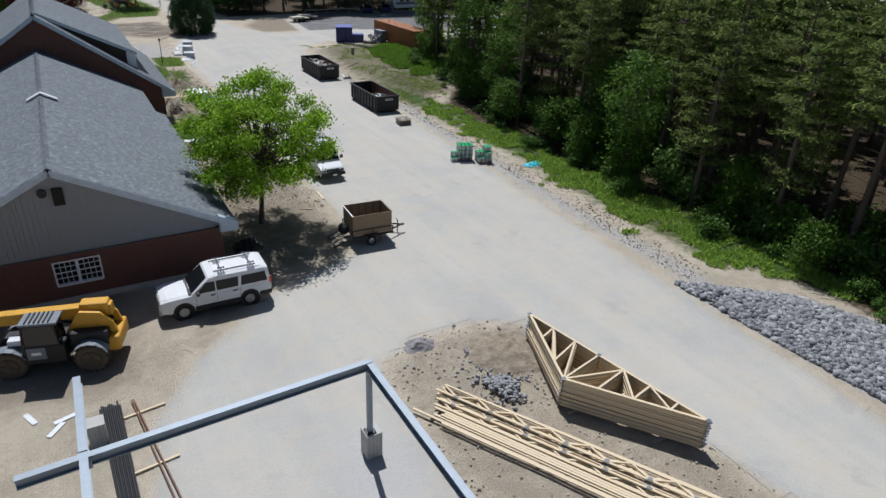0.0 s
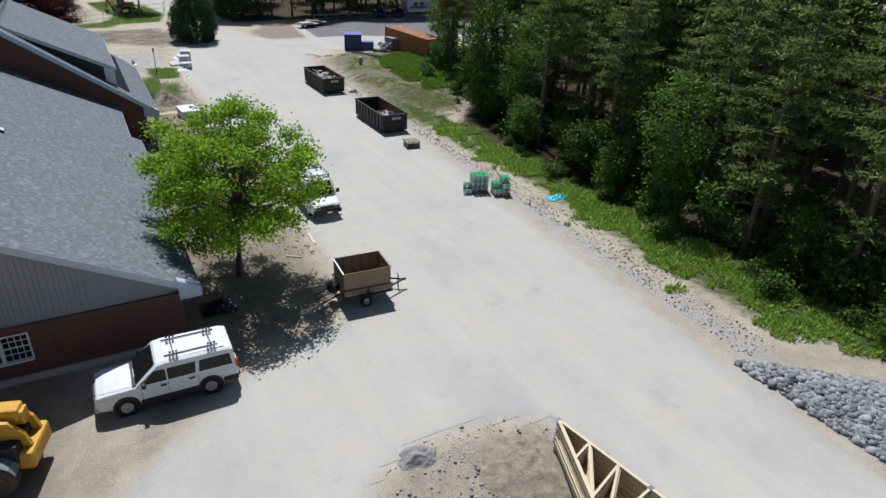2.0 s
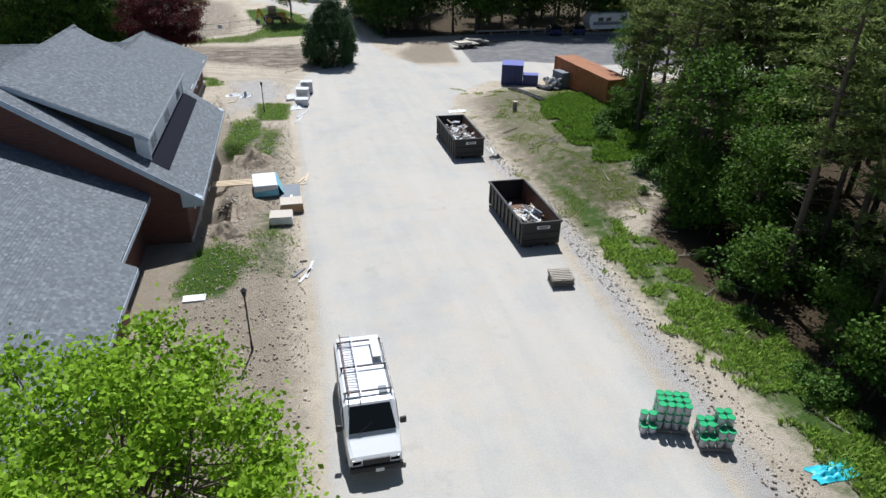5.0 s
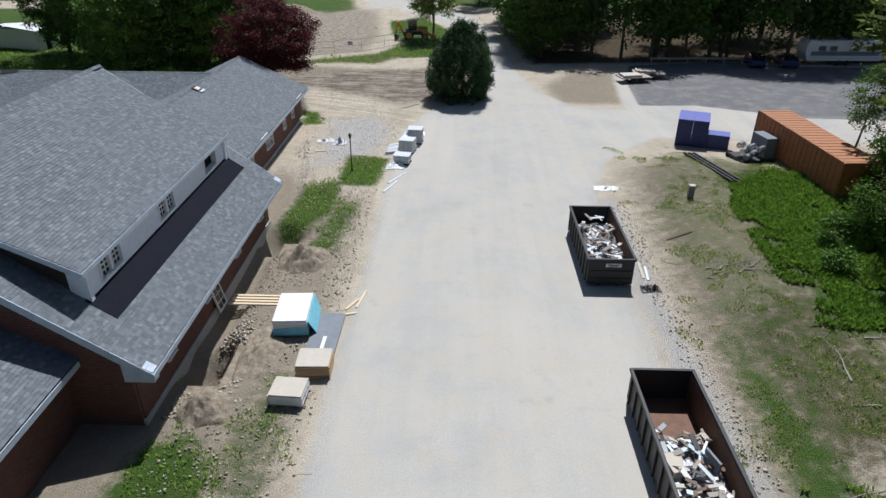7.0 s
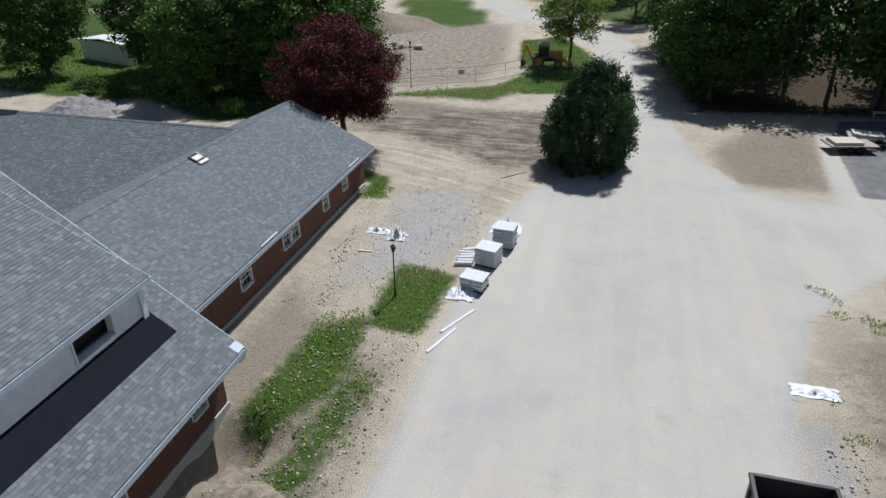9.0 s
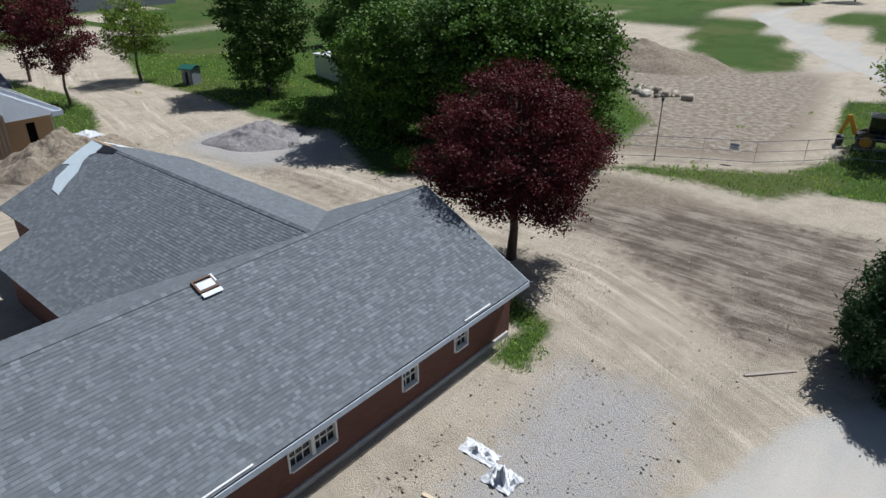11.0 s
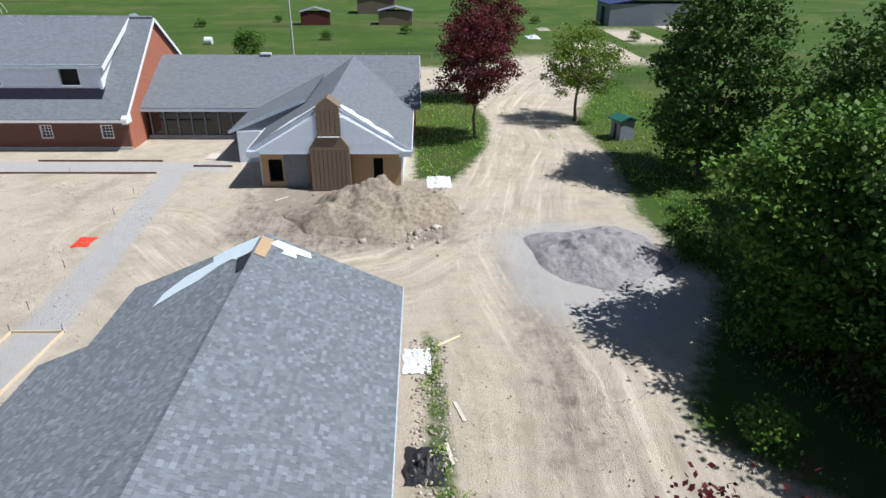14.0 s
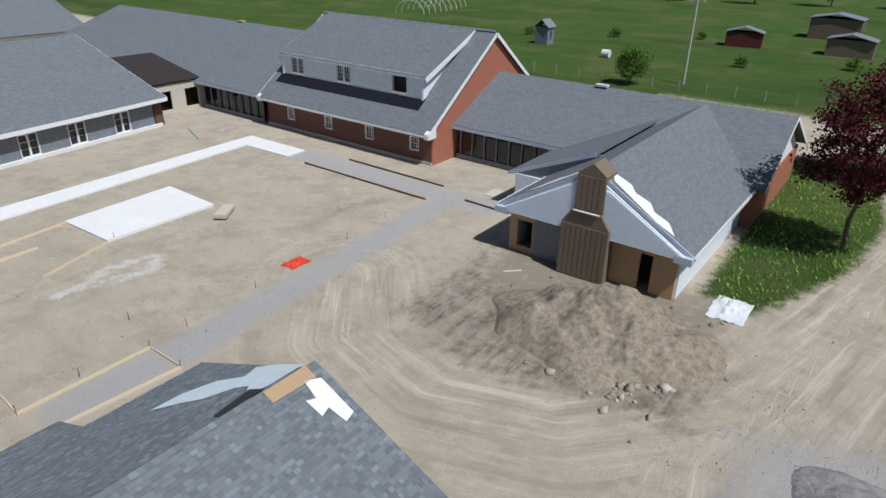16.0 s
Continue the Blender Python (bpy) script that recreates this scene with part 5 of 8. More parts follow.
jm = (B().tube((0, 0, -0.1), (0, 0, 6.5), 0.22, 0.05, 8).mesh("trunk", "bark"), fast_quads("crown", leaf_quads(pts, 0.17, r, 0.0, 1.5, 0.2), "juniper"))
plant("juniper_tree", jm, 19.1, 110.2, "dense dark green juniper beside the road")
green_a = tree_mesh(21, 14.5, 6.2, 0.4, 150, 150, 0.34, 0.56, "leaf_mid", limbs=12, trunk=0.28, apart=1.55)
green_b = tree_mesh(22, 16.5, 6.2, 0.4, 150, 150, 0.34, 0.56, "leaf_dark", limbs=12, trunk=0.3, apart=1.55)
green_c = tree_mesh(23, 10.0, 4.4, 2.0, 90, 120, 0.24, 0.42, "leaf_light", limbs=26, trunk=0.2, apart=1.1)
green_d = tree_mesh(24, 7.0, 3.0, 0.6, 110, 55, 0.30, 0.5, "leaf_mid", limbs=5, trunk=0.12)
red_b = tree_mesh(25, 13.2, 3.9, 2.4, 110, 130, 0.23, 0.4, "leaf_red", limbs=16, trunk=0.18, apart=0.95)
shrub = tree_mesh(26, 2.0, 1.4, 0.0, 34, 36, 0.2, 0.28, "leaf_mid", limbs=6, trunk=0.04)
for x, y, s, tr in ((-12, 123.5, 1.0, 0), (-15.5, 122.5, 1.0, 1), (-20.5, 120.5, 0.95, 2), (-26, 125, 1.02, 3), (-9, 126, 1.05, 4), (-16, 130, 1.0, 1.7), (-7, 126.5, 0.9, 2.6), (-24, 133, 1.0, 0.4)):
    plant("maple_tree", green_a if tr % 2 < 1 else green_b, x, y, "large dense green tree beside the drive", s * (0.88 if tr % 2 < 1 else 0.78), tr, "trees beside the drive")
for x, y, s, tr in ((-43.3, 124.6, 1.12, 0), (-33, 130, 1.0, 3)):
    plant("maple_tree", green_b, x, y, "tall dark green tree on the lawn", s * 0.84, tr, "trees beside the drive")
plant("young_ash_tree", green_c, -60.5, 118.7, "yellow-green open-crowned tree on the lawn", 0.95)
plant("red_maple_tree", red_b, -54.2, 108.0, "slim dark red tree beside the unfinished wing", 0.95)
plant("red_maple_tree", red_b, -70.5, 110.0, "slim dark red tree on the lawn", 1.1, 2)
plant("roadside_tree", green_c, 14.6, 143.4, "green tree beside the digger", 1.05, 1)
for x, y, tr in ((29.5, 131.5, 0), (28.6, 139.5, 1), (27.6, 148, 2)):
    plant("roadside_tree", green_b, x, y, "dense dark tree overhanging the road", 0.8, tr, "roadside trees")
plant("rounded_shrub", green_d, -62, 150, "rounded green tree on the lawn", 0.9, 1)
plant("rounded_shrub", green_d, -94, 78, "small green tree behind the link wing", 0.75, 2)
for x, y, s in ((-33, 120, 1.0), (-29, 118.4, 0.9), (-3.4, 124, 0.8), (-14, 115.6, 0.9), (-6, 131, 1.2), (-52, 128, 1.3), (-47, 129, 1.1)):
    plant("shrub", shrub, x, y, "small green shrub at the lawn's edge", s, x, "shrubs")
wood_a = tree_mesh(51, 14.5, 5.0, 0.8, 110, 26, 0.5, 0.62, "leaf_mid", limbs=4, trunk=0.26)
wood_b = tree_mesh(52, 16.5, 5.2, 0.8, 110, 26, 0.5, 0.62, "leaf_dark", limbs=4, trunk=0.26)
sapl = tree_mesh(53, 4.5, 1.4, 0.1, 46, 46, 0.18, 0.3, "leaf_edge", limbs=4, trunk=0.05)
r = np.random.default_rng(31)
pines = [pine_mesh(40 + i, h, rd, ba, per=18, leaf=0.42, wide=0.1, twigs=6) for i, (h, rd, ba) in enumerate(((15, 3.0, 0.34), (17, 3.3, 0.44), (13, 2.8, 0.28), (16, 2.7, 0.5)))]
pines_deep = [pine_mesh(140 + i, h, rd, ba, per=6, leaf=0.8, wide=0.16, twigs=1) for i, (h, rd, ba) in enumerate(((15, 3.2, 0.3), (17, 3.4, 0.4)))]
decid = tree_mesh(44, 11, 2.7, 0.8, 80, 60, 0.22, 0.42, "leaf_edge", limbs=9, trunk=0.14)
n = 0
for gy in np.arange(-8, 100, 3.6):
    for i, gx in enumerate(np.arange(34.5, 60, 4.0)):
        x, y = gx + r.uniform(-1.3, 1.3) + (2 if int(gy / 3.6) % 2 else 0), gy + r.uniform(-1.2, 1.2)
        edge = 35.8 if y < 46 else 35.8 + (y - 46) * 0.15
        if y > 75:
            edge = 39.8 + (y - 75) * 0.55
        if 42.2 < x < 48.5 and y > 81:
            continue
        if x < edge or (x > 50 and r.uniform() < 0.55):
            continue
        if x < edge + 3.5 and r.uniform() < (0.16 if y < 40 else 0.42):
            plant("forest_tree", decid, x, y, "leafy tree at the forest's edge", r.uniform(0.7, 1.1), r.uniform(0, 6), "forest")
        else:
            plant("pine_tree", pines[r.integers(4)] if x < 45.5 else pines_deep[r.integers(2)], x, y, "tall pine with bare lower trunk in dense forest", r.uniform(0.85, 1.12), r.uniform(0, 6), "forest")
for gy in np.arange(-6, 96, 5.4):
    for gx in (61, 65.5, 70, 75, 80):
        plant("pine_tree", pines_deep[r.integers(2)], gx + r.uniform(-1.6, 1.6), gy + r.uniform(-1.6, 1.6), "tall pine deep in the forest", r.uniform(0.9, 1.15), r.uniform(0, 6), "forest")
for i in range(70):
    y = r.uniform(10, 70)
    plant("shrub", shrub, 36 + r.uniform(0, 9) + max(0, y - 46) * 0.15, y, "dark shrub under the pines", r.uniform(0.7, 1.5), r.uniform(0, 6), "forest shrubs")
for i in range(70):
    y = r.uniform(12, 92)
    x = (33.6 if y < 46 else 33.6 + (y - 46) * 0.19 + max(0, y - 75) * 0.36) + r.uniform(-0.6, 2.6)
    if i % 3 == 0:
        plant("sapling", sapl, x + 1.2, y, "leafy sapling under the pines", r.uniform(0.7, 1.2), r.uniform(0, 6), "saplings")
    else:
        plant("shrub", shrub, x, y, "low green shrub at the forest's edge", r.uniform(0.3, 0.75), r.uniform(0, 6), "forest shrubs")
for i in range(46):
    x, y = r.uniform(27, 86), r.uniform(130.5, 165)
    if i < 20:
        x, y = 28 + i * 2.9 + r.uniform(-1, 1), 131 + r.uniform(-1.5, 2.5) + (4 if i < 3 else 0)
    plant("forest_tree", (wood_b, wood_b, wood_a)[r.integers(3)], x, y, "dark green tree in the woods behind the lot", r.uniform(0.85, 1.15), r.uniform(0, 6), "woods")


def fallen_branch(x, y, turn, length, seed, label, twigs=7):
    """A dead bough lying on the ground, with its side twigs."""
    q = np.random.default_rng(seed)
    b = B()
    p, d, rad = Vector((0, 0, 0.06)), Vector((1, 0, 0.03)), 0.028 + 0.008 * length
    n = 6
    for i in range(n):
        e = p + d.normalized() * length / n
        e.z = max(0.03, e.z)
        b.tube(p, e, rad, rad * 0.78, 6, i in (0, n - 1))
        for _ in range(max(1, twigs // n + (i > 1))):
            a = q.choice([-1, 1]) * q.uniform(0.4, 1.0)
            f = Vector((math.cos(a), math.sin(a), q.uniform(0.0, 0.5))) * length * q.uniform(0.12, 0.3)
            b.tube(e, e + f, rad * 0.45, rad * 0.12, 4, False)
            b.tube(e + f * 0.5, e + f * 0.5 + Vector((f.y, -f.x, f.z)) * 0.5, rad * 0.25, rad * 0.08, 4, False)
        p, rad = e, rad * 0.78
        d += Vector((0, q.normal() * 0.18, q.normal() * 0.05))
    solid("fallen_branch", b, "lumberold", label, "branch", pose(x, y, float(ground_z(x, y)), 0, 0, turn), "fallen branches")


for i in range(9):
    fallen_branch(32.2 + 0.4 * i % 2.6, 73.6 + 0.3 * (i % 4), 10 + 37 * i % 80 - 30, 1.6 + 0.25 * (i % 3), 60 + i, "dead grey branch in a brush heap on the bank", 14)
for i in range(26):
    y = 15 + i * 2.1 + r.uniform(-0.8, 0.8)
    fallen_branch(33.4 + r.uniform(-0.5, 1.8) + max(0, y - 46) * 0.1, y, r.uniform(0, 360), r.uniform(1.2, 3.0), 80 + i, "dead fallen branch at the forest's edge")


# ---- vehicles ----
def wheel(parent, x, y, r, w, side, rim_mat="silver", tyre_mat="rubber", tread=False):
    """A wheel with its axle along y; side: +1 or -1, where the rim shows."""
    rings = []
    for yy, rr in ((-w / 2, r * 0.86), (-w * 0.38, r), (w * 0.38, r), (w / 2, r * 0.86), (w / 2 - 0.02, r * 0.62), (w / 2 - 0.05, r * 0.6)):
        rings.append([(x + rr * math.cos(2 * math.pi * i / 24), y + side * yy, r + rr * math.sin(2 * math.pi * i / 24)) for i in range(24)])
    t = part("wheel", B().loft(rings), tyre_mat, parent, "", True)
    if tread:
        tb = B()
        for i in range(18):
            a = 2 * math.pi * i / 18
            tb.box((0, 0, 0), (0.1, w * 0.9, 0.06), Matrix.Translation((x + r * math.cos(a), y, r + r * math.sin(a))) @ Matrix.Rotation(-a + math.pi / 2, 4, "Y"))
        part("tread", tb, tyre_mat, t)
    rb = B().tube((x, y + side * (w / 2 - 0.06), r), (x, y + side * (w / 2 - 0.015), r), r * 0.6, r * 0.55, 20)
    for i in range(5):
        a = 2 * math.pi * i / 5
        rb.beam((x, y + side * (w / 2 - 0.01), r), (x + r * 0.55 * math.cos(a), y + side * (w / 2 - 0.01), r + r * 0.55 * math.sin(a)), 0.05, r * 0.2)
    part("rim", rb, rim_mat, t)
    return t


def ring_at(x, hw, z0, z1, top, n_in=0.08):
    """A body section: half width hw at the sill, top at the roof edge."""
    return [(x, -hw, z0), (x, -hw, z0 + (z1 - z0) * 0.72), (x, -hw + n_in * 0.5, z0 + (z1 - z0) * 0.94), (x, -top, z1), (x, top, z1), (x, hw - n_in * 0.5, z0 + (z1 - z0) * 0.94), (x, hw, z0 + (z1 - z0) * 0.72), (x, hw, z0)]


def car_body(parent, sections, mat, name="body", label=""):
    o = part(name, B().loft([ring_at(*s) for s in sections]), mat, parent, label)
    return o


def glass_patch(parent, pts, off, name="window", mat="carglass"):
    return part(name, B().prism(pts, off), mat, parent)


def build_suv():
    t = thing("parked_suv", "white and silver sport utility vehicle parked by the brick wall", "car", pose(3.95, 29.25, 0, 0, 0, 179))
    low = [(-2.64, 0.86, 0.5, 1.02, 0.8), (-2.56, 0.98, 0.44, 1.14, 0.92), (-1.0, 1.0, 0.42, 1.15, 0.95), (1.0, 1.0, 0.42, 1.15, 0.95), (2.2, 0.98, 0.44, 1.10, 0.9), (2.5, 0.93, 0.48, 1.04, 0.84), (2.62, 0.84, 0.52, 0.92, 0.74)]
    car_body(t, low, "carwhite", "body", "white lower body")
    part("bonnet", B().loft([[(x, -w, z - 0.07), (x, -w * 0.82, z), (x, -w * 0.3, z + 0.03), (x, w * 0.3, z + 0.03), (x, w * 0.82, z), (x, w, z - 0.07), (x, w, z - 0.2), (x, -w, z - 0.2)] for x, w, z in ((1.0, 0.93, 1.2), (1.7, 0.92, 1.18), (2.25, 0.88, 1.13), (2.5, 0.8, 1.06))]), "carwhite", t, "white bonnet")
    car_body(t, [(-2.6, 0.93, 1.1, 1.2, 0.86), (-2.5, 0.94, 1.1, 1.88, 0.78), (-2.25, 0.955, 1.1, 1.95, 0.8), (0.0, 0.955, 1.1, 1.98, 0.8), (0.3, 0.955, 1.1, 1.93, 0.78), (1.16, 0.95, 1.1, 1.2, 0.86)], "carwhite", "cabin", "white cabin")
    part("roof_panel", B().box((-1.1, 0, 1.975), (2.2, 1.5, 0.03), None, 0.012), "carwhite", t)
    glass_patch(t, [(0.38, -0.7, 1.87), (0.38, 0.7, 1.87), (1.12, 0.82, 1.24), (1.12, -0.82, 1.24)], (0.03, 0, 0.035), "windscreen")
    part("cowl", B().box((1.2, 0, 1.2), (0.16, 1.7, 0.05), None, 0.02), "black", t)
    for sgn in (-1, 1):
        for x0, x1, x2, x3 in ((0.98, 0.06, 0.06, 0.46), (-0.0, -1.0, -1.06, -0.0), (-1.14, -2.42, -2.34, -1.2)):
            glass_patch(t, [(x0, sgn * 0.95, 1.2), (x1, sgn * 0.95, 1.2), (x2, sgn * 0.95, 1.72), (x3, sgn * 0.95, 1.72)], (0, sgn * 0.02, 0), "side_window")
        part("mirror", B().box((0.88, sgn * 1.1, 1.27), (0.16, 0.24, 0.18), None, 0.05), "black", t)
        part("sill", B().box((0.02, sgn * 0.99, 0.46), (2.1, 0.1, 0.26), None, 0.03), "black", t, "dark running board")
        part("cladding", B().box((-2.3, sgn * 0.97, 0.55), (0.6, 0.08, 0.22), None, 0.03), "black", t)
        part("headlight", B().box((2.53, sgn * 0.7, 0.92), (0.16, 0.34, 0.18), None, 0.05), "chrome", t)
        part("tail_light", B().box((-2.58, sgn * 0.88, 1.16), (0.12, 0.14, 0.4), None, 0.03), "red", t)
        for x in (0.2, -0.85):
            part("door_handle", B().box((x, sgn * 1.01, 1.02), (0.22, 0.04, 0.06), None, 0.015), "black", t)
        for x in (0.98, 0.02, -1.08):
            part("door_seam", B().box((x, sgn * 0.998, 0.85), (0.014, 0.012, 0.5)), "black", t)
        for x in (1.58, -1.5):
            part("wheel_arch", B().tube((x, sgn * 0.62, 0.42), (x, sgn * 1.004, 0.42), 0.49, 0.49, 22), "black", t, "dark wheel arch")
            wheel(t, x, sgn * 0.9, 0.4, 0.27, sgn)
    glass_patch(t, [(-2.43, -0.66, 1.76), (-2.43, 0.66, 1.76), (-2.51, 0.76, 1.2), (-2.51, -0.76, 1.2)], (-0.02, 0, 0.01), "rear_window")
    part("bumper", B().box((2.58, 0, 0.52), (0.2, 1.8, 0.28), None, 0.07), "silver", t)
    part("bumper", B().box((-2.6, 0, 0.58), (0.14, 1.8, 0.24), None, 0.06), "black", t)
    part("grille", B().box((2.6, 0, 0.86), (0.08, 1.0, 0.26), None, 0.02), "black", t)
    part("number_plate", B().box((-2.68, 0, 0.8), (0.02, 0.3, 0.15)), "white", t)
    for y in (-0.55, 0.55):
        part("roof_rail", B().tube((-2.0, y, 2.03), (0.0, y, 2.03), 0.025), "black", t)
    for x in (-1.75, -0.35):
        part("crossbar", B().tube((x, -0.72, 2.08), (x, 0.72, 2.08), 0.022), "chrome", t)
        for y in (-0.5, 0.6):
            cl = B()
            for k in range(3):
                cl.tube((x - 0.12 + k * 0.12, y - 0.12, 2.1), (x - 0.12 + k * 0.12, y + 0.12, 2.24), 0.03, 0.05, 8)
            part("rack_clamp", cl, "chrome", t)
    return t


def build_van():
    t = thing("work_van", "white work van with ladder on the roof rack", "van", pose(15.3, 45.1, 0, 0, 0, -90))
    car_body(t, [(-2.82, 0.9, 0.45, 2.0, 0.78), (-2.75, 0.98, 0.38, 2.1, 0.82), (0.9, 0.98, 0.38, 2.12, 0.82), (1.2, 0.98, 0.38, 2.06, 0.8), (1.95, 0.98, 0.38, 1.28, 0.86), (2.1, 0.97, 0.4, 1.2, 0.84), (2.7, 0.92, 0.45, 1.0, 0.76), (2.82, 0.85, 0.5, 0.9, 0.7)], "carwhite", "body", "white van body")
    glass_patch(t, [(1.28, -0.72, 2.0), (1.28, 0.72, 2.0), (1.93, 0.84, 1.34), (1.93, -0.84, 1.34)], (0.03, 0, 0.035), "windscreen")
    for sgn in (-1, 1):
        glass_patch(t, [(1.6, sgn * 0.985, 1.3), (0.6, sgn * 0.985, 1.3), (0.6, sgn * 0.965, 1.86), (1.2, sgn * 0.965, 1.86)], (0, sgn * 0.015, 0), "side_window")
        for x0 in (-0.4, -1.6, -2.55):
            glass_patch(t, [(x0 + 0.85, sgn * 0.985, 1.3), (x0, sgn * 0.985, 1.3), (x0, sgn * 0.968, 1.84), (x0 + 0.85, sgn * 0.968, 1.84)], (0, sgn * 0.015, 0), "side_window")
        part("mirror", B().box((1.62, sgn * 1.14, 1.4), (0.12, 0.24, 0.26), None, 0.04), "black", t)
        part("headlight", B().box((2.76, sgn * 0.66, 0.82), (0.12, 0.36, 0.2), None, 0.03), "chrome", t)
        for x in (1.85, -1.6):
            wheel(t, x, sgn * 0.86, 0.37, 0.25, sgn, "chrome")
    part("grille", B().box((2.83, 0, 0.84), (0.08, 0.95, 0.24), None, 0.02), "black", t)
    part("bumper", B().box((2.84, 0, 0.56), (0.18, 1.85, 0.24), None, 0.05), "black", t)
    part("number_plate", B().box((2.95, 0.1, 0.52), (0.02, 0.3, 0.15)), "white", t)
    part("wiper", B().tube((1.98, -0.5, 1.36), (1.75, 0.0, 1.58), 0.012), "black", t)
    for x in (-2.2, -0.6, 0.85):
        part("rack_bar", B().beam((x, -0.88, 2.28), (x, 0.88, 2.28), 0.05, 0.05), "black", t)
        for y in (-0.82, 0.82):
            part("rack_foot", B().box((x, y, 2.17), (0.06, 0.06, 0.24)), "black", t)
    part("rack_rail", B().beam((-2.3, 0.84, 2.3), (0.95, 0.84, 2.3), 0.04, 0.04), "black", t)
    lad = thing("extension_ladder", "aluminium extension ladder lying on the van's rack", "ladder", pose(15.3, 45.1, 0, 0, 0, -90))
    for y in (-0.72, -0.3):
        part("rail", B().beam((-2.6, y, 2.36), (1.1, y + 0.03, 2.36), 0.04, 0.09), "rust" if y < -0.5 else "chrome", lad)
    for i in range(12):
        part("rung", B().tube((-2.45 + i * 0.3, -0.72, 2.36), (-2.45 + i * 0.3, -0.3, 2.36), 0.022, None, 6), "chrome", lad)
    part("roof_vent", B().box((0.75, 0.55, 2.13), (0.5, 0.3, 0.03), None, 0.01), "greysheet", t)
    part("roof_panel", B().box((-1.6, 0.6, 2.32), (1.2, 0.35, 0.03)), "silver", t)
    return t


def build_telehandler():
    t = thing("telehandler", "muddy yellow telescopic handler with dark cab", "construction machine", pose(-2.75, 27.5, 0, 0, 0, 163))
    part("chassis", B().box((0.0, 0, 0.95), (4.2, 1.2, 0.6), None, 0.08).box((-1.4, 0, 1.35), (1.5, 1.6, 0.7), None, 0.1), "black", t, "dark chassis")
    side = [(-2.35, 0, 0.7), (-2.5, 0, 1.1), (-2.3, 0, 1.9), (-1.9, 0, 2.35), (-1.1, 0, 2.45), (-0.5, 0, 1.6), (-0.4, 0, 1.2), (-1.4, 0, 1.1), (-1.7, 0, 0.75)]
    for y in (0.15, 1.0):
        part("rear_cheek", B().prism([(px, y - 0.75, pz) for px, _, pz in side], (0, 0.14, 0)), "yellow", t, "yellow boom mount plate")
    part("counterweight", B().box((-2.25, -0.1, 1.0), (0.55, 1.7, 0.7), None, 0.12), "yellow", t)
    part("boom", B().box((0.6, -0.18, 2.18), (5.9, 0.46, 0.5), Matrix.Rotation(radians(2), 4, "Y"), 0.05), "yellow", t, "yellow telescopic boom")
    part("boom_head", B().box((-1.6, -0.18, 2.4), (1.1, 0.6, 0.5), None, 0.08), "yellow", t)
    part("inner_boom", B().box((4.1, -0.18, 2.02), (1.8, 0.34, 0.38), Matrix.Rotation(radians(2), 4, "Y"), 0.03), "yellow", t)
    part("boom_mark", B().box((2.3, 0.062, 2.12), (0.5, 0.02, 0.16)).box((2.3, 0.062, 2.12), (0.3, 0.03, 0.06)), "black", t, "dark plain maker's mark")
    part("cylinder", B().tube((-1.3, -0.18, 1.5), (0.6, -0.18, 1.95), 0.07), "darksteel", t)
    part("cab_base", B().box((0.25, 0.78, 1.05), (1.6, 0.8, 0.9), None, 0.08), "black", t, "dark green-black cab base")
    cab = part("cab", B().box((0.25, 0.75, 1.95), (1.3, 0.82, 1.0), None, 0.06), "glass", t, "dark tinted cab")
    fr = B()
    for x in (-0.4, 0.95):
        for y in (0.34, 1.17):
            fr.beam((x, y, 1.4), (x * 0.85, y, 2.5), 0.06, 0.06)
    part("cab_frame", fr, "black", cab)
    part("cab_roof", B().box((0.2, 0.75, 2.52), (1.4, 0.95, 0.1), None, 0.03), "greysheet", cab)
    for i in range(6):
        part("roof_bar", B().box((-0.2 + i * 0.17, 0.75, 2.6), (0.05, 0.8, 0.05)), "black", cab)
    part("door_panel", B().box((0.5, 1.19, 1.15), (0.7, 0.03, 0.55), None, 0.01), "greysheet", t)
    part("maker_mark", B().box((0.5, 1.21, 1.15), (0.36, 0.012, 0.13)), "white", t, "plain pale maker's mark")
    part("tool_box", B().box((1.35, 0.6, 1.5), (0.5, 0.5, 0.25), None, 0.03), "wrap", t)
    for x in (1.62, -1.42):
        for sgn in (-1, 1):
            wheel(t, x, sgn * 1.0, 0.62, 0.42, sgn, "dust", "dust", True)
            mb = B()
            for i in range(6):
                a0, a1 = radians(25 + i * 22), radians(47 + i * 22)
                p = lambda a: (x + 0.74 * math.cos(a), sgn * 1.0, 0.64 + 0.74 * math.sin(a))
                mb.beam(p(a0), p(a1), 0.5, 0.03)
            part("mudguard", mb, "greysheet", t)
    part("fork_carriage", B().box((3.9, -0.1, 1.2), (0.12, 1.3, 0.8), None, 0.03), "black", t)
    for y in (-0.5, 0.3):
        part("fork", B().box((4.5, y, 0.3), (1.2, 0.12, 0.05)).box((3.97, y, 0.7), (0.06, 0.12, 0.9)), "darksteel", t)
    return t


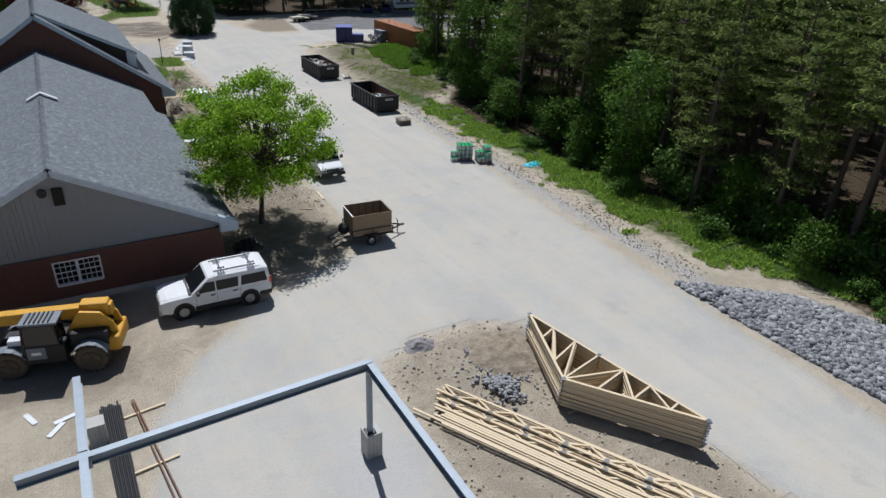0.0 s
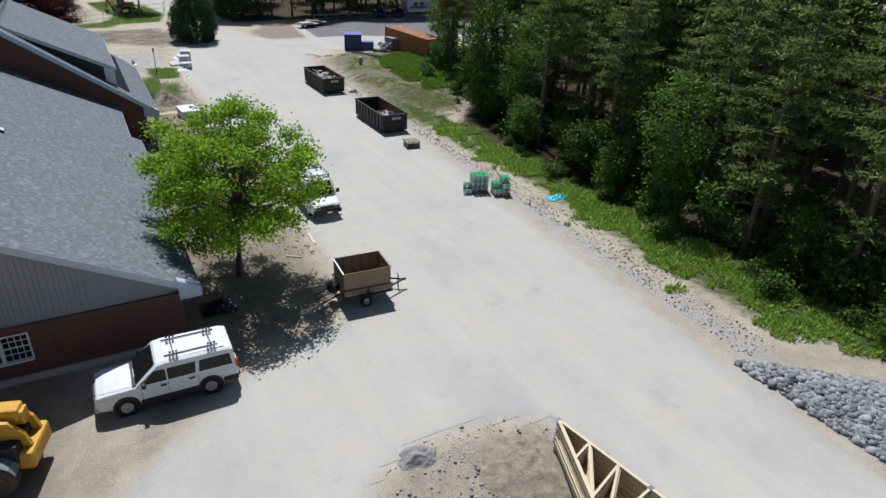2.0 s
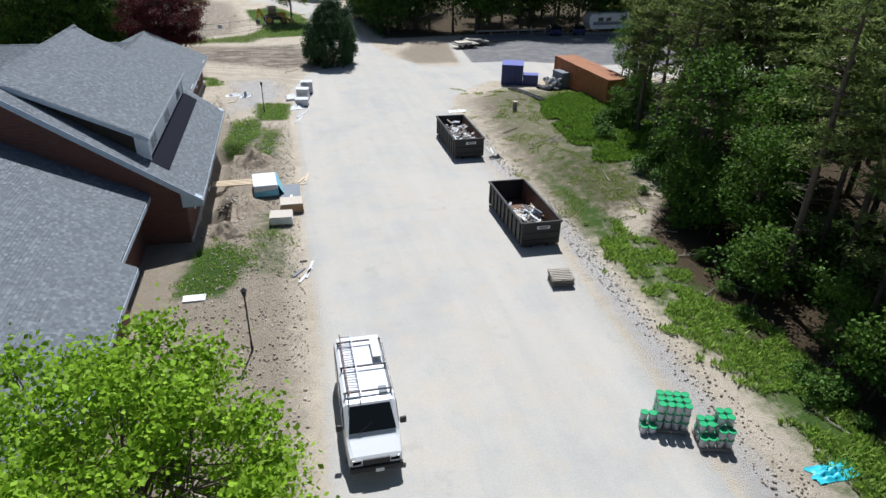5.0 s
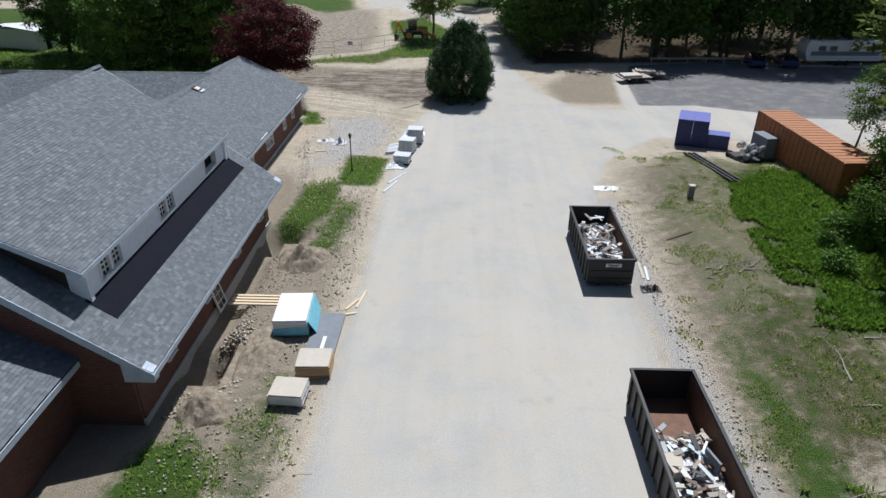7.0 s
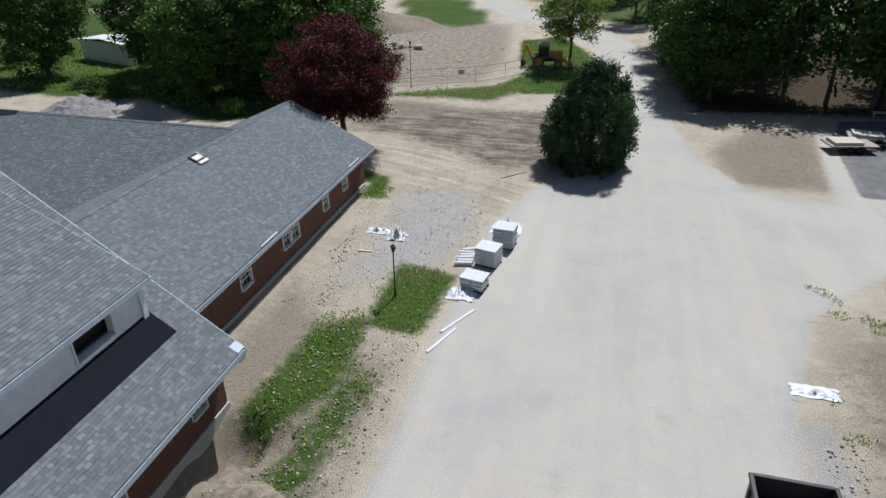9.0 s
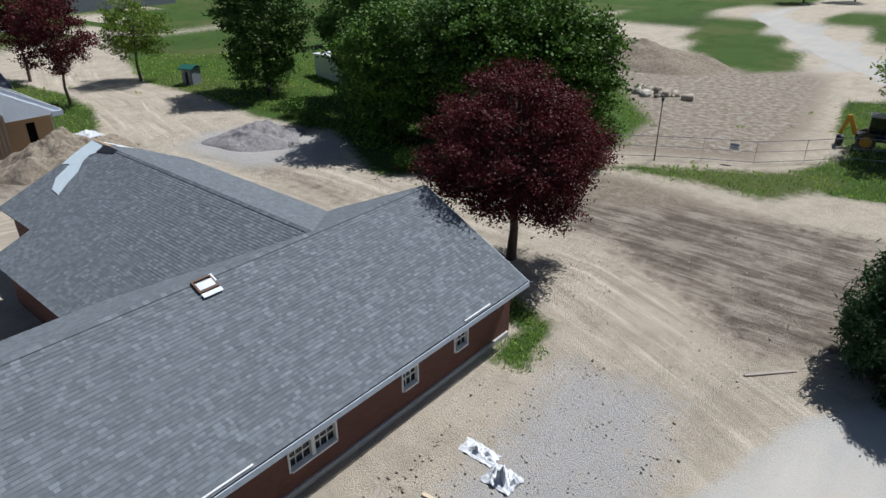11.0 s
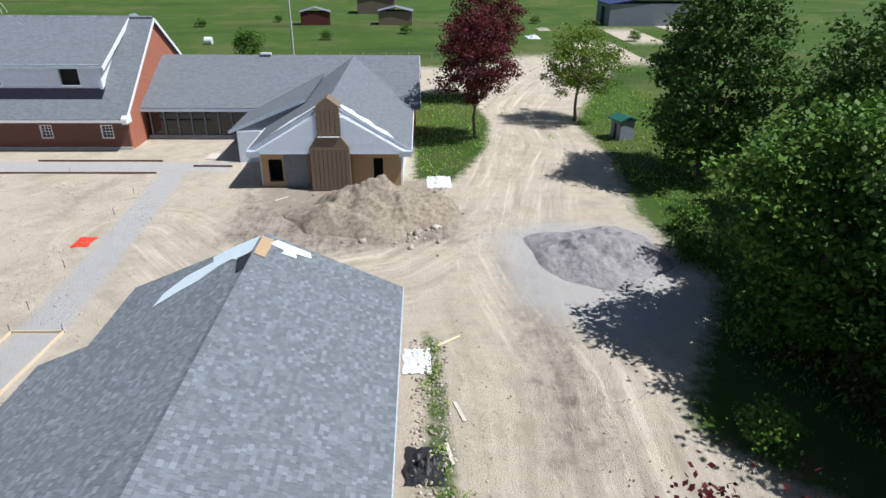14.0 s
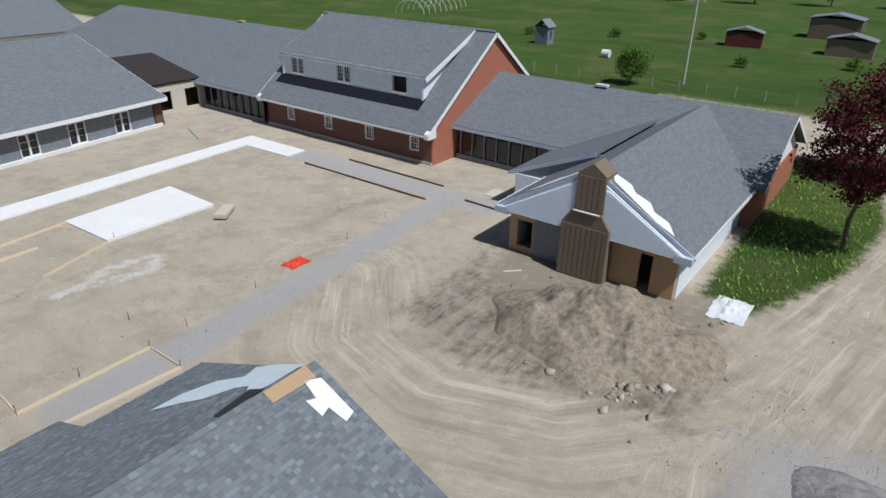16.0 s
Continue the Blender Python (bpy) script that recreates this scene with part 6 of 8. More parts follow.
def build_trailer():
    t = thing("box_trailer", "utility trailer with tall plywood sides", "trailer", pose(13.75, 32.7, 0, 0, 0, -4))
    part("deck", B().box((0, 0, 0.62), (2.5, 1.9, 0.06)), "plyold", t, "worn plywood deck")
    fr = B()
    for y in (-0.95, 0.95):
        fr.beam((-1.3, y, 0.58), (1.3, y, 0.58), 0.07, 0.1)
        fr.beam((-1.3, y, 1.0), (1.3, y, 1.0), 0.04, 0.05)
        for x in (-1.25, 0, 1.25):
            fr.box((x, y, 0.8), (0.05, 0.05, 0.45))
    part("frame", fr, "black", t, "black steel frame")
    for y in (-0.9, 0.9):
        pn = part("side_panel", B().box((0, y, 1.3), (2.4, 0.03, 1.25)), "plypanel", t, "plywood side panel")
        for i in range(6):
            part("batten", B().box((-1.15 + i * 0.46, y - math.copysign(0.035, y), 1.28), (0.08, 0.035, 1.2)), "plyold", pn)
    for x in (-1.2, 1.2):
        pn = part("end_panel", B().box((x, 0, 1.28), (0.03, 1.76, 1.2)), "plypanel", t, "plywood end panel")
        part("cap", B().box((x, 0, 1.9), (0.07, 1.76, 0.04)), "white" if x < 0 else "plyold", pn)
    part("load", B().loft([[(0.9 * f * math.cos(a) * (1 + 0.2 * math.sin(3 * a)), 0.6 * f * math.sin(a), 0.66 + h) for a in np.linspace(0, 6.283, 13)[:-1]] for f, h in ((1.1, 0), (0.9, 0.25), (0.5, 0.36), (0.15, 0.4))]), "soil", t, "heap of dark dirt")
    for y in (-0.5, 0.5):
        part("tongue", B().beam((1.25, y, 0.52), (2.15, 0.05 * math.copysign(1, y), 0.5), 0.06, 0.08), "black", t)
    part("coupler", B().box((2.25, 0, 0.5), (0.3, 0.12, 0.12), None, 0.03), "darksteel", t)
    part("jack", B().tube((1.95, 0, 0.05), (1.95, 0, 0.85), 0.035), "darksteel", t)
    part("jack_handle", B().tube((1.95, 0, 0.85), (1.95, 0.25, 0.85), 0.02), "darksteel", t)
    for sgn in (-1, 1):
        wheel(t, -0.15, sgn * 1.06, 0.3, 0.18, sgn, "chrome")
        part("fender", B().box((-0.15, sgn * 1.08, 0.68), (0.9, 0.24, 0.03)), "black", t)
    for i in range(4):
        part("ramp_bar", B().beam((-1.3, -0.8 + i * 0.5, 0.5), (-2.3, -0.8 + i * 0.5, 0.12), 0.04, 0.05), "black", t)
    part("ramp_end", B().beam((-2.3, -0.85, 0.1), (-2.3, 0.75, 0.1), 0.04, 0.05), "black", t)
    part("bag", B().loft([[(-1.5 + 0.28 * f * math.cos(a), 0.1 + 0.4 * f * math.sin(a), 0.55 + h) for a in np.linspace(0, 6.283, 11)[:-1]] for f, h in ((0.8, 0), (1.1, 0.2), (0.9, 0.45), (0.3, 0.6))]), "black", t, "black sack on the rear")
    return t


build_suv()
build_van()
build_telehandler()
build_trailer()


# ---- heaps, stones, sheets ----
def rock_field(name, cx, cy, zf, n, lo, hi, mat, label, spread, seed=1, kind="stuff"):
    """Loose stones, eight-cornered and uneven, as one heap."""
    r = np.random.default_rng(seed)
    base = np.array([(i, j, k) for k in (-1, 1) for j in (-1, 1) for i in (-1, 1)], float)
    fs = np.array([(0, 2, 3, 1), (4, 5, 7, 6), (0, 1, 5, 4), (2, 6, 7, 3), (0, 4, 6, 2), (1, 3, 7, 5)])
    xy = spread(r, n)
    n = len(xy)
    s = r.uniform(lo, hi, (n, 1, 1)) * r.uniform(0.55, 1.2, (n, 1, 3)) * 0.5
    v = base[None] * (1 + r.uniform(-0.35, 0.35, (n, 8, 3))) * s
    a = r.uniform(0, 6.28, n)
    b_ = r.uniform(-0.6, 0.6, n)
    ca, sa, cb, sb = np.cos(a)[:, None], np.sin(a)[:, None], np.cos(b_)[:, None], np.sin(b_)[:, None]
    x, y, z = v[..., 0], v[..., 1], v[..., 2]
    y, z = y * cb - z * sb, y * sb + z * cb
    x, y = x * ca - y * sa, x * sa + y * ca
    z = z + zf(xy[:, 0], xy[:, 1])[:, None]
    P = np.stack([x + xy[:, :1] + cx, y + xy[:, 1:2] + cy, z], -1).reshape(-1, 3)
    F = (fs[None] + 8 * np.arange(n)[:, None, None]).reshape(-1, 4)
    me = bpy.data.meshes.new(name)
    me.vertices.add(len(P))
    me.vertices.foreach_set("co", P.astype(np.float32).ravel())
    me.loops.add(4 * len(F))
    me.loops.foreach_set("vertex_index", F.astype(np.int32).ravel())
    me.polygons.add(len(F))
    me.polygons.foreach_set("loop_start", np.arange(0, 4 * len(F), 4, dtype=np.int32))
    me.materials.append(M[mat])
    me.update(calc_edges=True)
    return solid(name, me, None, label, "stones", kind=kind)


def in_poly(poly):
    def f(r, n):
        p = np.array(poly)
        q = np.stack([r.uniform(p[:, 0].min(), p[:, 0].max(), n * 2), r.uniform(p[:, 1].min(), p[:, 1].max(), n * 2)], 1)
        return q[inside(q[:, 0], q[:, 1], poly)][:n]
    return f


def blob(rx, ry):
    return lambda r, n: r.normal(size=(n, 2)) * np.array([rx, ry]) * 0.5


flat = lambda x, y: ground_z(x, y) + 0.015
STRIP = [(26.6, 20.2), (28.6, 18.6), (31.4, 16), (33, 12), (34, 2), (27.6, 2), (26.9, 9), (26.7, 13)]
heap_z = lambda x, y: ground_z(x, y) + 0.02 + 0.28 * np.clip(line_dist(x, y, STRIP), 0, 1.2)
rock_field("crushed_stone_bed", 0, 0, heap_z, 9000, 0.12, 0.30, "stones", "long bed of blue-grey crushed stone beside the road", in_poly(STRIP), 3)
rock_field("stone_heap", 12.9, 17.1, lambda x, y: 0.05 + 0.25 * np.exp(-(x * x + y * y) / 0.6), 200, 0.07, 0.17, "rock", "small heap of pale grey stones in the dirt", blob(0.65, 1.0), 4)
rock_field("stone_scatter", 14.2, 18.6, flat, 320, 0.03, 0.13, "stones", "scattered stones in dark loam", blob(2.4, 2.2), 5)
rock_field("pebbles", 0, 0, flat, 3600, 0.02, 0.10, "pebble", "pebbles scattered on the yard", in_poly([(5.4, 40), (13.2, 38), (13.4, 60), (13.2, 86), (8, 88), (5.2, 100), (8.4, 80), (8.6, 62), (6.4, 54)]), 6)
rock_field("pebbles", 0, 0, flat, 1800, 0.02, 0.10, "pebble", "rubble and pebbles along the road's edge", in_poly([(27.4, 20), (29.4, 20), (30.4, 30), (30.2, 45), (30.4, 60), (30.2, 84), (28.9, 84), (29.0, 60), (28.5, 40)]), 7)
rock_field("pebbles", 0, 0, flat, 2000, 0.02, 0.09, "pebble", "pebbles on the bare island of earth", in_poly(ISLAND), 8)
rock_field("pebbles", 0, 0, flat, 500, 0.02, 0.08, "pebble", "gravel between drive and brick wing", in_poly([(5.5, 86), (12, 90), (14, 98), (11, 104), (6, 103)]), 9)
rock_field("rubble", 0, 0, flat, 700, 0.04, 0.15, "pebble", "broken rubble beside the excavation", in_poly([(7.6, 62.6), (9.6, 62.6), (10.2, 66), (9.2, 69.5), (8.2, 69)]), 10)
rock_field("rubble", 0, 0, flat, 700, 0.03, 0.13, "pebble", "rubble beside the cross wing", in_poly([(-21, 102.6), (-6, 102.8), (-6, 104.4), (-21, 104.2)]), 12)
rock_field("rubble", -34.2, 102.6, flat, 70, 0.10, 0.45, "pebble", "broken rocks at the foot of the dirt pile", blob(2.8, 2.0), 13)
rock_field("rubble", -10, 151, flat, 60, 0.3, 1.1, "pebble", "grey boulders on the far lot", blob(2.8, 2.0), 14)


def heap(name, cx, cy, rx, ry, h, mat, label, seed, rough=0.35, turn=0.0, n=44, freq=2.2):
    """An uneven pile of soil."""
    r_, vs, fs = seed * 7.3, [], []
    for j in range(n):
        for i in range(n):
            u, v = 2 * i / (n - 1) - 1, 2 * j / (n - 1) - 1
            d = math.hypot(u, v)
            lump = noise.fractal(Vector((u * freq + r_, v * freq, 0)), 0.8, 2.0, 6)
            e = max(0.0, 1 - d * (1.18 + 0.34 * noise.noise(Vector((u * 2, v * 2, r_)))))
            z = h * (e ** 0.8) * (1 + rough * lump) if e > 0 else -0.05
            x, y = u * rx, v * ry
            c, s = math.cos(turn), math.sin(turn)
            vs.append((cx + x * c - y * s, cy + x * s + y * c, z - 0.02 + float(ground_z(cx, cy))))
    fs = [(j * n + i, j * n + i + 1, (j + 1) * n + i + 1, (j + 1) * n + i) for j in range(n - 1) for i in range(n - 1)]
    return solid(name, link_mesh(name, vs, fs, mat, True), None, label, "pile")


heap("dirt_mound", -36.2, 99.8, 5.2, 6.2, 2.25, "soil", "tall brown dirt pile before the unfinished wing", 1, 0.42, 0.2, 96, 2.5)
heap("sand_mound", -29.8, 113.4, 4.9, 5.4, 1.15, "greysand", "low grey sand pile on the drive", 2, 0.6, 0.0, 80, 2.6)
heap("dirt_mound", 10.4, 75.4, 1.7, 2.0, 0.85, "soil", "brown excavated soil beside the brick house", 3, 0.6)
heap("dirt_mound", 10.2, 66.8, 1.1, 2.4, 0.4, "soil", "brown excavated soil beside the brick house", 4, 0.6)
heap("dirt_mound", 14.4, 19.2, 2.0, 2.2, 0.45, "soil", "dark loam mound beside the trusses", 5, 0.5)
heap("dirt_mound", 9.0, 63.2, 1.3, 1.4, 0.7, "soil", "stony soil heap beside the brick house", 6, 0.5)
heap("dirt_mound", 11.3, 21.4, 1.0, 0.7, 0.3, "greysand", "lump of dark earth at the road's edge", 7, 0.5)
heap("dirt_mound", -20, 168, 13, 9, 3.0, "soil", "broad earth mound on the far lot", 8, 0.4)


def crumpled(name, cx, cy, rx, ry, h, mat, label, seed, category="tarp", z=0.0, turn=0.0):
    """A crumpled sheet."""
    n, vs, fs = 18, [], []
    for j in range(n):
        for i in range(n):
            u, v = 2 * i / (n - 1) - 1, 2 * j / (n - 1) - 1
            k = 1 + 0.25 * noise.noise(Vector((u * 2 + seed, v * 2, 1)))
            zz = abs(noise.noise(Vector((u * 3.1 + seed, v * 3.1, 0)))) * h * max(0.15, 1 - 0.8 * math.hypot(u, v)) * 2.2 + 0.015
            c, s = math.cos(turn), math.sin(turn)
            vs.append((u * rx * k * c - v * ry * k * s, u * rx * k * s + v * ry * k * c, zz))
    fs = [(j * n + i, j * n + i + 1, (j + 1) * n + i + 1, (j + 1) * n + i) for j in range(n - 1) for i in range(n - 1)]
    return solid(name, link_mesh(name, vs, fs, mat, True), None, label, category, Matrix.Translation((cx, cy, z + float(ground_z(cx, cy)))))


crumpled("blue_tarp", 31.3, 39.1, 0.9, 0.4, 0.3, "cyan", "crumpled cyan tarp lying in the grass", 1)
crumpled("white_tarp", -42.2, 104.4, 1.3, 0.9, 0.4, "wrap", "crumpled white sheet on the drive's edge", 2)
crumpled("white_bag", 8.9, 95.4, 0.55, 0.45, 0.7, "wrap", "crumpled pale plastic bag on the gravel", 3, "bag")
crumpled("white_bag", 7.6, 95.9, 0.7, 0.35, 0.3, "wrap", "torn pale plastic scraps on the gravel", 4, "bag")
crumpled("red_net", -31.8, 82.9, 0.7, 0.5, 0.25, "red", "heap of red plastic netting on the sand", 5, "netting")
crumpled("black_tarp", -13.2, 103.2, 0.9, 0.7, 0.4, "black", "black plastic sheet beside the cross wing", 6)
crumpled("white_sheet", -19.4, 102.9, 0.9, 0.6, 0.2, "wrap", "white sheets beside the cross wing", 7)
crumpled("black_bag", 29.1, 72.9, 0.5, 0.35, 0.35, "black", "black bag beside the dumpster", 8, "bag")
crumpled("pale_sheet", 29.4, 86.5, 0.9, 0.4, 0.2, "wrap", "pale plastic sheet at the road's edge", 9, "sheet")
crumpled("black_tarp", 6.9, 34.6, 0.8, 0.7, 0.5, "black", "crumpled black sheet beside the young tree", 10)

rock_field("dirt_clods", 0, 0, flat, 1500, 0.02, 0.075, "pebble", "clods and stones on the sandy court", in_poly([(-46, 56), (-14, 62), (-14, 88), (-30, 95), (-46, 88)]), 15)
rock_field("dirt_clods", 0, 0, flat, 1300, 0.02, 0.075, "pebble", "clods and stones along the sandy drive", in_poly([(-40, 105), (-10, 104), (0, 105), (14, 104), (14, 120), (-4, 118), (-30, 119)]), 16)
rock_field("dirt_clods", -36.2, 99.8, lambda x, y: np.clip(1.5 - np.hypot(x / 4.6, y / 5.4) * 1.7, 0.02, 3), 260, 0.05, 0.2, "soil", "clods on the dirt pile", blob(3.8, 4.6), 17)


# ---- site goods by the road ----
def scraps(parent, r, x0, x1, y0, y1, z, n, mats):
    for i in range(n):
        p = Vector((r.uniform(x0, x1), r.uniform(y0, y1), z + r.uniform(0, 0.35)))
        a, e = r.uniform(0, 6.28), r.uniform(-0.35, 0.5)
        d = Vector((math.cos(a) * math.cos(e), math.sin(a) * math.cos(e), math.sin(e))) * r.uniform(0.25, 0.75)
        q = p + d
        q.x, q.y = min(max(q.x, x0), x1), min(max(q.y, y0), y1)
        part("scrap", B().beam(p, q, r.uniform(0.05, 0.22), r.uniform(0.02, 0.05)), mats[r.integers(len(mats))], parent)


def build_dumpster(cx, cy, fill, seed, label):
    t = thing("dumpster", label, "dumpster", pose(cx, cy, 0), "dumpsters")
    w, l, h = 2.4, 6.6, 1.62
    part("floor_pan", B().box((0, 0, 0.2), (w - 0.1, l - 0.1, 0.08)), "rust", t)
    for s in (-1, 1):
        sd = part("side_wall", B().box((s * (w / 2 - 0.04), 0, h / 2 + 0.1), (0.05, l, h - 0.2)), "black", t, "black steel side")
        for i in range(9):
            part("rib", B().box((s * (w / 2 + 0.02), -l / 2 + 0.35 + i * (l - 0.7) / 8, h / 2 + 0.05), (0.09, 0.1, h - 0.3), None, 0.015), "black", sd)
        part("lining", B().box((s * (w / 2 - 0.075), 0, h / 2 + 0.1), (0.015, l - 0.15, h - 0.3)), "rust", sd, "rusty inner side")
        part("top_rail", B().box((s * (w / 2), 0, h), (0.14, l + 0.1, 0.12), None, 0.02), "black", t)
        part("skid", B().box((s * 0.5, 0, 0.09), (0.12, l - 0.2, 0.18)), "darksteel", t)
        for y in (-l / 2 + 0.4, l / 2 - 0.4):
            part("roller", B().tube((s * 0.85, y, 0.1), (s * 1.05, y, 0.1), 0.1, None, 10), "darksteel", t)
    for y in (-l / 2, l / 2):
        e = part("end_wall", B().box((0, y, h / 2 + 0.1), (w - 0.1, 0.06, h - 0.2)), "black", t, "black steel end")
        part("top_rail", B().box((0, y, h), (w - 0.1, 0.14, 0.12), None, 0.02), "black", t)
        for z in (0.5, 0.95):
            part("rib", B().box((0, y + math.copysign(0.05, y), z), (w - 0.2, 0.06, 0.12), None, 0.015), "black", e)
        part("sign_plate", B().box((0.1, y + math.copysign(0.05, y), 1.32), (0.8, 0.02, 0.2)), "wrap", e, "white plate with unreadable lettering")
        part("lettering", B().box((0.1, y + math.copysign(0.065, y), 1.35), (0.6, 0.01, 0.05)).box((0.1, y + math.copysign(0.065, y), 1.27), (0.45, 0.01, 0.03)), "black", e)
    r = np.random.default_rng(seed)
    ld = thing("rubbish_load", "mixed wood, plaster and foil scraps in the dumpster", "rubbish", pose(cx, cy, 0))
    lo, hi = (-l / 2 + 0.4, l / 2 - 0.5) if fill > 0.6 else (-l / 2 + 0.4, 0.9)
    n, vs = 26, []
    for j in range(n):
        for i in range(n):
            u, v = i / (n - 1), j / (n - 1)
            z = 0.28 + fill * (0.75 + 0.45 * noise.fractal(Vector((u * 5 + seed, v * 9, 0)), 1.0, 2.0, 4)) * math.sin(math.pi * (0.12 + 0.76 * u)) ** 0.4 * math.sin(math.pi * (0.06 + 0.88 * v)) ** 0.4
            vs.append((-w / 2 + 0.1 + u * (w - 0.2), lo + v * (hi - lo), max(0.25, z)))
    fs = [(j * n + i, j * n + i + 1, (j + 1) * n + i + 1, (j + 1) * n + i) for j in range(n - 1) for i in range(n - 1)]
    part("heap", link_mesh("heap", vs, fs, "greysand", False), None, ld)
    scraps(ld, r, -1.0, 1.0, lo + 0.1, hi - 0.1, 0.25 + fill * 0.75, 95, ("wrap", "wrap", "tan", "lumberold", "lumberold", "rust", "white", "black", "membrane", "plyold"))
    if fill < 0.6:
        part("carton", B().box((-0.7, -0.7, 0.75), (0.6, 0.9, 0.5), Matrix.Rotation(0.2, 4, "Z"), 0.01), "tan", ld, "tan carton")
        part("dark_panel", B().box((0.5, -0.9, 0.9), (0.1, 0.8, 0.6), Matrix.Rotation(0.3, 4, "Z"), 0.01), "greysheet", ld)
    return t


build_dumpster(27.1, 60.9, 0.55, 1, "black roll-off dumpster half filled with scraps")
build_dumpster(26.95, 76.4, 1.0, 2, "black roll-off dumpster heaped with building rubbish")


def pallet(cx, cy, z, turn, label, mat="lumberold", group=""):
    t = thing("pallet", label, "pallet", pose(cx, cy, z, 0, 0, turn), group)
    for i in range(7):
        part("top_board", B().box((0, -0.52 + i * 0.173, 0.128), (1.2, 0.11, 0.02)), mat, t)
    for x in (-0.54, 0, 0.54):
        part("stringer", B().box((x, 0, 0.07), (0.05, 1.05, 0.1)), mat, t)
    for y in (-0.5, 0, 0.5):
        part("bottom_board", B().box((0, y, 0.01), (1.2, 0.11, 0.02)), mat, t)
    return t


p0 = pallet(26.75, 53.55, 0, -8, "weathered wooden pallet in a stack", group="pallet stack")
for i in range(1, 4):
    copy_thing(p0, pose(26.75 + rng.uniform(-0.04, 0.04), 53.55 + rng.uniform(-0.04, 0.04), 0.14 * i, 0, 0, -8 + rng.uniform(-4, 4)))


def build_bucket(m):
    t = thing("bucket", "grey plastic bucket with green lid", "bucket", m, "stacked buckets")
    part("body", B().loft([[(r * math.cos(a), r * math.sin(a), z) for a in np.linspace(0, 2 * math.pi, 15)[:-1]] for r, z in ((0.125, 0), (0.15, 0.33), (0.152, 0.35))]), "bucket", t, "", True)
    part("lid", B().loft([[(r * math.cos(a), r * math.sin(a), z) for a in np.linspace(0, 2 * math.pi, 15)[:-1]] for r, z in ((0.158, 0.34), (0.158, 0.375), (0.14, 0.382), (0.13, 0.374))]), "green", t)
    return t


pallet(26.75, 42.55, 0, -20, "wooden pallet under stacked buckets")
pallet(27.85, 41.35, 0, -15, "wooden pallet under stacked buckets")
b0 = None
for (cx, cy, base, turn, cols, rows, high) in ((26.75, 42.55, 0.14, -20, 4, 3, lambda i, j: 3), (27.85, 41.35, 0.14, -15, 4, 3, lambda i, j: (3 if i > 1 else 2) if j else (2 if i > 1 else 1)), (25.75, 42.45, 0, -20, 2, 2, lambda i, j: 2 if j else 1)):
    for i in range(cols):
        for j in range(rows):
            for kk in range(high(i, j)):
                m = pose(cx, cy, 0, 0, 0, turn) @ pose((i - (cols - 1) / 2) * 0.315, (j - (rows - 1) / 2) * 0.33, base + kk * 0.382, 0, 0, rng.uniform(0, 360))
                if b0 is None:
                    b0 = build_bucket(m)
                else:
                    copy_thing(b0, m)
# steel frame
fr = thing("steel_structure", "blue-grey primed steel beam frame on a concrete pier", "steel frame")


def i_beam(p0, p1, name="beam", w=0.22, h=0.3):
    p0, p1 = Vector(p0), Vector(p1)
    side = Vector((-(p1 - p0).y, (p1 - p0).x, 0)).normalized()
    outline = ((-w / 2, 0.015), (w / 2, 0.015), (w / 2, -0.015), (0.015, -0.015), (0.015, 0.015 - h), (w / 2, 0.015 - h), (w / 2, -0.015 - h), (-w / 2, -0.015 - h), (-w / 2, 0.015 - h), (-0.015, 0.015 - h), (-0.015, -0.015), (-w / 2, -0.015))
    bb = B().prism([p0 + side * a + Vector((0, 0, z)) for a, z in outline], p1 - p0)
    return part(name, bb, "steel", fr, "blue-grey primed steel beam")


i_beam((6.62, 16.3, 4.2), (-3.6, 15.9, 4.2))
i_beam((6.5, 16.15, 4.2), (6.5, 1.0, 4.2))
i_beam((-1.95, 19.7, 4.215), (-2.0, 16.15, 4.215))
i_beam((-2.0, 15.85, 4.215), (-2.2, 1.0, 4.215))
part("column", B().box((6.52, 16.3, 2.5), (0.17, 0.17, 2.75)), "steel", fr)
part("column", B().box((-2.15, 4.0, 2.0), (0.17, 0.17, 4.0)), "steel", fr)
part("base_plate", B().box((6.52, 16.3, 1.125), (0.36, 0.36, 0.03)), "darksteel", fr)
for i in (-1, 1):
    for j in (-1, 1):
        part("anchor_bolt", B().tube((6.52 + i * 0.14, 16.3 + j * 0.14, 1.1), (6.52 + i * 0.14, 16.3 + j * 0.14, 1.22), 0.015), "darksteel", fr)
part("cross_plate", B().box((-1.98, 16.0, 4.0), (0.3, 0.3, 0.4)), "steel", fr)
for x, y, h in ((6.6, 16.35, 1.1), (-1.9, 21.4, 1.0)):
    pb = B().box((x, y, h / 2), (0.6, 0.6, h), None, 0.02)
    pr = solid("concrete_pier", pb, "concrete", "square pale concrete pier", "pier", group="piers")
    for i in range(4):
        part("form_joint", B().box((x - 0.22 + i * 0.15, y - 0.302, h / 2), (0.012, 0.006, h - 0.05)), "greysand", pr)
for i in range(11):
    y0 = 23.3 + rng.uniform(-0.2, 0.15)
    solid("steel_pipe", B().tube((-1.75 + i * 0.07, y0, 0.06 + 0.09 * (i % 2)), (-1.55 + i * 0.055, 16.2, 0.06 + 0.09 * (i % 2)), 0.035, None, 8), "darksteel", "dark steel pipe in a bundle on the sand", "pipe", group="pipe bundle")
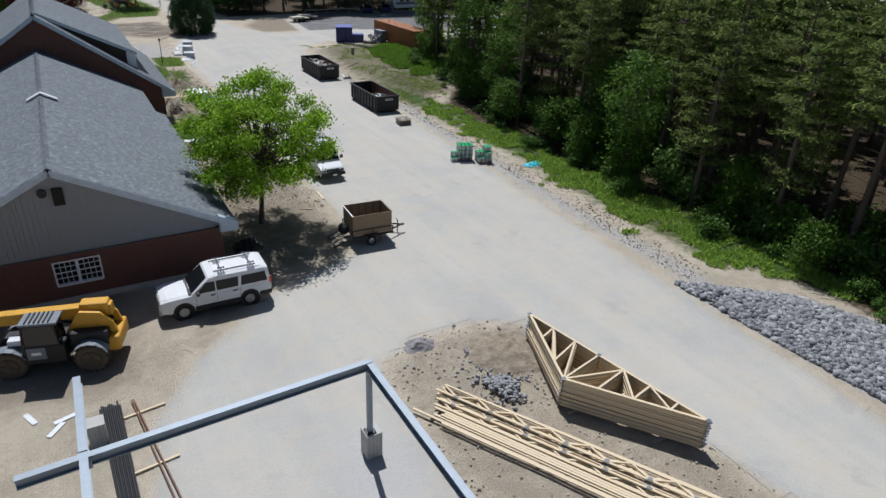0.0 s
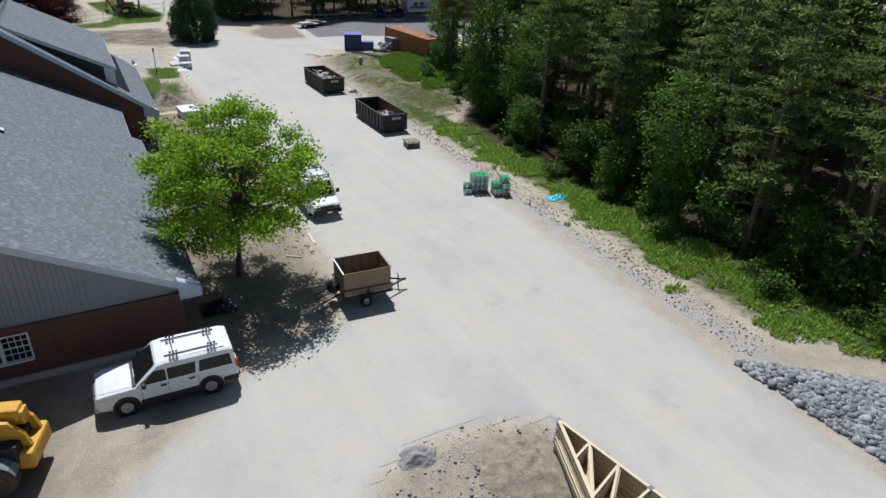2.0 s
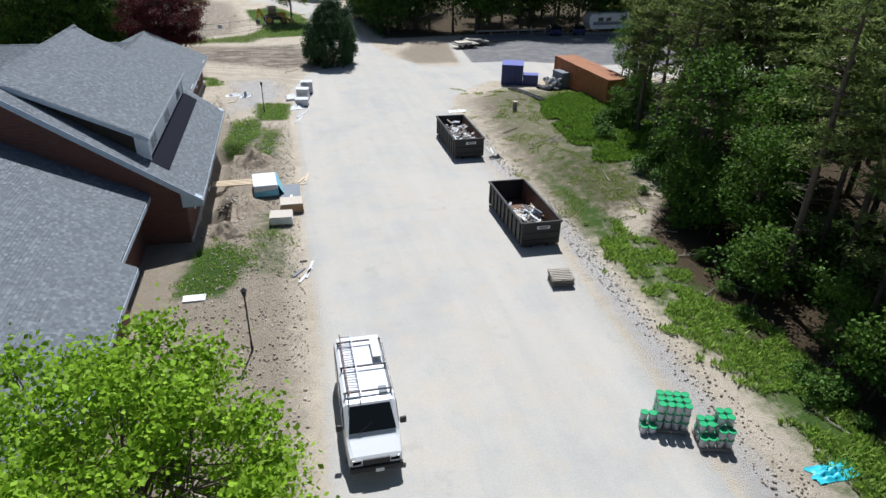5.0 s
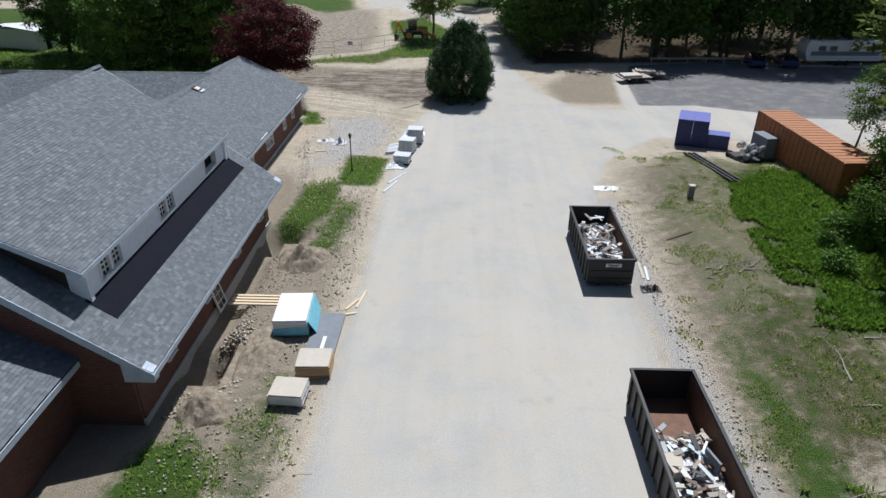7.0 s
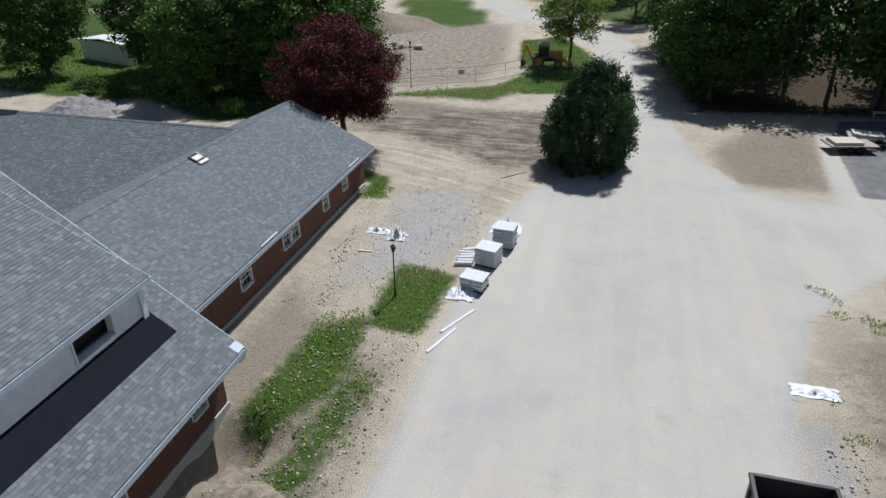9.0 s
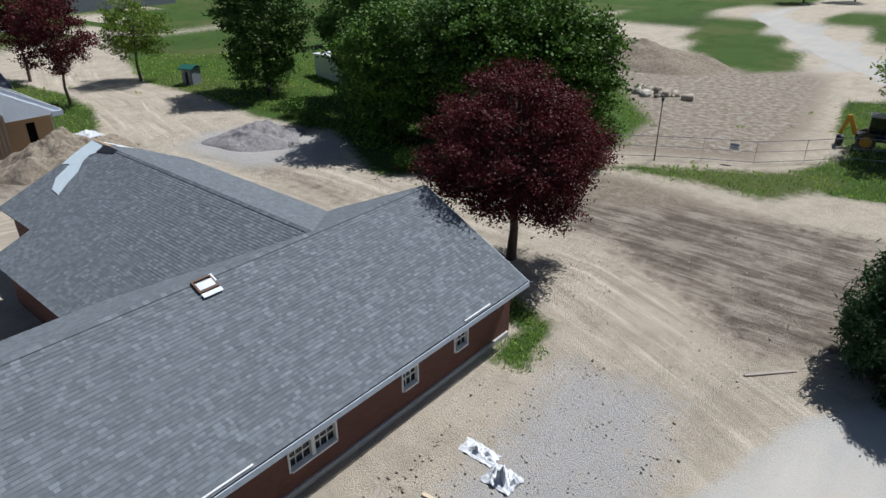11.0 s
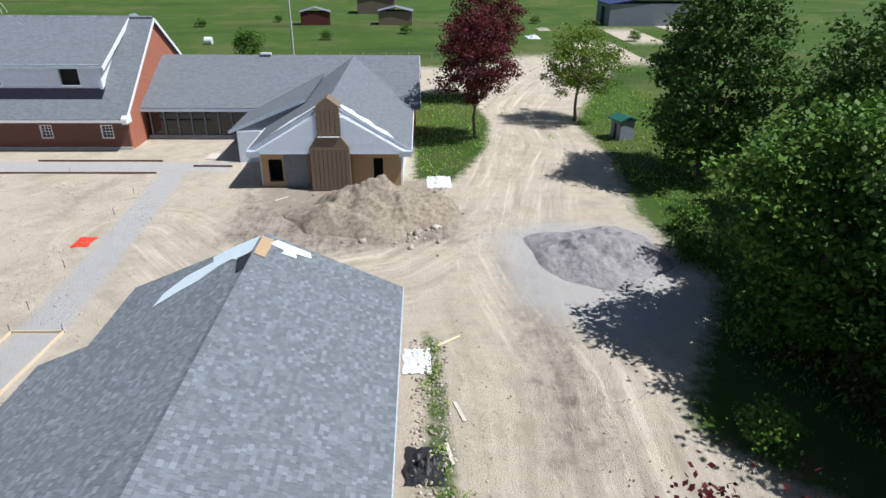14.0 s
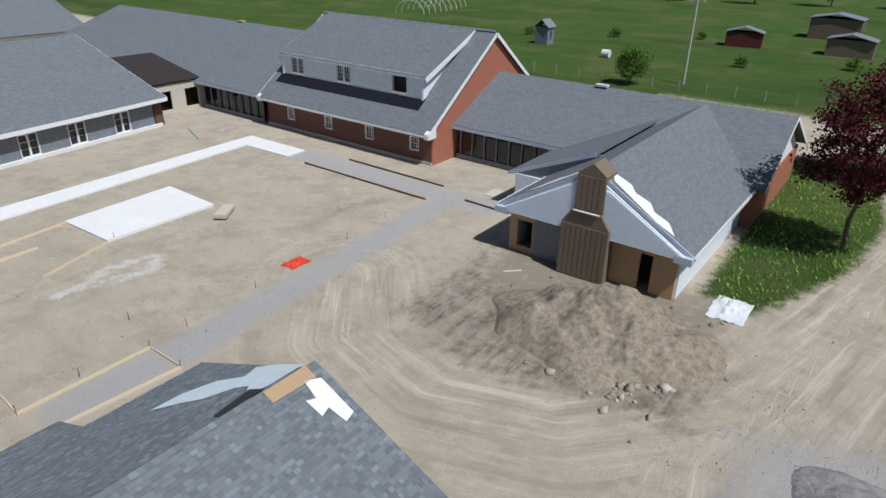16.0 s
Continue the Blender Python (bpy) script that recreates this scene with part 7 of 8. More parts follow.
for dx in (0, 0.18):
    solid("steel_bar", B().beam((-0.62 + dx * 0.4, 23.2, 0.11), (0.05 + dx, 17.0, 0.11), 0.05, 0.05), "rust", "rusty steel bar on timber skids", "bar", group="pipe bundle")
for y in (19.2, 22.3):
    solid("timber_skid", B().beam((-1.0, y, 0.045), (0.5, y + 0.2, 0.045), 0.09, 0.08), "lumber", "pale timber skid under steel bars", "timber", group="timber skids")
for x, y, a in ((-3.3, 23.2, 0.3), (-3.5, 22.5, 0.9), (-3.9, 23.5, 2.0)):
    solid("white_board", B().beam((x, y, 0.03), (x + 0.8 * math.cos(a), y + 0.8 * math.sin(a), 0.03), 0.2, 0.03), "wrap", "scrap of white board on the sand", "board", group="board scraps")


# roof trusses, stacked flat
def build_truss(m, a, b_, c, group):
    t = thing("roof_truss", "new pale timber roof truss lying in a stack", "roof truss", m, group)
    A, Bp, C = (Vector((*p, 0)) for p in (a, b_, c))
    for p, q in ((A, C), (A, Bp), (Bp, C)):
        part("chord", B().beam(p, q, 0.11, 0.075), "lumber", t)
    L = [A.lerp(C, f) for f in (0.16, 0.3, 0.44, 0.58, 0.72, 0.86)]
    P = [A.lerp(Bp, 0.4), A.lerp(Bp, 0.75), Bp, Bp.lerp(C, 0.25), Bp.lerp(C, 0.5), Bp.lerp(C, 0.75)]
    for p, q in ((P[0], L[0]), (P[1], L[0]), (P[1], L[1]), (Bp, L[1]), (Bp, L[2]), (Bp, L[3]), (P[3], L[3]), (P[4], L[3]), (P[4], L[4]), (P[5], L[4]), (P[5], L[5])):
        part("web", B().beam(p, q, 0.085, 0.07), "lumber", t)
    for p in (A, Bp, C, L[2]):
        part("nail_plate", B().box((p.x, p.y, 0.04), (0.2, 0.16, 0.006)), "chrome", t)
    return t


tr0 = None
for i in range(16):
    m = Matrix.Translation((rng.uniform(-0.03, 0.03), rng.uniform(-0.03, 0.03), 0.16 + i * 0.085)) @ Matrix.Rotation(rng.uniform(-0.003, 0.003), 4, "Z")
    if tr0 is None:
        tr0 = build_truss(m, (16.0, 19.5), (14.35, 15.1), (17.55, 10.7), "stack of roof trusses")
    else:
        copy_thing(tr0, m)
for p, q in (((14.7, 18.2), (16.4, 17.9)), ((14.4, 14.6), (17.2, 14.6)), ((16.1, 11.8), (18.0, 11.8))):
    solid("timber_skid", B().beam((*p, 0.06), (*q, 0.06), 0.09, 0.1), "lumberold", "timber bearer under the trusses", "timber", group="timber skids")


def build_floor_truss(m, length):
    t = thing("floor_truss", "long pale timber floor truss lying flat", "floor truss", m, "stack of floor trusses")
    for y in (-0.22, 0.22):
        part("chord", B().box((length / 2, y, 0), (length, 0.09, 0.06)), "lumber", t)
    n = int(length / 0.75)
    for i in range(n):
        x0, x1 = length * i / n, length * (i + 1) / n
        s = 1 if i % 2 else -1
        part("web", B().beam((x0, -0.2 * s, 0), (x1, 0.2 * s, 0), 0.07, 0.055), "lumber", t)
        if i % 2:
            part("nail_plate", B().box((x0, -0.21, 0.034), (0.2, 0.1, 0.006)), "greysheet", t)
    return t


d = Vector((15.2 - 10.2, 8.9 - 18.0, 0))
ang = math.degrees(math.atan2(d.y, d.x))
ft0 = build_floor_truss(pose(10.4, 17.9, 0.15, 0, 0, ang), 14.0)
for i, (ox, oy, oz) in enumerate(((0, 0, 0.07), (-0.03, 0.02, 0.14), (0.1, 0.05, 0.21), (-0.35, -0.45, 0.0), (-0.4, -0.4, 0.07), (0.05, 0, 0.28), (-0.2, -0.2, 0.14))):
    copy_thing(ft0, Matrix.Translation((ox, oy, oz)) @ pose(10.4, 17.9, 0.15, 0, 0, ang + rng.uniform(-0.5, 0.5)))
for i in range(14):
    o = -0.9 + 0.13 * i + rng.uniform(-0.03, 0.03)
    z = 0.14 + (0.05 if i % 3 else 0.1)
    m = pose(9.9, 17.7, 0, 0, 0, ang)
    solid("long_board", B().box((6.5 + rng.uniform(-0.6, 0.6), o - 0.1, z), (12.5 + rng.uniform(-1, 0.6), 0.1, 0.04), m), "lumber", "long pale board beside the floor trusses", "board", group="loose long boards")
for f in (0.5, 5.0, 10.0):
    solid("timber_skid", B().box((f, -0.2, 0.055), (0.1, 1.9, 0.11), pose(10.1, 17.8, 0, 0, 0, ang)), "lumberold", "timber bearer under the boards", "timber", group="timber skids")

# boards and sheets beside the tall house
ins = thing("insulation_stack", "white foam insulation boards in torn blue wrap", "insulation boards", pose(11.25, 69.3, 0, 0, 0, 4))
for i in range(9):
    part("foam_board", B().box((rng.uniform(-0.02, 0.02), rng.uniform(-0.03, 0.03), 0.16 + i * 0.085), (1.55, 2.4, 0.08), None, 0.006), "white", ins)
part("wrap", B().prism([(0.8, -1.25, 0.1), (0.8, 1.22, 0.1), (0.8, 1.2, 0.86), (0.8, -1.2, 0.8)], (0.03, 0, 0)).prism([(0.83, -1.2, 0.8), (0.83, 1.2, 0.84), (1.12, 0.9, 0.15), (1.16, -1.1, 0.1)], (0.02, 0, 0.02)).prism([(-0.8, -1.22, 0.1), (0.8, -1.22, 0.1), (0.8, -1.22, 0.55), (-0.8, -1.22, 0.45)], (0, -0.02, 0)), "bluewrap", ins, "torn blue plastic wrap")
for y in (-0.9, 0, 0.9):
    part("bearer", B().box((0, y, 0.055), (1.5, 0.1, 0.11)), "lumberold", ins)
solid("dark_sheet", B().box((12.9, 68.3, 0.06), (1.35, 3.3, 0.1), None, 0.01), "greysheet", "dark grey sheet goods lying on the ground", "sheet stack")
solid("white_board", B().box((12.95, 66.9, 0.125), (0.16, 2.2, 0.03)), "white", "white trim board lying on dark sheets", "board", group="board scraps")
ps = thing("plywood_stack", "stack of plywood sheets with pale top", "plywood stack", pose(12.95, 65.75, 0, 0, 0, 2))
for i in range(10):
    part("sheet", B().box((rng.uniform(-0.04, 0.04), rng.uniform(-0.03, 0.03), 0.13 + i * 0.058), (1.4, 1.25, 0.045)), "ply" if i < 9 else "tan", ps)
for x in (-0.5, 0.5):
    part("bearer", B().box((x, 0, 0.05), (0.1, 1.2, 0.1)), "lumberold", ps)
ds = thing("board_stack", "stack of pale boards with tan top sheet", "board stack", pose(12.3, 63.9, 0, 0, 0, -3))
for i in range(8):
    part("sheet", B().box((rng.uniform(-0.02, 0.02), rng.uniform(-0.02, 0.02), 0.13 + i * 0.065), (1.35, 1.15, 0.06)), "tan" if i in (0, 7) else "wrap", ds)
part("side_sheet", B().box((-0.75, -0.1, 0.25), (0.05, 1.0, 0.5), Matrix.Rotation(0.12, 4, "Y")), "tan", ds)
for x in (-0.5, 0.5):
    part("bearer", B().box((x, 0, 0.05), (0.1, 1.1, 0.1)), "lumberold", ds)
for i in range(4):
    solid("long_board", B().box((9.2, 70.7 + i * 0.24, 0.06 + 0.01 * i), (3.3, 0.16, 0.05), Matrix.Rotation(0, 4, "Z")), "lumber", "long timber plank leading to the house", "board", group="planks by the house")
lw = thing("loose_window", "white casement window leaning on the brick wall", "window", pose(7.42, 70.4, 0.02, 0, -14, 0))
fb_ = B()
for c, s in (((0, -0.45, 0.85), (0.08, 0.1, 1.7)), ((0, 0.45, 0.85), (0.08, 0.1, 1.7)), ((0, 0, 0.05), (0.08, 0.8, 0.1)), ((0, 0, 1.65), (0.08, 0.8, 0.1))):
    fb_.box(c, s)
part("frame", fb_, "white", lw)
part("pane", B().box((0, 0, 0.85), (0.02, 0.8, 1.5)), "glass", lw)
for k_ in range(3):
    part("muntin", B().box((0.02, 0, 0.45 + k_ * 0.4), (0.03, 0.8, 0.03)), "white", lw)
part("muntin", B().box((0.021, 0, 0.85), (0.03, 0.03, 1.5)), "white", lw)
for x, y, a, ln, mt in ((13.5, 70.4, 1.1, 1.1, "lumber"), (14.0, 70.6, 1.4, 1.6, "lumber"), (13.3, 69.9, 0.3, 0.8, "lumber"), (13.4, 39.3, 1.5, 1.5, "lumber"), (13.0, 38.4, 1.3, 0.8, "lumberold"), (13.1, 56.2, 1.1, 1.6, "wrap"), (13.5, 56.6, 1.35, 1.9, "wrap"),
                        (12.8, 56.9, 0.9, 1.0, "greysheet"), (13.2, 58.5, 0.1, 0.4, "darksteel"), (13.9, 86.8, 1.1, 2.4, "wrap"), (13.7, 85.2, 1.2, 2.2, "wrap"), (13.2, 106.1, 0.82, 2.2, "lumberold"), (7.3, 93.3, 0.1, 0.8, "lumber"), (6.3, 92.1, 2.0, 0.6, "lumberold"),
                        (12.2, 38.0, 2.6, 0.9, "lumberold"), (-20.5, 103.8, 2.2, 1.3, "lumber"), (-16.6, 104.4, 0.3, 1.2, "tan"), (-14.3, 104.0, 0.2, 1.1, "tan"), (29.0, 74.0, 1.5, 1.8, "tan"), (29.2, 73.8, 1.45, 1.5, "wrap"), (31.4, 78.3, 0.3, 1.6, "bark"), (-38.4, 92.9, 2.4, 1.1, "tan")):
    z = float(ground_z(x, y)) + 0.035
    solid("loose_board", B().beam((x, y, z), (x + ln * math.cos(a), y + ln * math.sin(a), float(ground_z(x + ln * math.cos(a), y + ln * math.sin(a))) + 0.035), 0.14, 0.045), mt, "loose board lying on the ground", "board", group="loose boards")
solid("foam_sheet", B().box((7.9, 55.6, 0.06), (1.1, 0.6, 0.1), Matrix.Rotation(0, 4, "Z"), 0.01), "white", "white foam sheet in the grass by the wing", "sheet")

# wrapped pallets by the drive
for x, y, w_, l_, h_, tn in ((14.55, 91.0, 1.25, 1.0, 0.55, -10), (14.75, 93.6, 1.2, 1.1, 0.95, -12), (15.25, 95.9, 1.2, 1.1, 1.15, -5)):
    t = thing("roofing_pallet", "pallet of roofing bundles in white wrap", "material pallet", pose(x, y, 0, 0, 0, tn), "wrapped pallets")
    k_ = int(h_ / 0.09)
    for i in range(k_):
        for j in (-1, 1):
            part("roofing_pack", B().box((j * w_ / 4 + rng.uniform(-0.03, 0.03), rng.uniform(-0.03, 0.03), 0.19 + i * 0.09), (w_ / 2 - 0.03, l_, 0.07), None, 0.01), "wrap" if h_ < 1 else "bucket", t)
    part("cover", B().box((0, 0, 0.2 + k_ * 0.09), (w_ + 0.04, l_ + 0.04, 0.04), None, 0.015), "wrap", t)
    for y_ in (-0.4, 0.4):
        part("bearer", B().box((0, y_, 0.06), (w_, 0.12, 0.12)), "navy", t)
crumpled("white_wrap", 15.0, 98.0, 0.9, 0.7, 0.7, "wrap", "loose white wrap over a pallet", 11, "wrap")
crumpled("white_wrap", 14.1, 90.2, 0.7, 0.6, 0.5, "wrap", "loose white wrap beside the pallets", 12, "wrap")
for i in range(6):
    solid("membrane_roll", B().tube((13.0 + 0.1 * (i % 2), 93.0 + i * 0.32, 0.13), (13.95, 93.15 + i * 0.34 + rng.uniform(-0.1, 0.1), 0.13), 0.12, None, 12), "wrap", "white roofing roll on the gravel", "roll", group="roofing rolls")


# ---- street furniture ----
def lamp_post(x, y, h, label):
    t = thing("lamp_post", label, "street lamp", pose(x, y, float(ground_z(x, y))), "lamp posts")
    part("post", B().tube((0, 0, 0), (0, 0, 0.5), 0.06, 0.05).tube((0, 0, 0.5), (0, 0, h - 0.35), 0.038, 0.035), "black", t, "slim black post")
    part("lantern", B().loft([[(r_ * math.cos(a), r_ * math.sin(a), z) for a in np.linspace(0, 6.283, 7)[:-1]] for r_, z in ((0.06, h - 0.38), (0.13, h - 0.08), (0.16, h - 0.06), (0.04, h + 0.02), (0.015, h + 0.07))]), "black", t, "black lantern head")


lamp_post(10.9, 89.2, 2.9, "black lantern post in grass by the brick wing")
lamp_post(10.85, 50.7, 3.2, "black lantern post beside the road")
lamp_post(-0.8, 129.3, 4.9, "tall black lamp post beside the lot")
fx = thing("utility_post", "short green utility post in rough grass", "post", pose(34.3, 83.6, float(ground_z(34.3, 83.6))))
part("post", B().box((0, 0, 0.4), (0.35, 0.35, 0.8), None, 0.03), "greysand", fx)
part("cap", B().box((0, 0, 0.83), (0.4, 0.4, 0.08), None, 0.02), "tan", fx)

fn = thing("mesh_fence", "temporary wire mesh fence round the lot", "fence")
FP = [(-4.0, 128.0), (-1.0, 129.9), (2.0, 131.6), (5.4, 133.2), (8.2, 136.0), (10.6, 138.8), (14.6, 140.2), (18.6, 141.4), (19.6, 146.0)]
for (x0, y0), (x1, y1) in zip(FP[:-1], FP[1:]):
    pn = part("fence_panel", B().tube((x0, y0, 1.75), (x1, y1, 1.75), 0.025, None, 6).tube((x0, y0, 0.95), (x1, y1, 0.95), 0.02, None, 6).tube((x0, y0, 0.15), (x1, y1, 0.15), 0.025, None, 6).tube((x0, y0, 0), (x0, y0, 1.8), 0.03, None, 6), "chrome", fn)
    wb = B()
    for i in range(1, 24):
        f = i / 24
        wb.tube((x0 + (x1 - x0) * f, y0 + (y1 - y0) * f, 0.15), (x0 + (x1 - x0) * f, y0 + (y1 - y0) * f, 1.75), 0.004, None, 3, False)
    part("mesh", wb, "chrome", pn)
sg = part("sign", B().box((4.0, 132.45, 1.3), (0.7, 0.03, 0.5), Matrix.Identity(4)), "white", fn, "white and blue notice")
part("lettering", B().box((4.0, 132.43, 1.42), (0.56, 0.02, 0.1)).box((4.0, 132.43, 1.25), (0.5, 0.02, 0.05)).box((4.0, 132.43, 1.14), (0.5, 0.02, 0.04)), "navytop", sg)

# backhoe
bh = thing("backhoe_loader", "yellow backhoe loader parked on the grass", "construction machine", pose(11.8, 143.2, 0, 0, 0, 8))
part("chassis", B().box((0, 0, 0.95), (3.2, 1.1, 0.5), None, 0.06), "black", bh)
part("bonnet", B().box((1.3, 0, 1.5), (1.5, 0.9, 0.7), None, 0.08), "yellow", bh)
part("cab", B().box((-0.2, 0, 2.0), (1.3, 1.3, 1.3), None, 0.05), "glass", bh)
part("cab_roof", B().box((-0.2, 0, 2.72), (1.5, 1.45, 0.14), None, 0.04), "tan", bh)
for x, rr in ((1.6, 0.5), (-0.8, 0.72)):
    for s in (-1, 1):
        wheel(bh, x, s * 0.85, rr, 0.4, s, "yellow", "dust")
part("boom", B().beam((-1.6, 0, 1.0), (-2.3, 0, 2.5), 0.25, 0.35).beam((-2.3, 0, 2.5), (-2.7, 0, 0.9), 0.2, 0.28), "yellow", bh)
part("bucket", B().box((-2.6, 0, 0.45), (0.6, 0.7, 0.7), None, 0.1), "darksteel", bh)
part("loader_arm", B().beam((0.6, 0.6, 1.5), (2.6, 0.6, 0.6), 0.12, 0.25).beam((0.6, -0.6, 1.5), (2.6, -0.6, 0.6), 0.12, 0.25), "yellow", bh)
part("loader_bucket", B().box((2.9, 0, 0.45), (0.7, 2.1, 0.7), None, 0.1), "yellow", bh)


# ---- lot beside the road ----
def ribbed_box(name, label, cx, cy, w, l, h, turn, mat, top, category, ribs=14):
    t = thing(name, label, category, pose(cx, cy, float(ground_z(cx, cy)), 0, 0, turn))
    part("body", B().box((0, 0, h / 2 + 0.05), (w, l, h - 0.1), None, 0.02), mat, t)
    part("roof", B().box((0, 0, h - 0.02), (w + 0.04, l + 0.04, 0.08), None, 0.02), top, t)
    for s in (-1, 1):
        for i in range(ribs):
            part("rib", B().box((s * (w / 2 + 0.01), -l / 2 + (i + 0.5) * l / ribs, h / 2), (0.05, l / ribs * 0.5, h - 0.3)), mat, t)
    for i in range(ribs):
        part("roof_rib", B().box((0, -l / 2 + (i + 0.5) * l / ribs, h + 0.03), (w - 0.1, l / ribs * 0.4, 0.03)), top, t)
    for sx in (-1, 1):
        for sy in (-1, 1):
            part("corner_post", B().box((sx * w / 2, sy * l / 2, h / 2), (0.12, 0.12, h)), mat, t)
    return t


ribbed_box("storage_container", "large weathered orange storage container", 44.6, 89.6, 2.5, 12.0, 2.6, 3, "orange", "orangetop", "container", 20)
nb = thing("blue_material_stack", "tall navy wrapped stack with blue top", "wrapped stack", pose(38.6, 97.2, 0, 0, 0, -20))
for i in range(2):
    for j in range(3):
        part("crate", B().box((-0.6 + i * 1.22, -0.95 + j * 0.95, 1.1), (1.2, 0.93, 2.2), None, 0.03), "navy", nb)
        part("cover", B().box((-0.6 + i * 1.22, -0.95 + j * 0.95, 2.23), (1.22, 0.95, 0.05), None, 0.015), "navytop", nb)
part("low_crate", B().box((2.1, -0.8, 0.6), (1.7, 1.3, 1.2), None, 0.03), "navy", nb)
part("low_cover", B().box((2.1, -0.8, 1.22), (1.72, 1.32, 0.05), None, 0.015), "navytop", nb)
eq = thing("stacked_heaters", "heap of grey metal tanks and ducts on a trailer", "equipment", pose(41.6, 92.0, 0.2, 0, 0, 10))
part("bed", B().box((0, 0, 0.35), (2.6, 2.2, 0.15)), "darksteel", eq)
part("hood", B().box((1.0, 0.3, 1.2), (0.9, 2.0, 1.6), None, 0.05), "greysheet", eq)
for i in range(9):
    part("tank", B().tube((-1.1 + 0.5 * (i % 4), -0.9 + 0.55 * (i // 3), 0.65 + 0.3 * (i % 3)), (-0.6 + 0.5 * (i % 4), -0.7 + 0.55 * (i // 3), 0.7 + 0.3 * (i % 3)), 0.24, None, 12), "chrome" if i % 3 else "greysheet", eq)
for i in range(2):
    for x in (-1.0, 1.0):
        part("wheel", B().tube((x, -1.2 + 2.4 * i, 0.18), (x, -1.0 + 2.4 * i, 0.18), 0.3, None, 14), "rubber", eq)
for i in range(3):
    x0 = 36.9 + i * 0.35
    solid("steel_rail", B().beam((x0, 93.3, float(ground_z(x0, 93.3)) + 0.16), (x0 + 1.0, 86.0, float(ground_z(x0 + 1, 86)) + 0.16), 0.14, 0.2), "darksteel", "long dark steel rail in the grass", "rail", group="steel rails")
cp = thing("camper", "long white camper trailer parked under trees", "camper", pose(67, 129.2, 0, 0, 0, 2))
part("body", B().loft([[(x, -1.2, z0), (x, 1.2, z0), (x, 1.2, z1 - 0.15), (x, 1.05, z1), (x, -1.05, z1), (x, -1.2, z1 - 0.15)] for x, z0, z1 in ((-5, 1.6, 2.5), (-4.6, 0.6, 3.1), (4.6, 0.6, 3.1), (5, 0.8, 2.9))]), "white", cp)
part("stripe", B().box((0, -1.21, 1.5), (8.6, 0.03, 0.5)), "greysheet", cp)
for x in (-3, -1.6, 1.2, 3):
    part("window", B().box((x, -1.22, 2.1), (0.9, 0.03, 0.6)), "glass", cp)
for x in (-0.5, 0.5):
    part("wheel", B().tube((x, -1.2, 0.35), (x, -0.95, 0.35), 0.35, None, 14), "rubber", cp)
for x, y, a in ((38.6, 118.3, 12), (40.8, 120.4, -8)):
    ft = thing("flat_trailer", "low flatbed trailer with boards", "trailer", pose(x, y, 0, 0, 0, a), "flat trailers")
    part("bed", B().box((0, 0, 0.6), (3.6, 1.9, 0.12)), "lumberold", ft)
    part("load", B().box((-0.4, 0, 0.78), (2.2, 1.5, 0.22), None, 0.02), "tan", ft)
    part("tongue", B().beam((1.8, 0, 0.5), (3.0, 0, 0.45), 0.1, 0.1), "darksteel", ft)
    for s in (-1, 1):
        for dx in (-0.4, 0.4):
            part("wheel", B().tube((dx, s * 1.0, 0.33), (dx, s * 0.8, 0.33), 0.33, None, 14), "rubber", ft)
rr_ = thing("guard_rail", "long low timber rail along the woods", "rail", pose(45, 128.2, 0))
part("rail", B().beam((-2, 0, 0.6), (10, 0.6, 0.6), 0.12, 0.25), "lumberold", rr_)
for i in range(6):
    part("post", B().box((-1.8 + i * 2.3, 0.12 + 0.02 * i, 0.3), (0.15, 0.15, 0.6)), "lumberold", rr_)
for x in (56, 60):
    cr = thing("dark_car", "dark car parked in the trees' shade", "car", pose(x, 127.8, 0, 0, 0, 80), "cars in the lot")
    car_body(cr, [(-2.2, 0.8, 0.35, 0.8, 0.7), (-2.1, 0.88, 0.3, 0.95, 0.8), (2.0, 0.88, 0.3, 0.85, 0.78), (2.2, 0.8, 0.35, 0.7, 0.66)], "navy", "body")
    car_body(cr, [(-1.9, 0.82, 0.9, 0.95, 0.7), (-1.3, 0.82, 0.9, 1.42, 0.62), (0.2, 0.82, 0.9, 1.45, 0.62), (1.0, 0.82, 0.88, 0.95, 0.7)], "glass", "cabin")
    for wx in (-1.35, 1.3):
        for s in (-1, 1):
            wheel(cr, wx, s * 0.8, 0.32, 0.22, s)

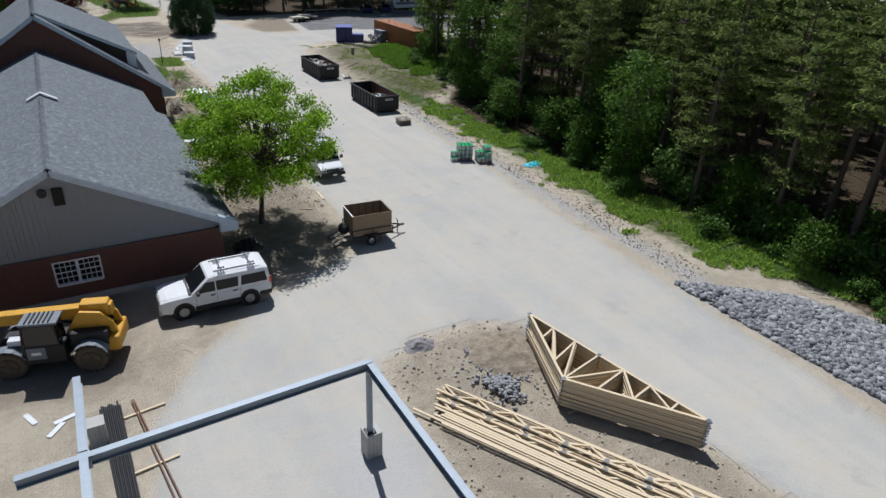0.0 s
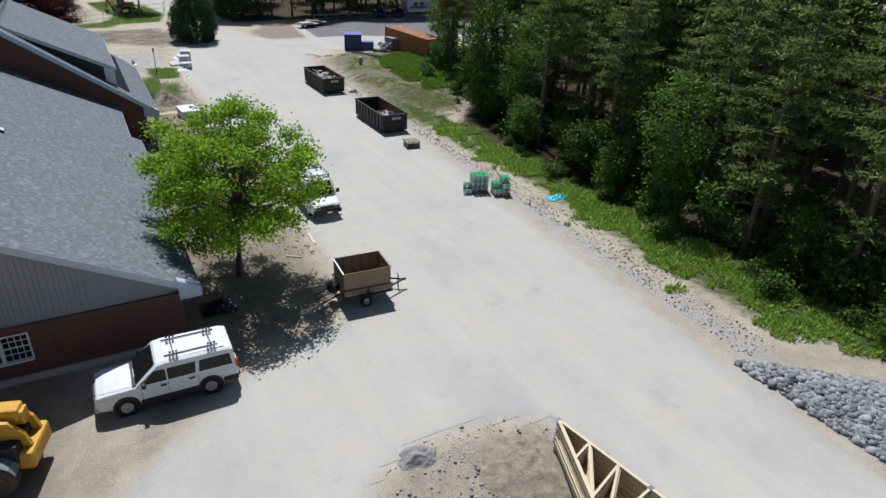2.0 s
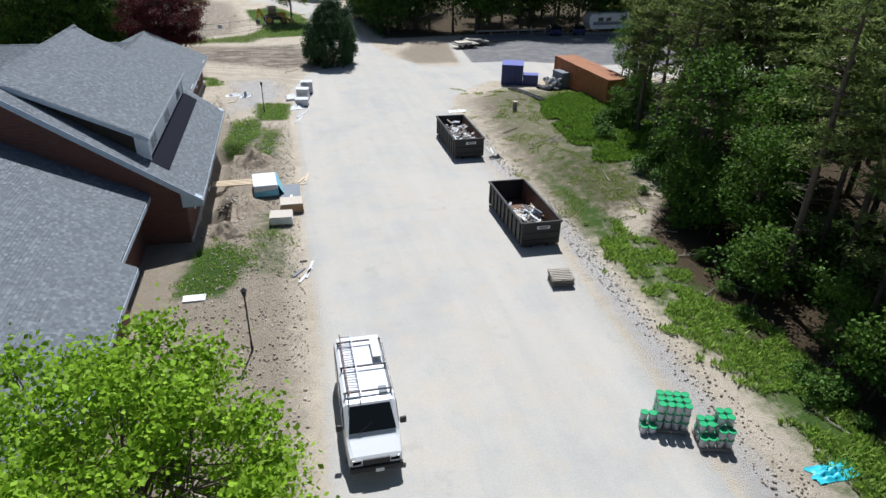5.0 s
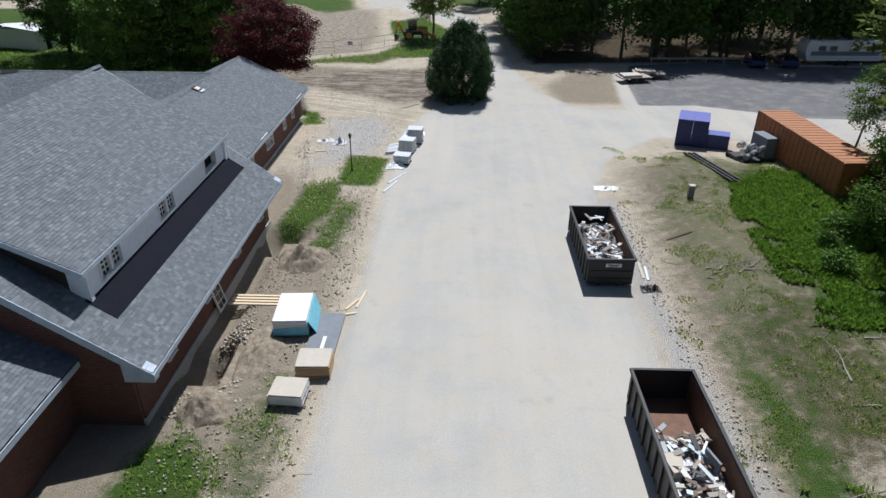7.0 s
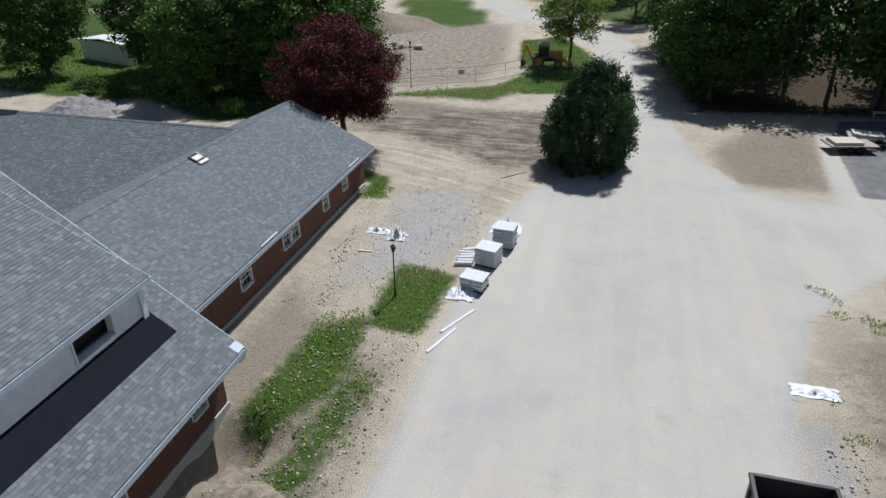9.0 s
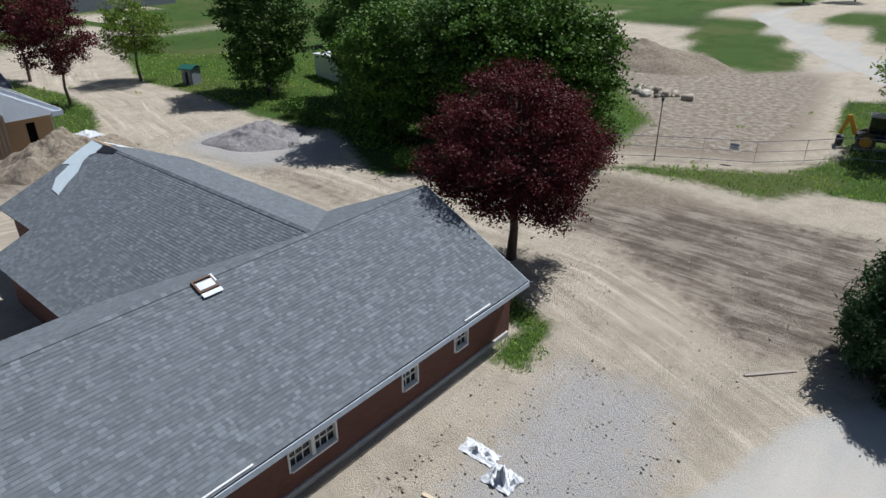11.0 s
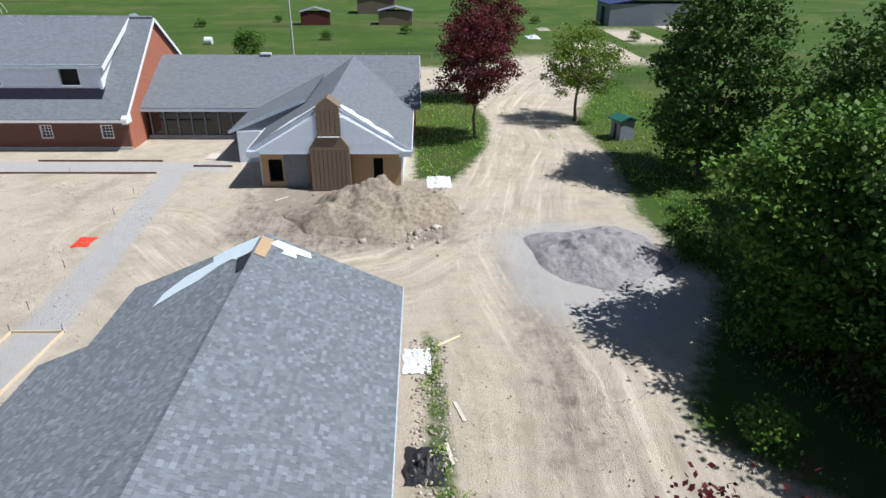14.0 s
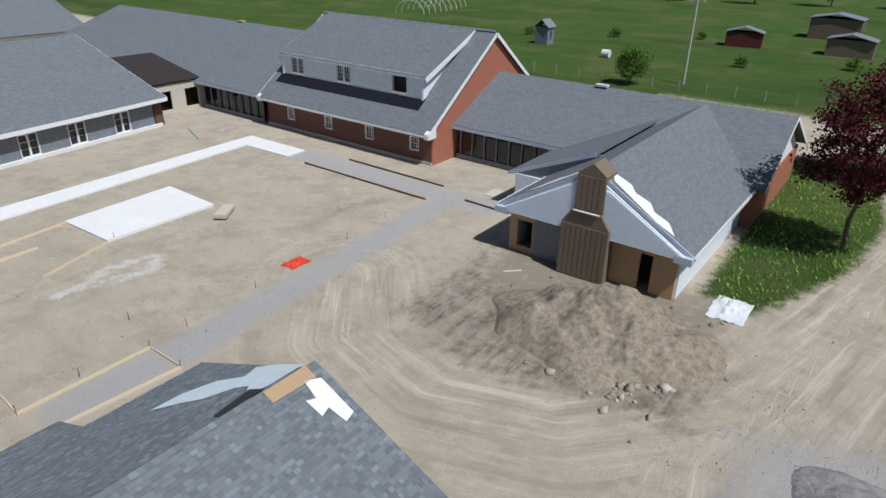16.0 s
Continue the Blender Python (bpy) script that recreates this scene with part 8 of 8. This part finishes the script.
# ---- courtyard ----
sl = solid("concrete_slab", B().prism([(-26.3, 67, -0.05), (-34.2, 66.4, -0.05), (-34.1, 71.9, -0.05), (-26.5, 71.9, -0.05)], (0, 0, 0.2)), "slab", "new white concrete slab on bare sand", "slab")
solid("concrete_walk", B().prism([(-18, 64.0, -0.05), (-18, 61.7, -0.05), (-46.6, 60.1, -0.05), (-46.7, 67.3, -0.05), (-44.6, 67.4, -0.05), (-44.4, 62.1, -0.05)], (0, 0, 0.16)), "slab", "new white concrete walk turning a corner", "walk")
for p, q in (((-16.2, 84.3), (-21.9, 84.2)), ((-21.9, 84.2), (-21.9, 86.7)), ((-21.9, 86.6), (-17.0, 86.3)), ((-17.0, 86.3), (-14.4, 86.0)), ((-16.2, 84.3), (-16.4, 80.5)), ((-14.4, 86.0), (-14.3, 81.0)), ((-44.4, 69.8), (-44.3, 82.6)), ((-45.9, 88), (-46, 84.9)),
             ((-47.4, 72), (-47.3, 82)), ((-23.5, 69.6), (-18.0, 69.8)), ((-26.4, 72.0), (-22, 73.6)), ((-26.3, 67.1), (-20, 68.0))):
    solid("form_board", B().beam((*p, 0.07), (*q, 0.07), 0.04, 0.16), "lumber" if p[0] > -30 else "rust", "timber form board staked on edge", "form board", group="form boards")
for x, y in ((-21.9, 84.2), (-21.9, 86.6), (-16.2, 84.3), (-24.0, 83.9), (-28.5, 83.4), (-36, 82.9), (-40, 82.6), (-44.4, 76), (-22.6, 81.2), (-27, 71.8), (-18.9, 83.8)):
    solid("form_stake", B().tube((x, y, -0.1), (x + 0.02, y, 0.5), 0.02, 0.015, 5), "rust", "thin rusty stake by the forms", "stake", group="form stakes")
cr = thing("bundled_boards", "bundle of pale boards on bearers in the court", "board bundle", pose(-33.6, 73.8, 0, 0, 0, 35))
for i in range(4):
    part("board", B().box((0, -0.3 + i * 0.2, 0.26), (1.9, 0.18, 0.26), None, 0.01), "tan", cr)
for x in (-0.7, 0.7):
    part("bearer", B().box((x, 0, 0.06), (0.1, 0.8, 0.12)), "lumberold", cr)
solid("plywood_sheet", B().box((-48.6, 85.9, 0.04), (1.5, 1.2, 0.06), Matrix.Rotation(0, 4, "Z")), "tan", "plywood sheet lying by the porch", "sheet")
crumpled("scrap_heap", -46.5, 56.2, 1.2, 0.8, 0.4, "lumberold", "heap of scrap in the court", 22, "scrap")
solid("green_hose", B().tube((-44.3, 53.6, 0.04), (-43.0, 57.0, 0.04), 0.05, None, 6), "green", "green hose on the sand", "hose")

# ---- far field and lawns ----
def shed(x, y, w, l, h, turn, mat, label, roof="greysheet", name="shed", rise=0.8):
    t = thing(name, label, "shed", pose(x, y, 0, 0, 0, turn))
    bb = B()
    wall_run(bb, (-w / 2, -l / 2), (w / 2, -l / 2), 0, h, 0.12, [(w * 0.35, w * 0.65, 0, h * 0.8)])
    wall_run(bb, (w / 2, -l / 2), (w / 2, l / 2), 0, h, 0.12)
    wall_run(bb, (w / 2, l / 2), (-w / 2, l / 2), 0, h, 0.12, [(w * 0.4, w * 0.6, h * 0.3, h * 0.8)])
    wall_run(bb, (-w / 2, l / 2), (-w / 2, -l / 2), 0, h, 0.12)
    part("wall", bb, mat, t)
    for s in (-1, 1):
        part("roof", B().prism([(-w / 2 - 0.3, s * (l / 2 + 0.3), h - 0.1), (w / 2 + 0.3, s * (l / 2 + 0.3), h - 0.1), (w / 2 + 0.3, 0, h + rise), (-w / 2 - 0.3, 0, h + rise)], (0, 0, 0.1)), roof, t)
    part("door", B().box((0, -l / 2 + 0.1, h * 0.4), (w * 0.28, 0.05, h * 0.78)), "dark", t)
    return t


shed(-141.5, 80.5, 3.2, 6.0, 2.6, 8, "redbarn", "small dark red shed in the field")
shed(-142.5, 97.5, 4.0, 7.0, 2.8, 0, "plyold", "weathered timber shed in the field")
shed(-166, 92, 6, 9, 4.0, 0, "plyold", "dark old barn at the field's edge")
shed(-118, 52, 2.4, 2.4, 3.0, 0, "greysheet", "small grey hut beyond the tall house", rise=1.2)
shed(-146, 156, 9, 26, 4.5, 3, "greysheet", "long dark grey farm building", "navy", "barn", 2.0)
shed(-54.0, 121.6, 1.3, 1.5, 1.9, 20, "greysheet", "small dark booth with teal roof on the lawn", "teal", "booth", 0.25)
shed(-42, 134.5, 3.2, 9.0, 2.6, 75, "white", "long white mobile home behind the trees", "white", "mobile_home", 0.3)
up = thing("utility_pole", "tall grey utility pole behind the wing", "utility pole", pose(-99, 83.4, 0))
part("pole", B().tube((0, 0, -0.2), (0.1, 0, 11), 0.16, 0.11, 10), "concrete", up)
part("crossarm", B().box((0.1, 0, 10.4), (0.12, 2.2, 0.14)), "lumberold", up)
for y in (-0.9, 0.9):
    part("insulator", B().tube((0.1, y, 10.47), (0.1, y, 10.65), 0.05), "white", up)
hp = thing("hoop_house", "bare white greenhouse hoops in the field", "greenhouse frame", pose(-150, 2, 0, 0, 0, 10))
for i in range(9):
    hb = B()
    for j in range(10):
        a0, a1 = math.pi * j / 10, math.pi * (j + 1) / 10
        hb.tube((-12 + i * 3, 4 * math.cos(a0), 3.2 * math.sin(a0)), (-12 + i * 3, 4 * math.cos(a1), 3.2 * math.sin(a1)), 0.05, None, 5, False)
    part("hoop", hb, "white", hp)
part("ridge_pipe", B().tube((-12, 0, 3.2), (12, 0, 3.2), 0.05, None, 5), "white", hp)
wf = thing("field_fence", "thin wire fence along the field", "fence")
for i in range(26):
    x, y = -92 - 0.2 * i, 40 + i * 3.4
    part("post", B().tube((x, y, 0), (x, y, 1.3), 0.05, None, 6), "lumberold", wf)
for z in (0.6, 1.15):
    part("wire", B().tube((-92, 40, z), (-97, 125, z), 0.012, None, 3), "chrome", wf)
solid("silage_bale", B().tube((-112, 66, 0.6), (-112, 67.2, 0.6), 0.65, None, 16), "wrap", "white wrapped bale in the field", "bale")
for x, y in ((-128, 118), (-134, 128), (-122, 124)):
    crumpled("field_clutter", x, y, 2.2, 1.2, 0.6, "wrap" if x > -130 else "lumberold", "farm clutter in the grass", int(-x), "clutter")
for i in range(9):
    plant("field_bush", shrub, -118 - 9 * (i % 4), 30 + i * 14, "bush in the green field", 0.8 + 0.1 * (i % 3), i, "field bushes")
for i in range(16):
    plant("far_tree", (wood_a, wood_b)[i % 2], -230 - 8 * (i % 5), -60 + i * 20, "far tree beyond the field", 1.0, i, "far trees")
for i in range(14):
    plant("far_tree", (wood_a, wood_b)[i % 2], -130 + i * 9, 262 + 10 * (i % 3), "far tree beyond the road", 1.0, i, "far trees")
for i in range(12):
    plant("roadside_tree", (wood_a, wood_b)[i % 2], 27 + 4 * (i % 3) - i * 1.6, 158 + i * 7, "leafy tree beside the far road", 1.0, i, "roadside trees")


# ---- grass ----
def grass_stuff(name, poly, n, lo, hi, seed, label, thresh=0.5, mat="grass"):
    r = np.random.default_rng(seed)
    q = in_poly(poly)(r, n)
    g = grass_zone(q[:, 0], q[:, 1])
    k_ = np.array([noise.noise((a * 0.9, b_ * 0.9, 3.0)) for a, b_ in q]) * 0.55 + np.array([noise.noise((a * 0.3, b_ * 0.3, 7.0)) for a, b_ in q]) * 0.5
    q = q[g + k_ > thresh]
    m = len(q)
    h = r.uniform(lo, hi, m)
    a = r.uniform(0, 6.28, m)
    w = h * r.uniform(0.12, 0.3, m)
    z = ground_z(q[:, 0], q[:, 1]) - 0.02
    lean = r.normal(size=(m, 2)) * h[:, None] * 0.45
    ux, uy = np.cos(a) * w, np.sin(a) * w
    base = np.stack([q[:, 0], q[:, 1], z], 1)
    off = np.stack([ux, uy, 0 * ux], 1)
    mid = base + np.stack([lean[:, 0] * 0.4, lean[:, 1] * 0.4, h * 0.55], 1)
    tip = base + np.stack([lean[:, 0], lean[:, 1], h], 1)
    solid(name, fast_quads(name, np.stack([base - off, mid + off * 0.8, tip, mid - off * 0.8], 1), mat), None, label, "grass", kind="stuff")


grass_stuff("verge_grass", [(27.5, 13), (36, 13), (36, 60), (29, 60)], 80000, 0.10, 0.34, 1, "tall green grass along the forest's edge", 0.52)
grass_stuff("bank_grass", [(29, 56), (46, 62), (46, 96), (30, 96)], 90000, 0.05, 0.17, 2, "patchy grass and weeds on the bank", 0.52, "weed")
grass_stuff("lush_grass", [(35.3, 69), (46, 66), (46.5, 89), (41.6, 88.6), (37.6, 85.6), (36.4, 82)], 60000, 0.12, 0.42, 6, "lush green weeds on the bank", 0.55, "lush")
grass_stuff("yard_grass", [(6, 54), (14, 54), (14, 94), (6, 94)], 30000, 0.06, 0.2, 3, "tufts of grass in the dirt yard", 0.5)
grass_stuff("wing_grass", [(-24, 100), (7, 99.5), (6, 107), (-24, 106)], 16000, 0.06, 0.22, 4, "weeds along the brick wing")
grass_stuff("lawn_grass", [(-75, 100), (-42, 102), (-42, 120), (-20, 117), (-4, 122), (18, 130), (19, 160), (-40, 160), (-75, 130)], 60000, 0.12, 0.32, 5, "green lawn round the trees")

# ---- shingle tabs of the roof stretch that the camera passes nearest ----
for roof, top, edge in PICK:
    for tq, eq_ in zip(top, edge):
        o = tq.mean(0)
        part("shingle", island_quads("shingle", (tq - o)[None], (eq_ - o)[None], "shingle_one"), None, roof, m=Matrix.Translation(o))
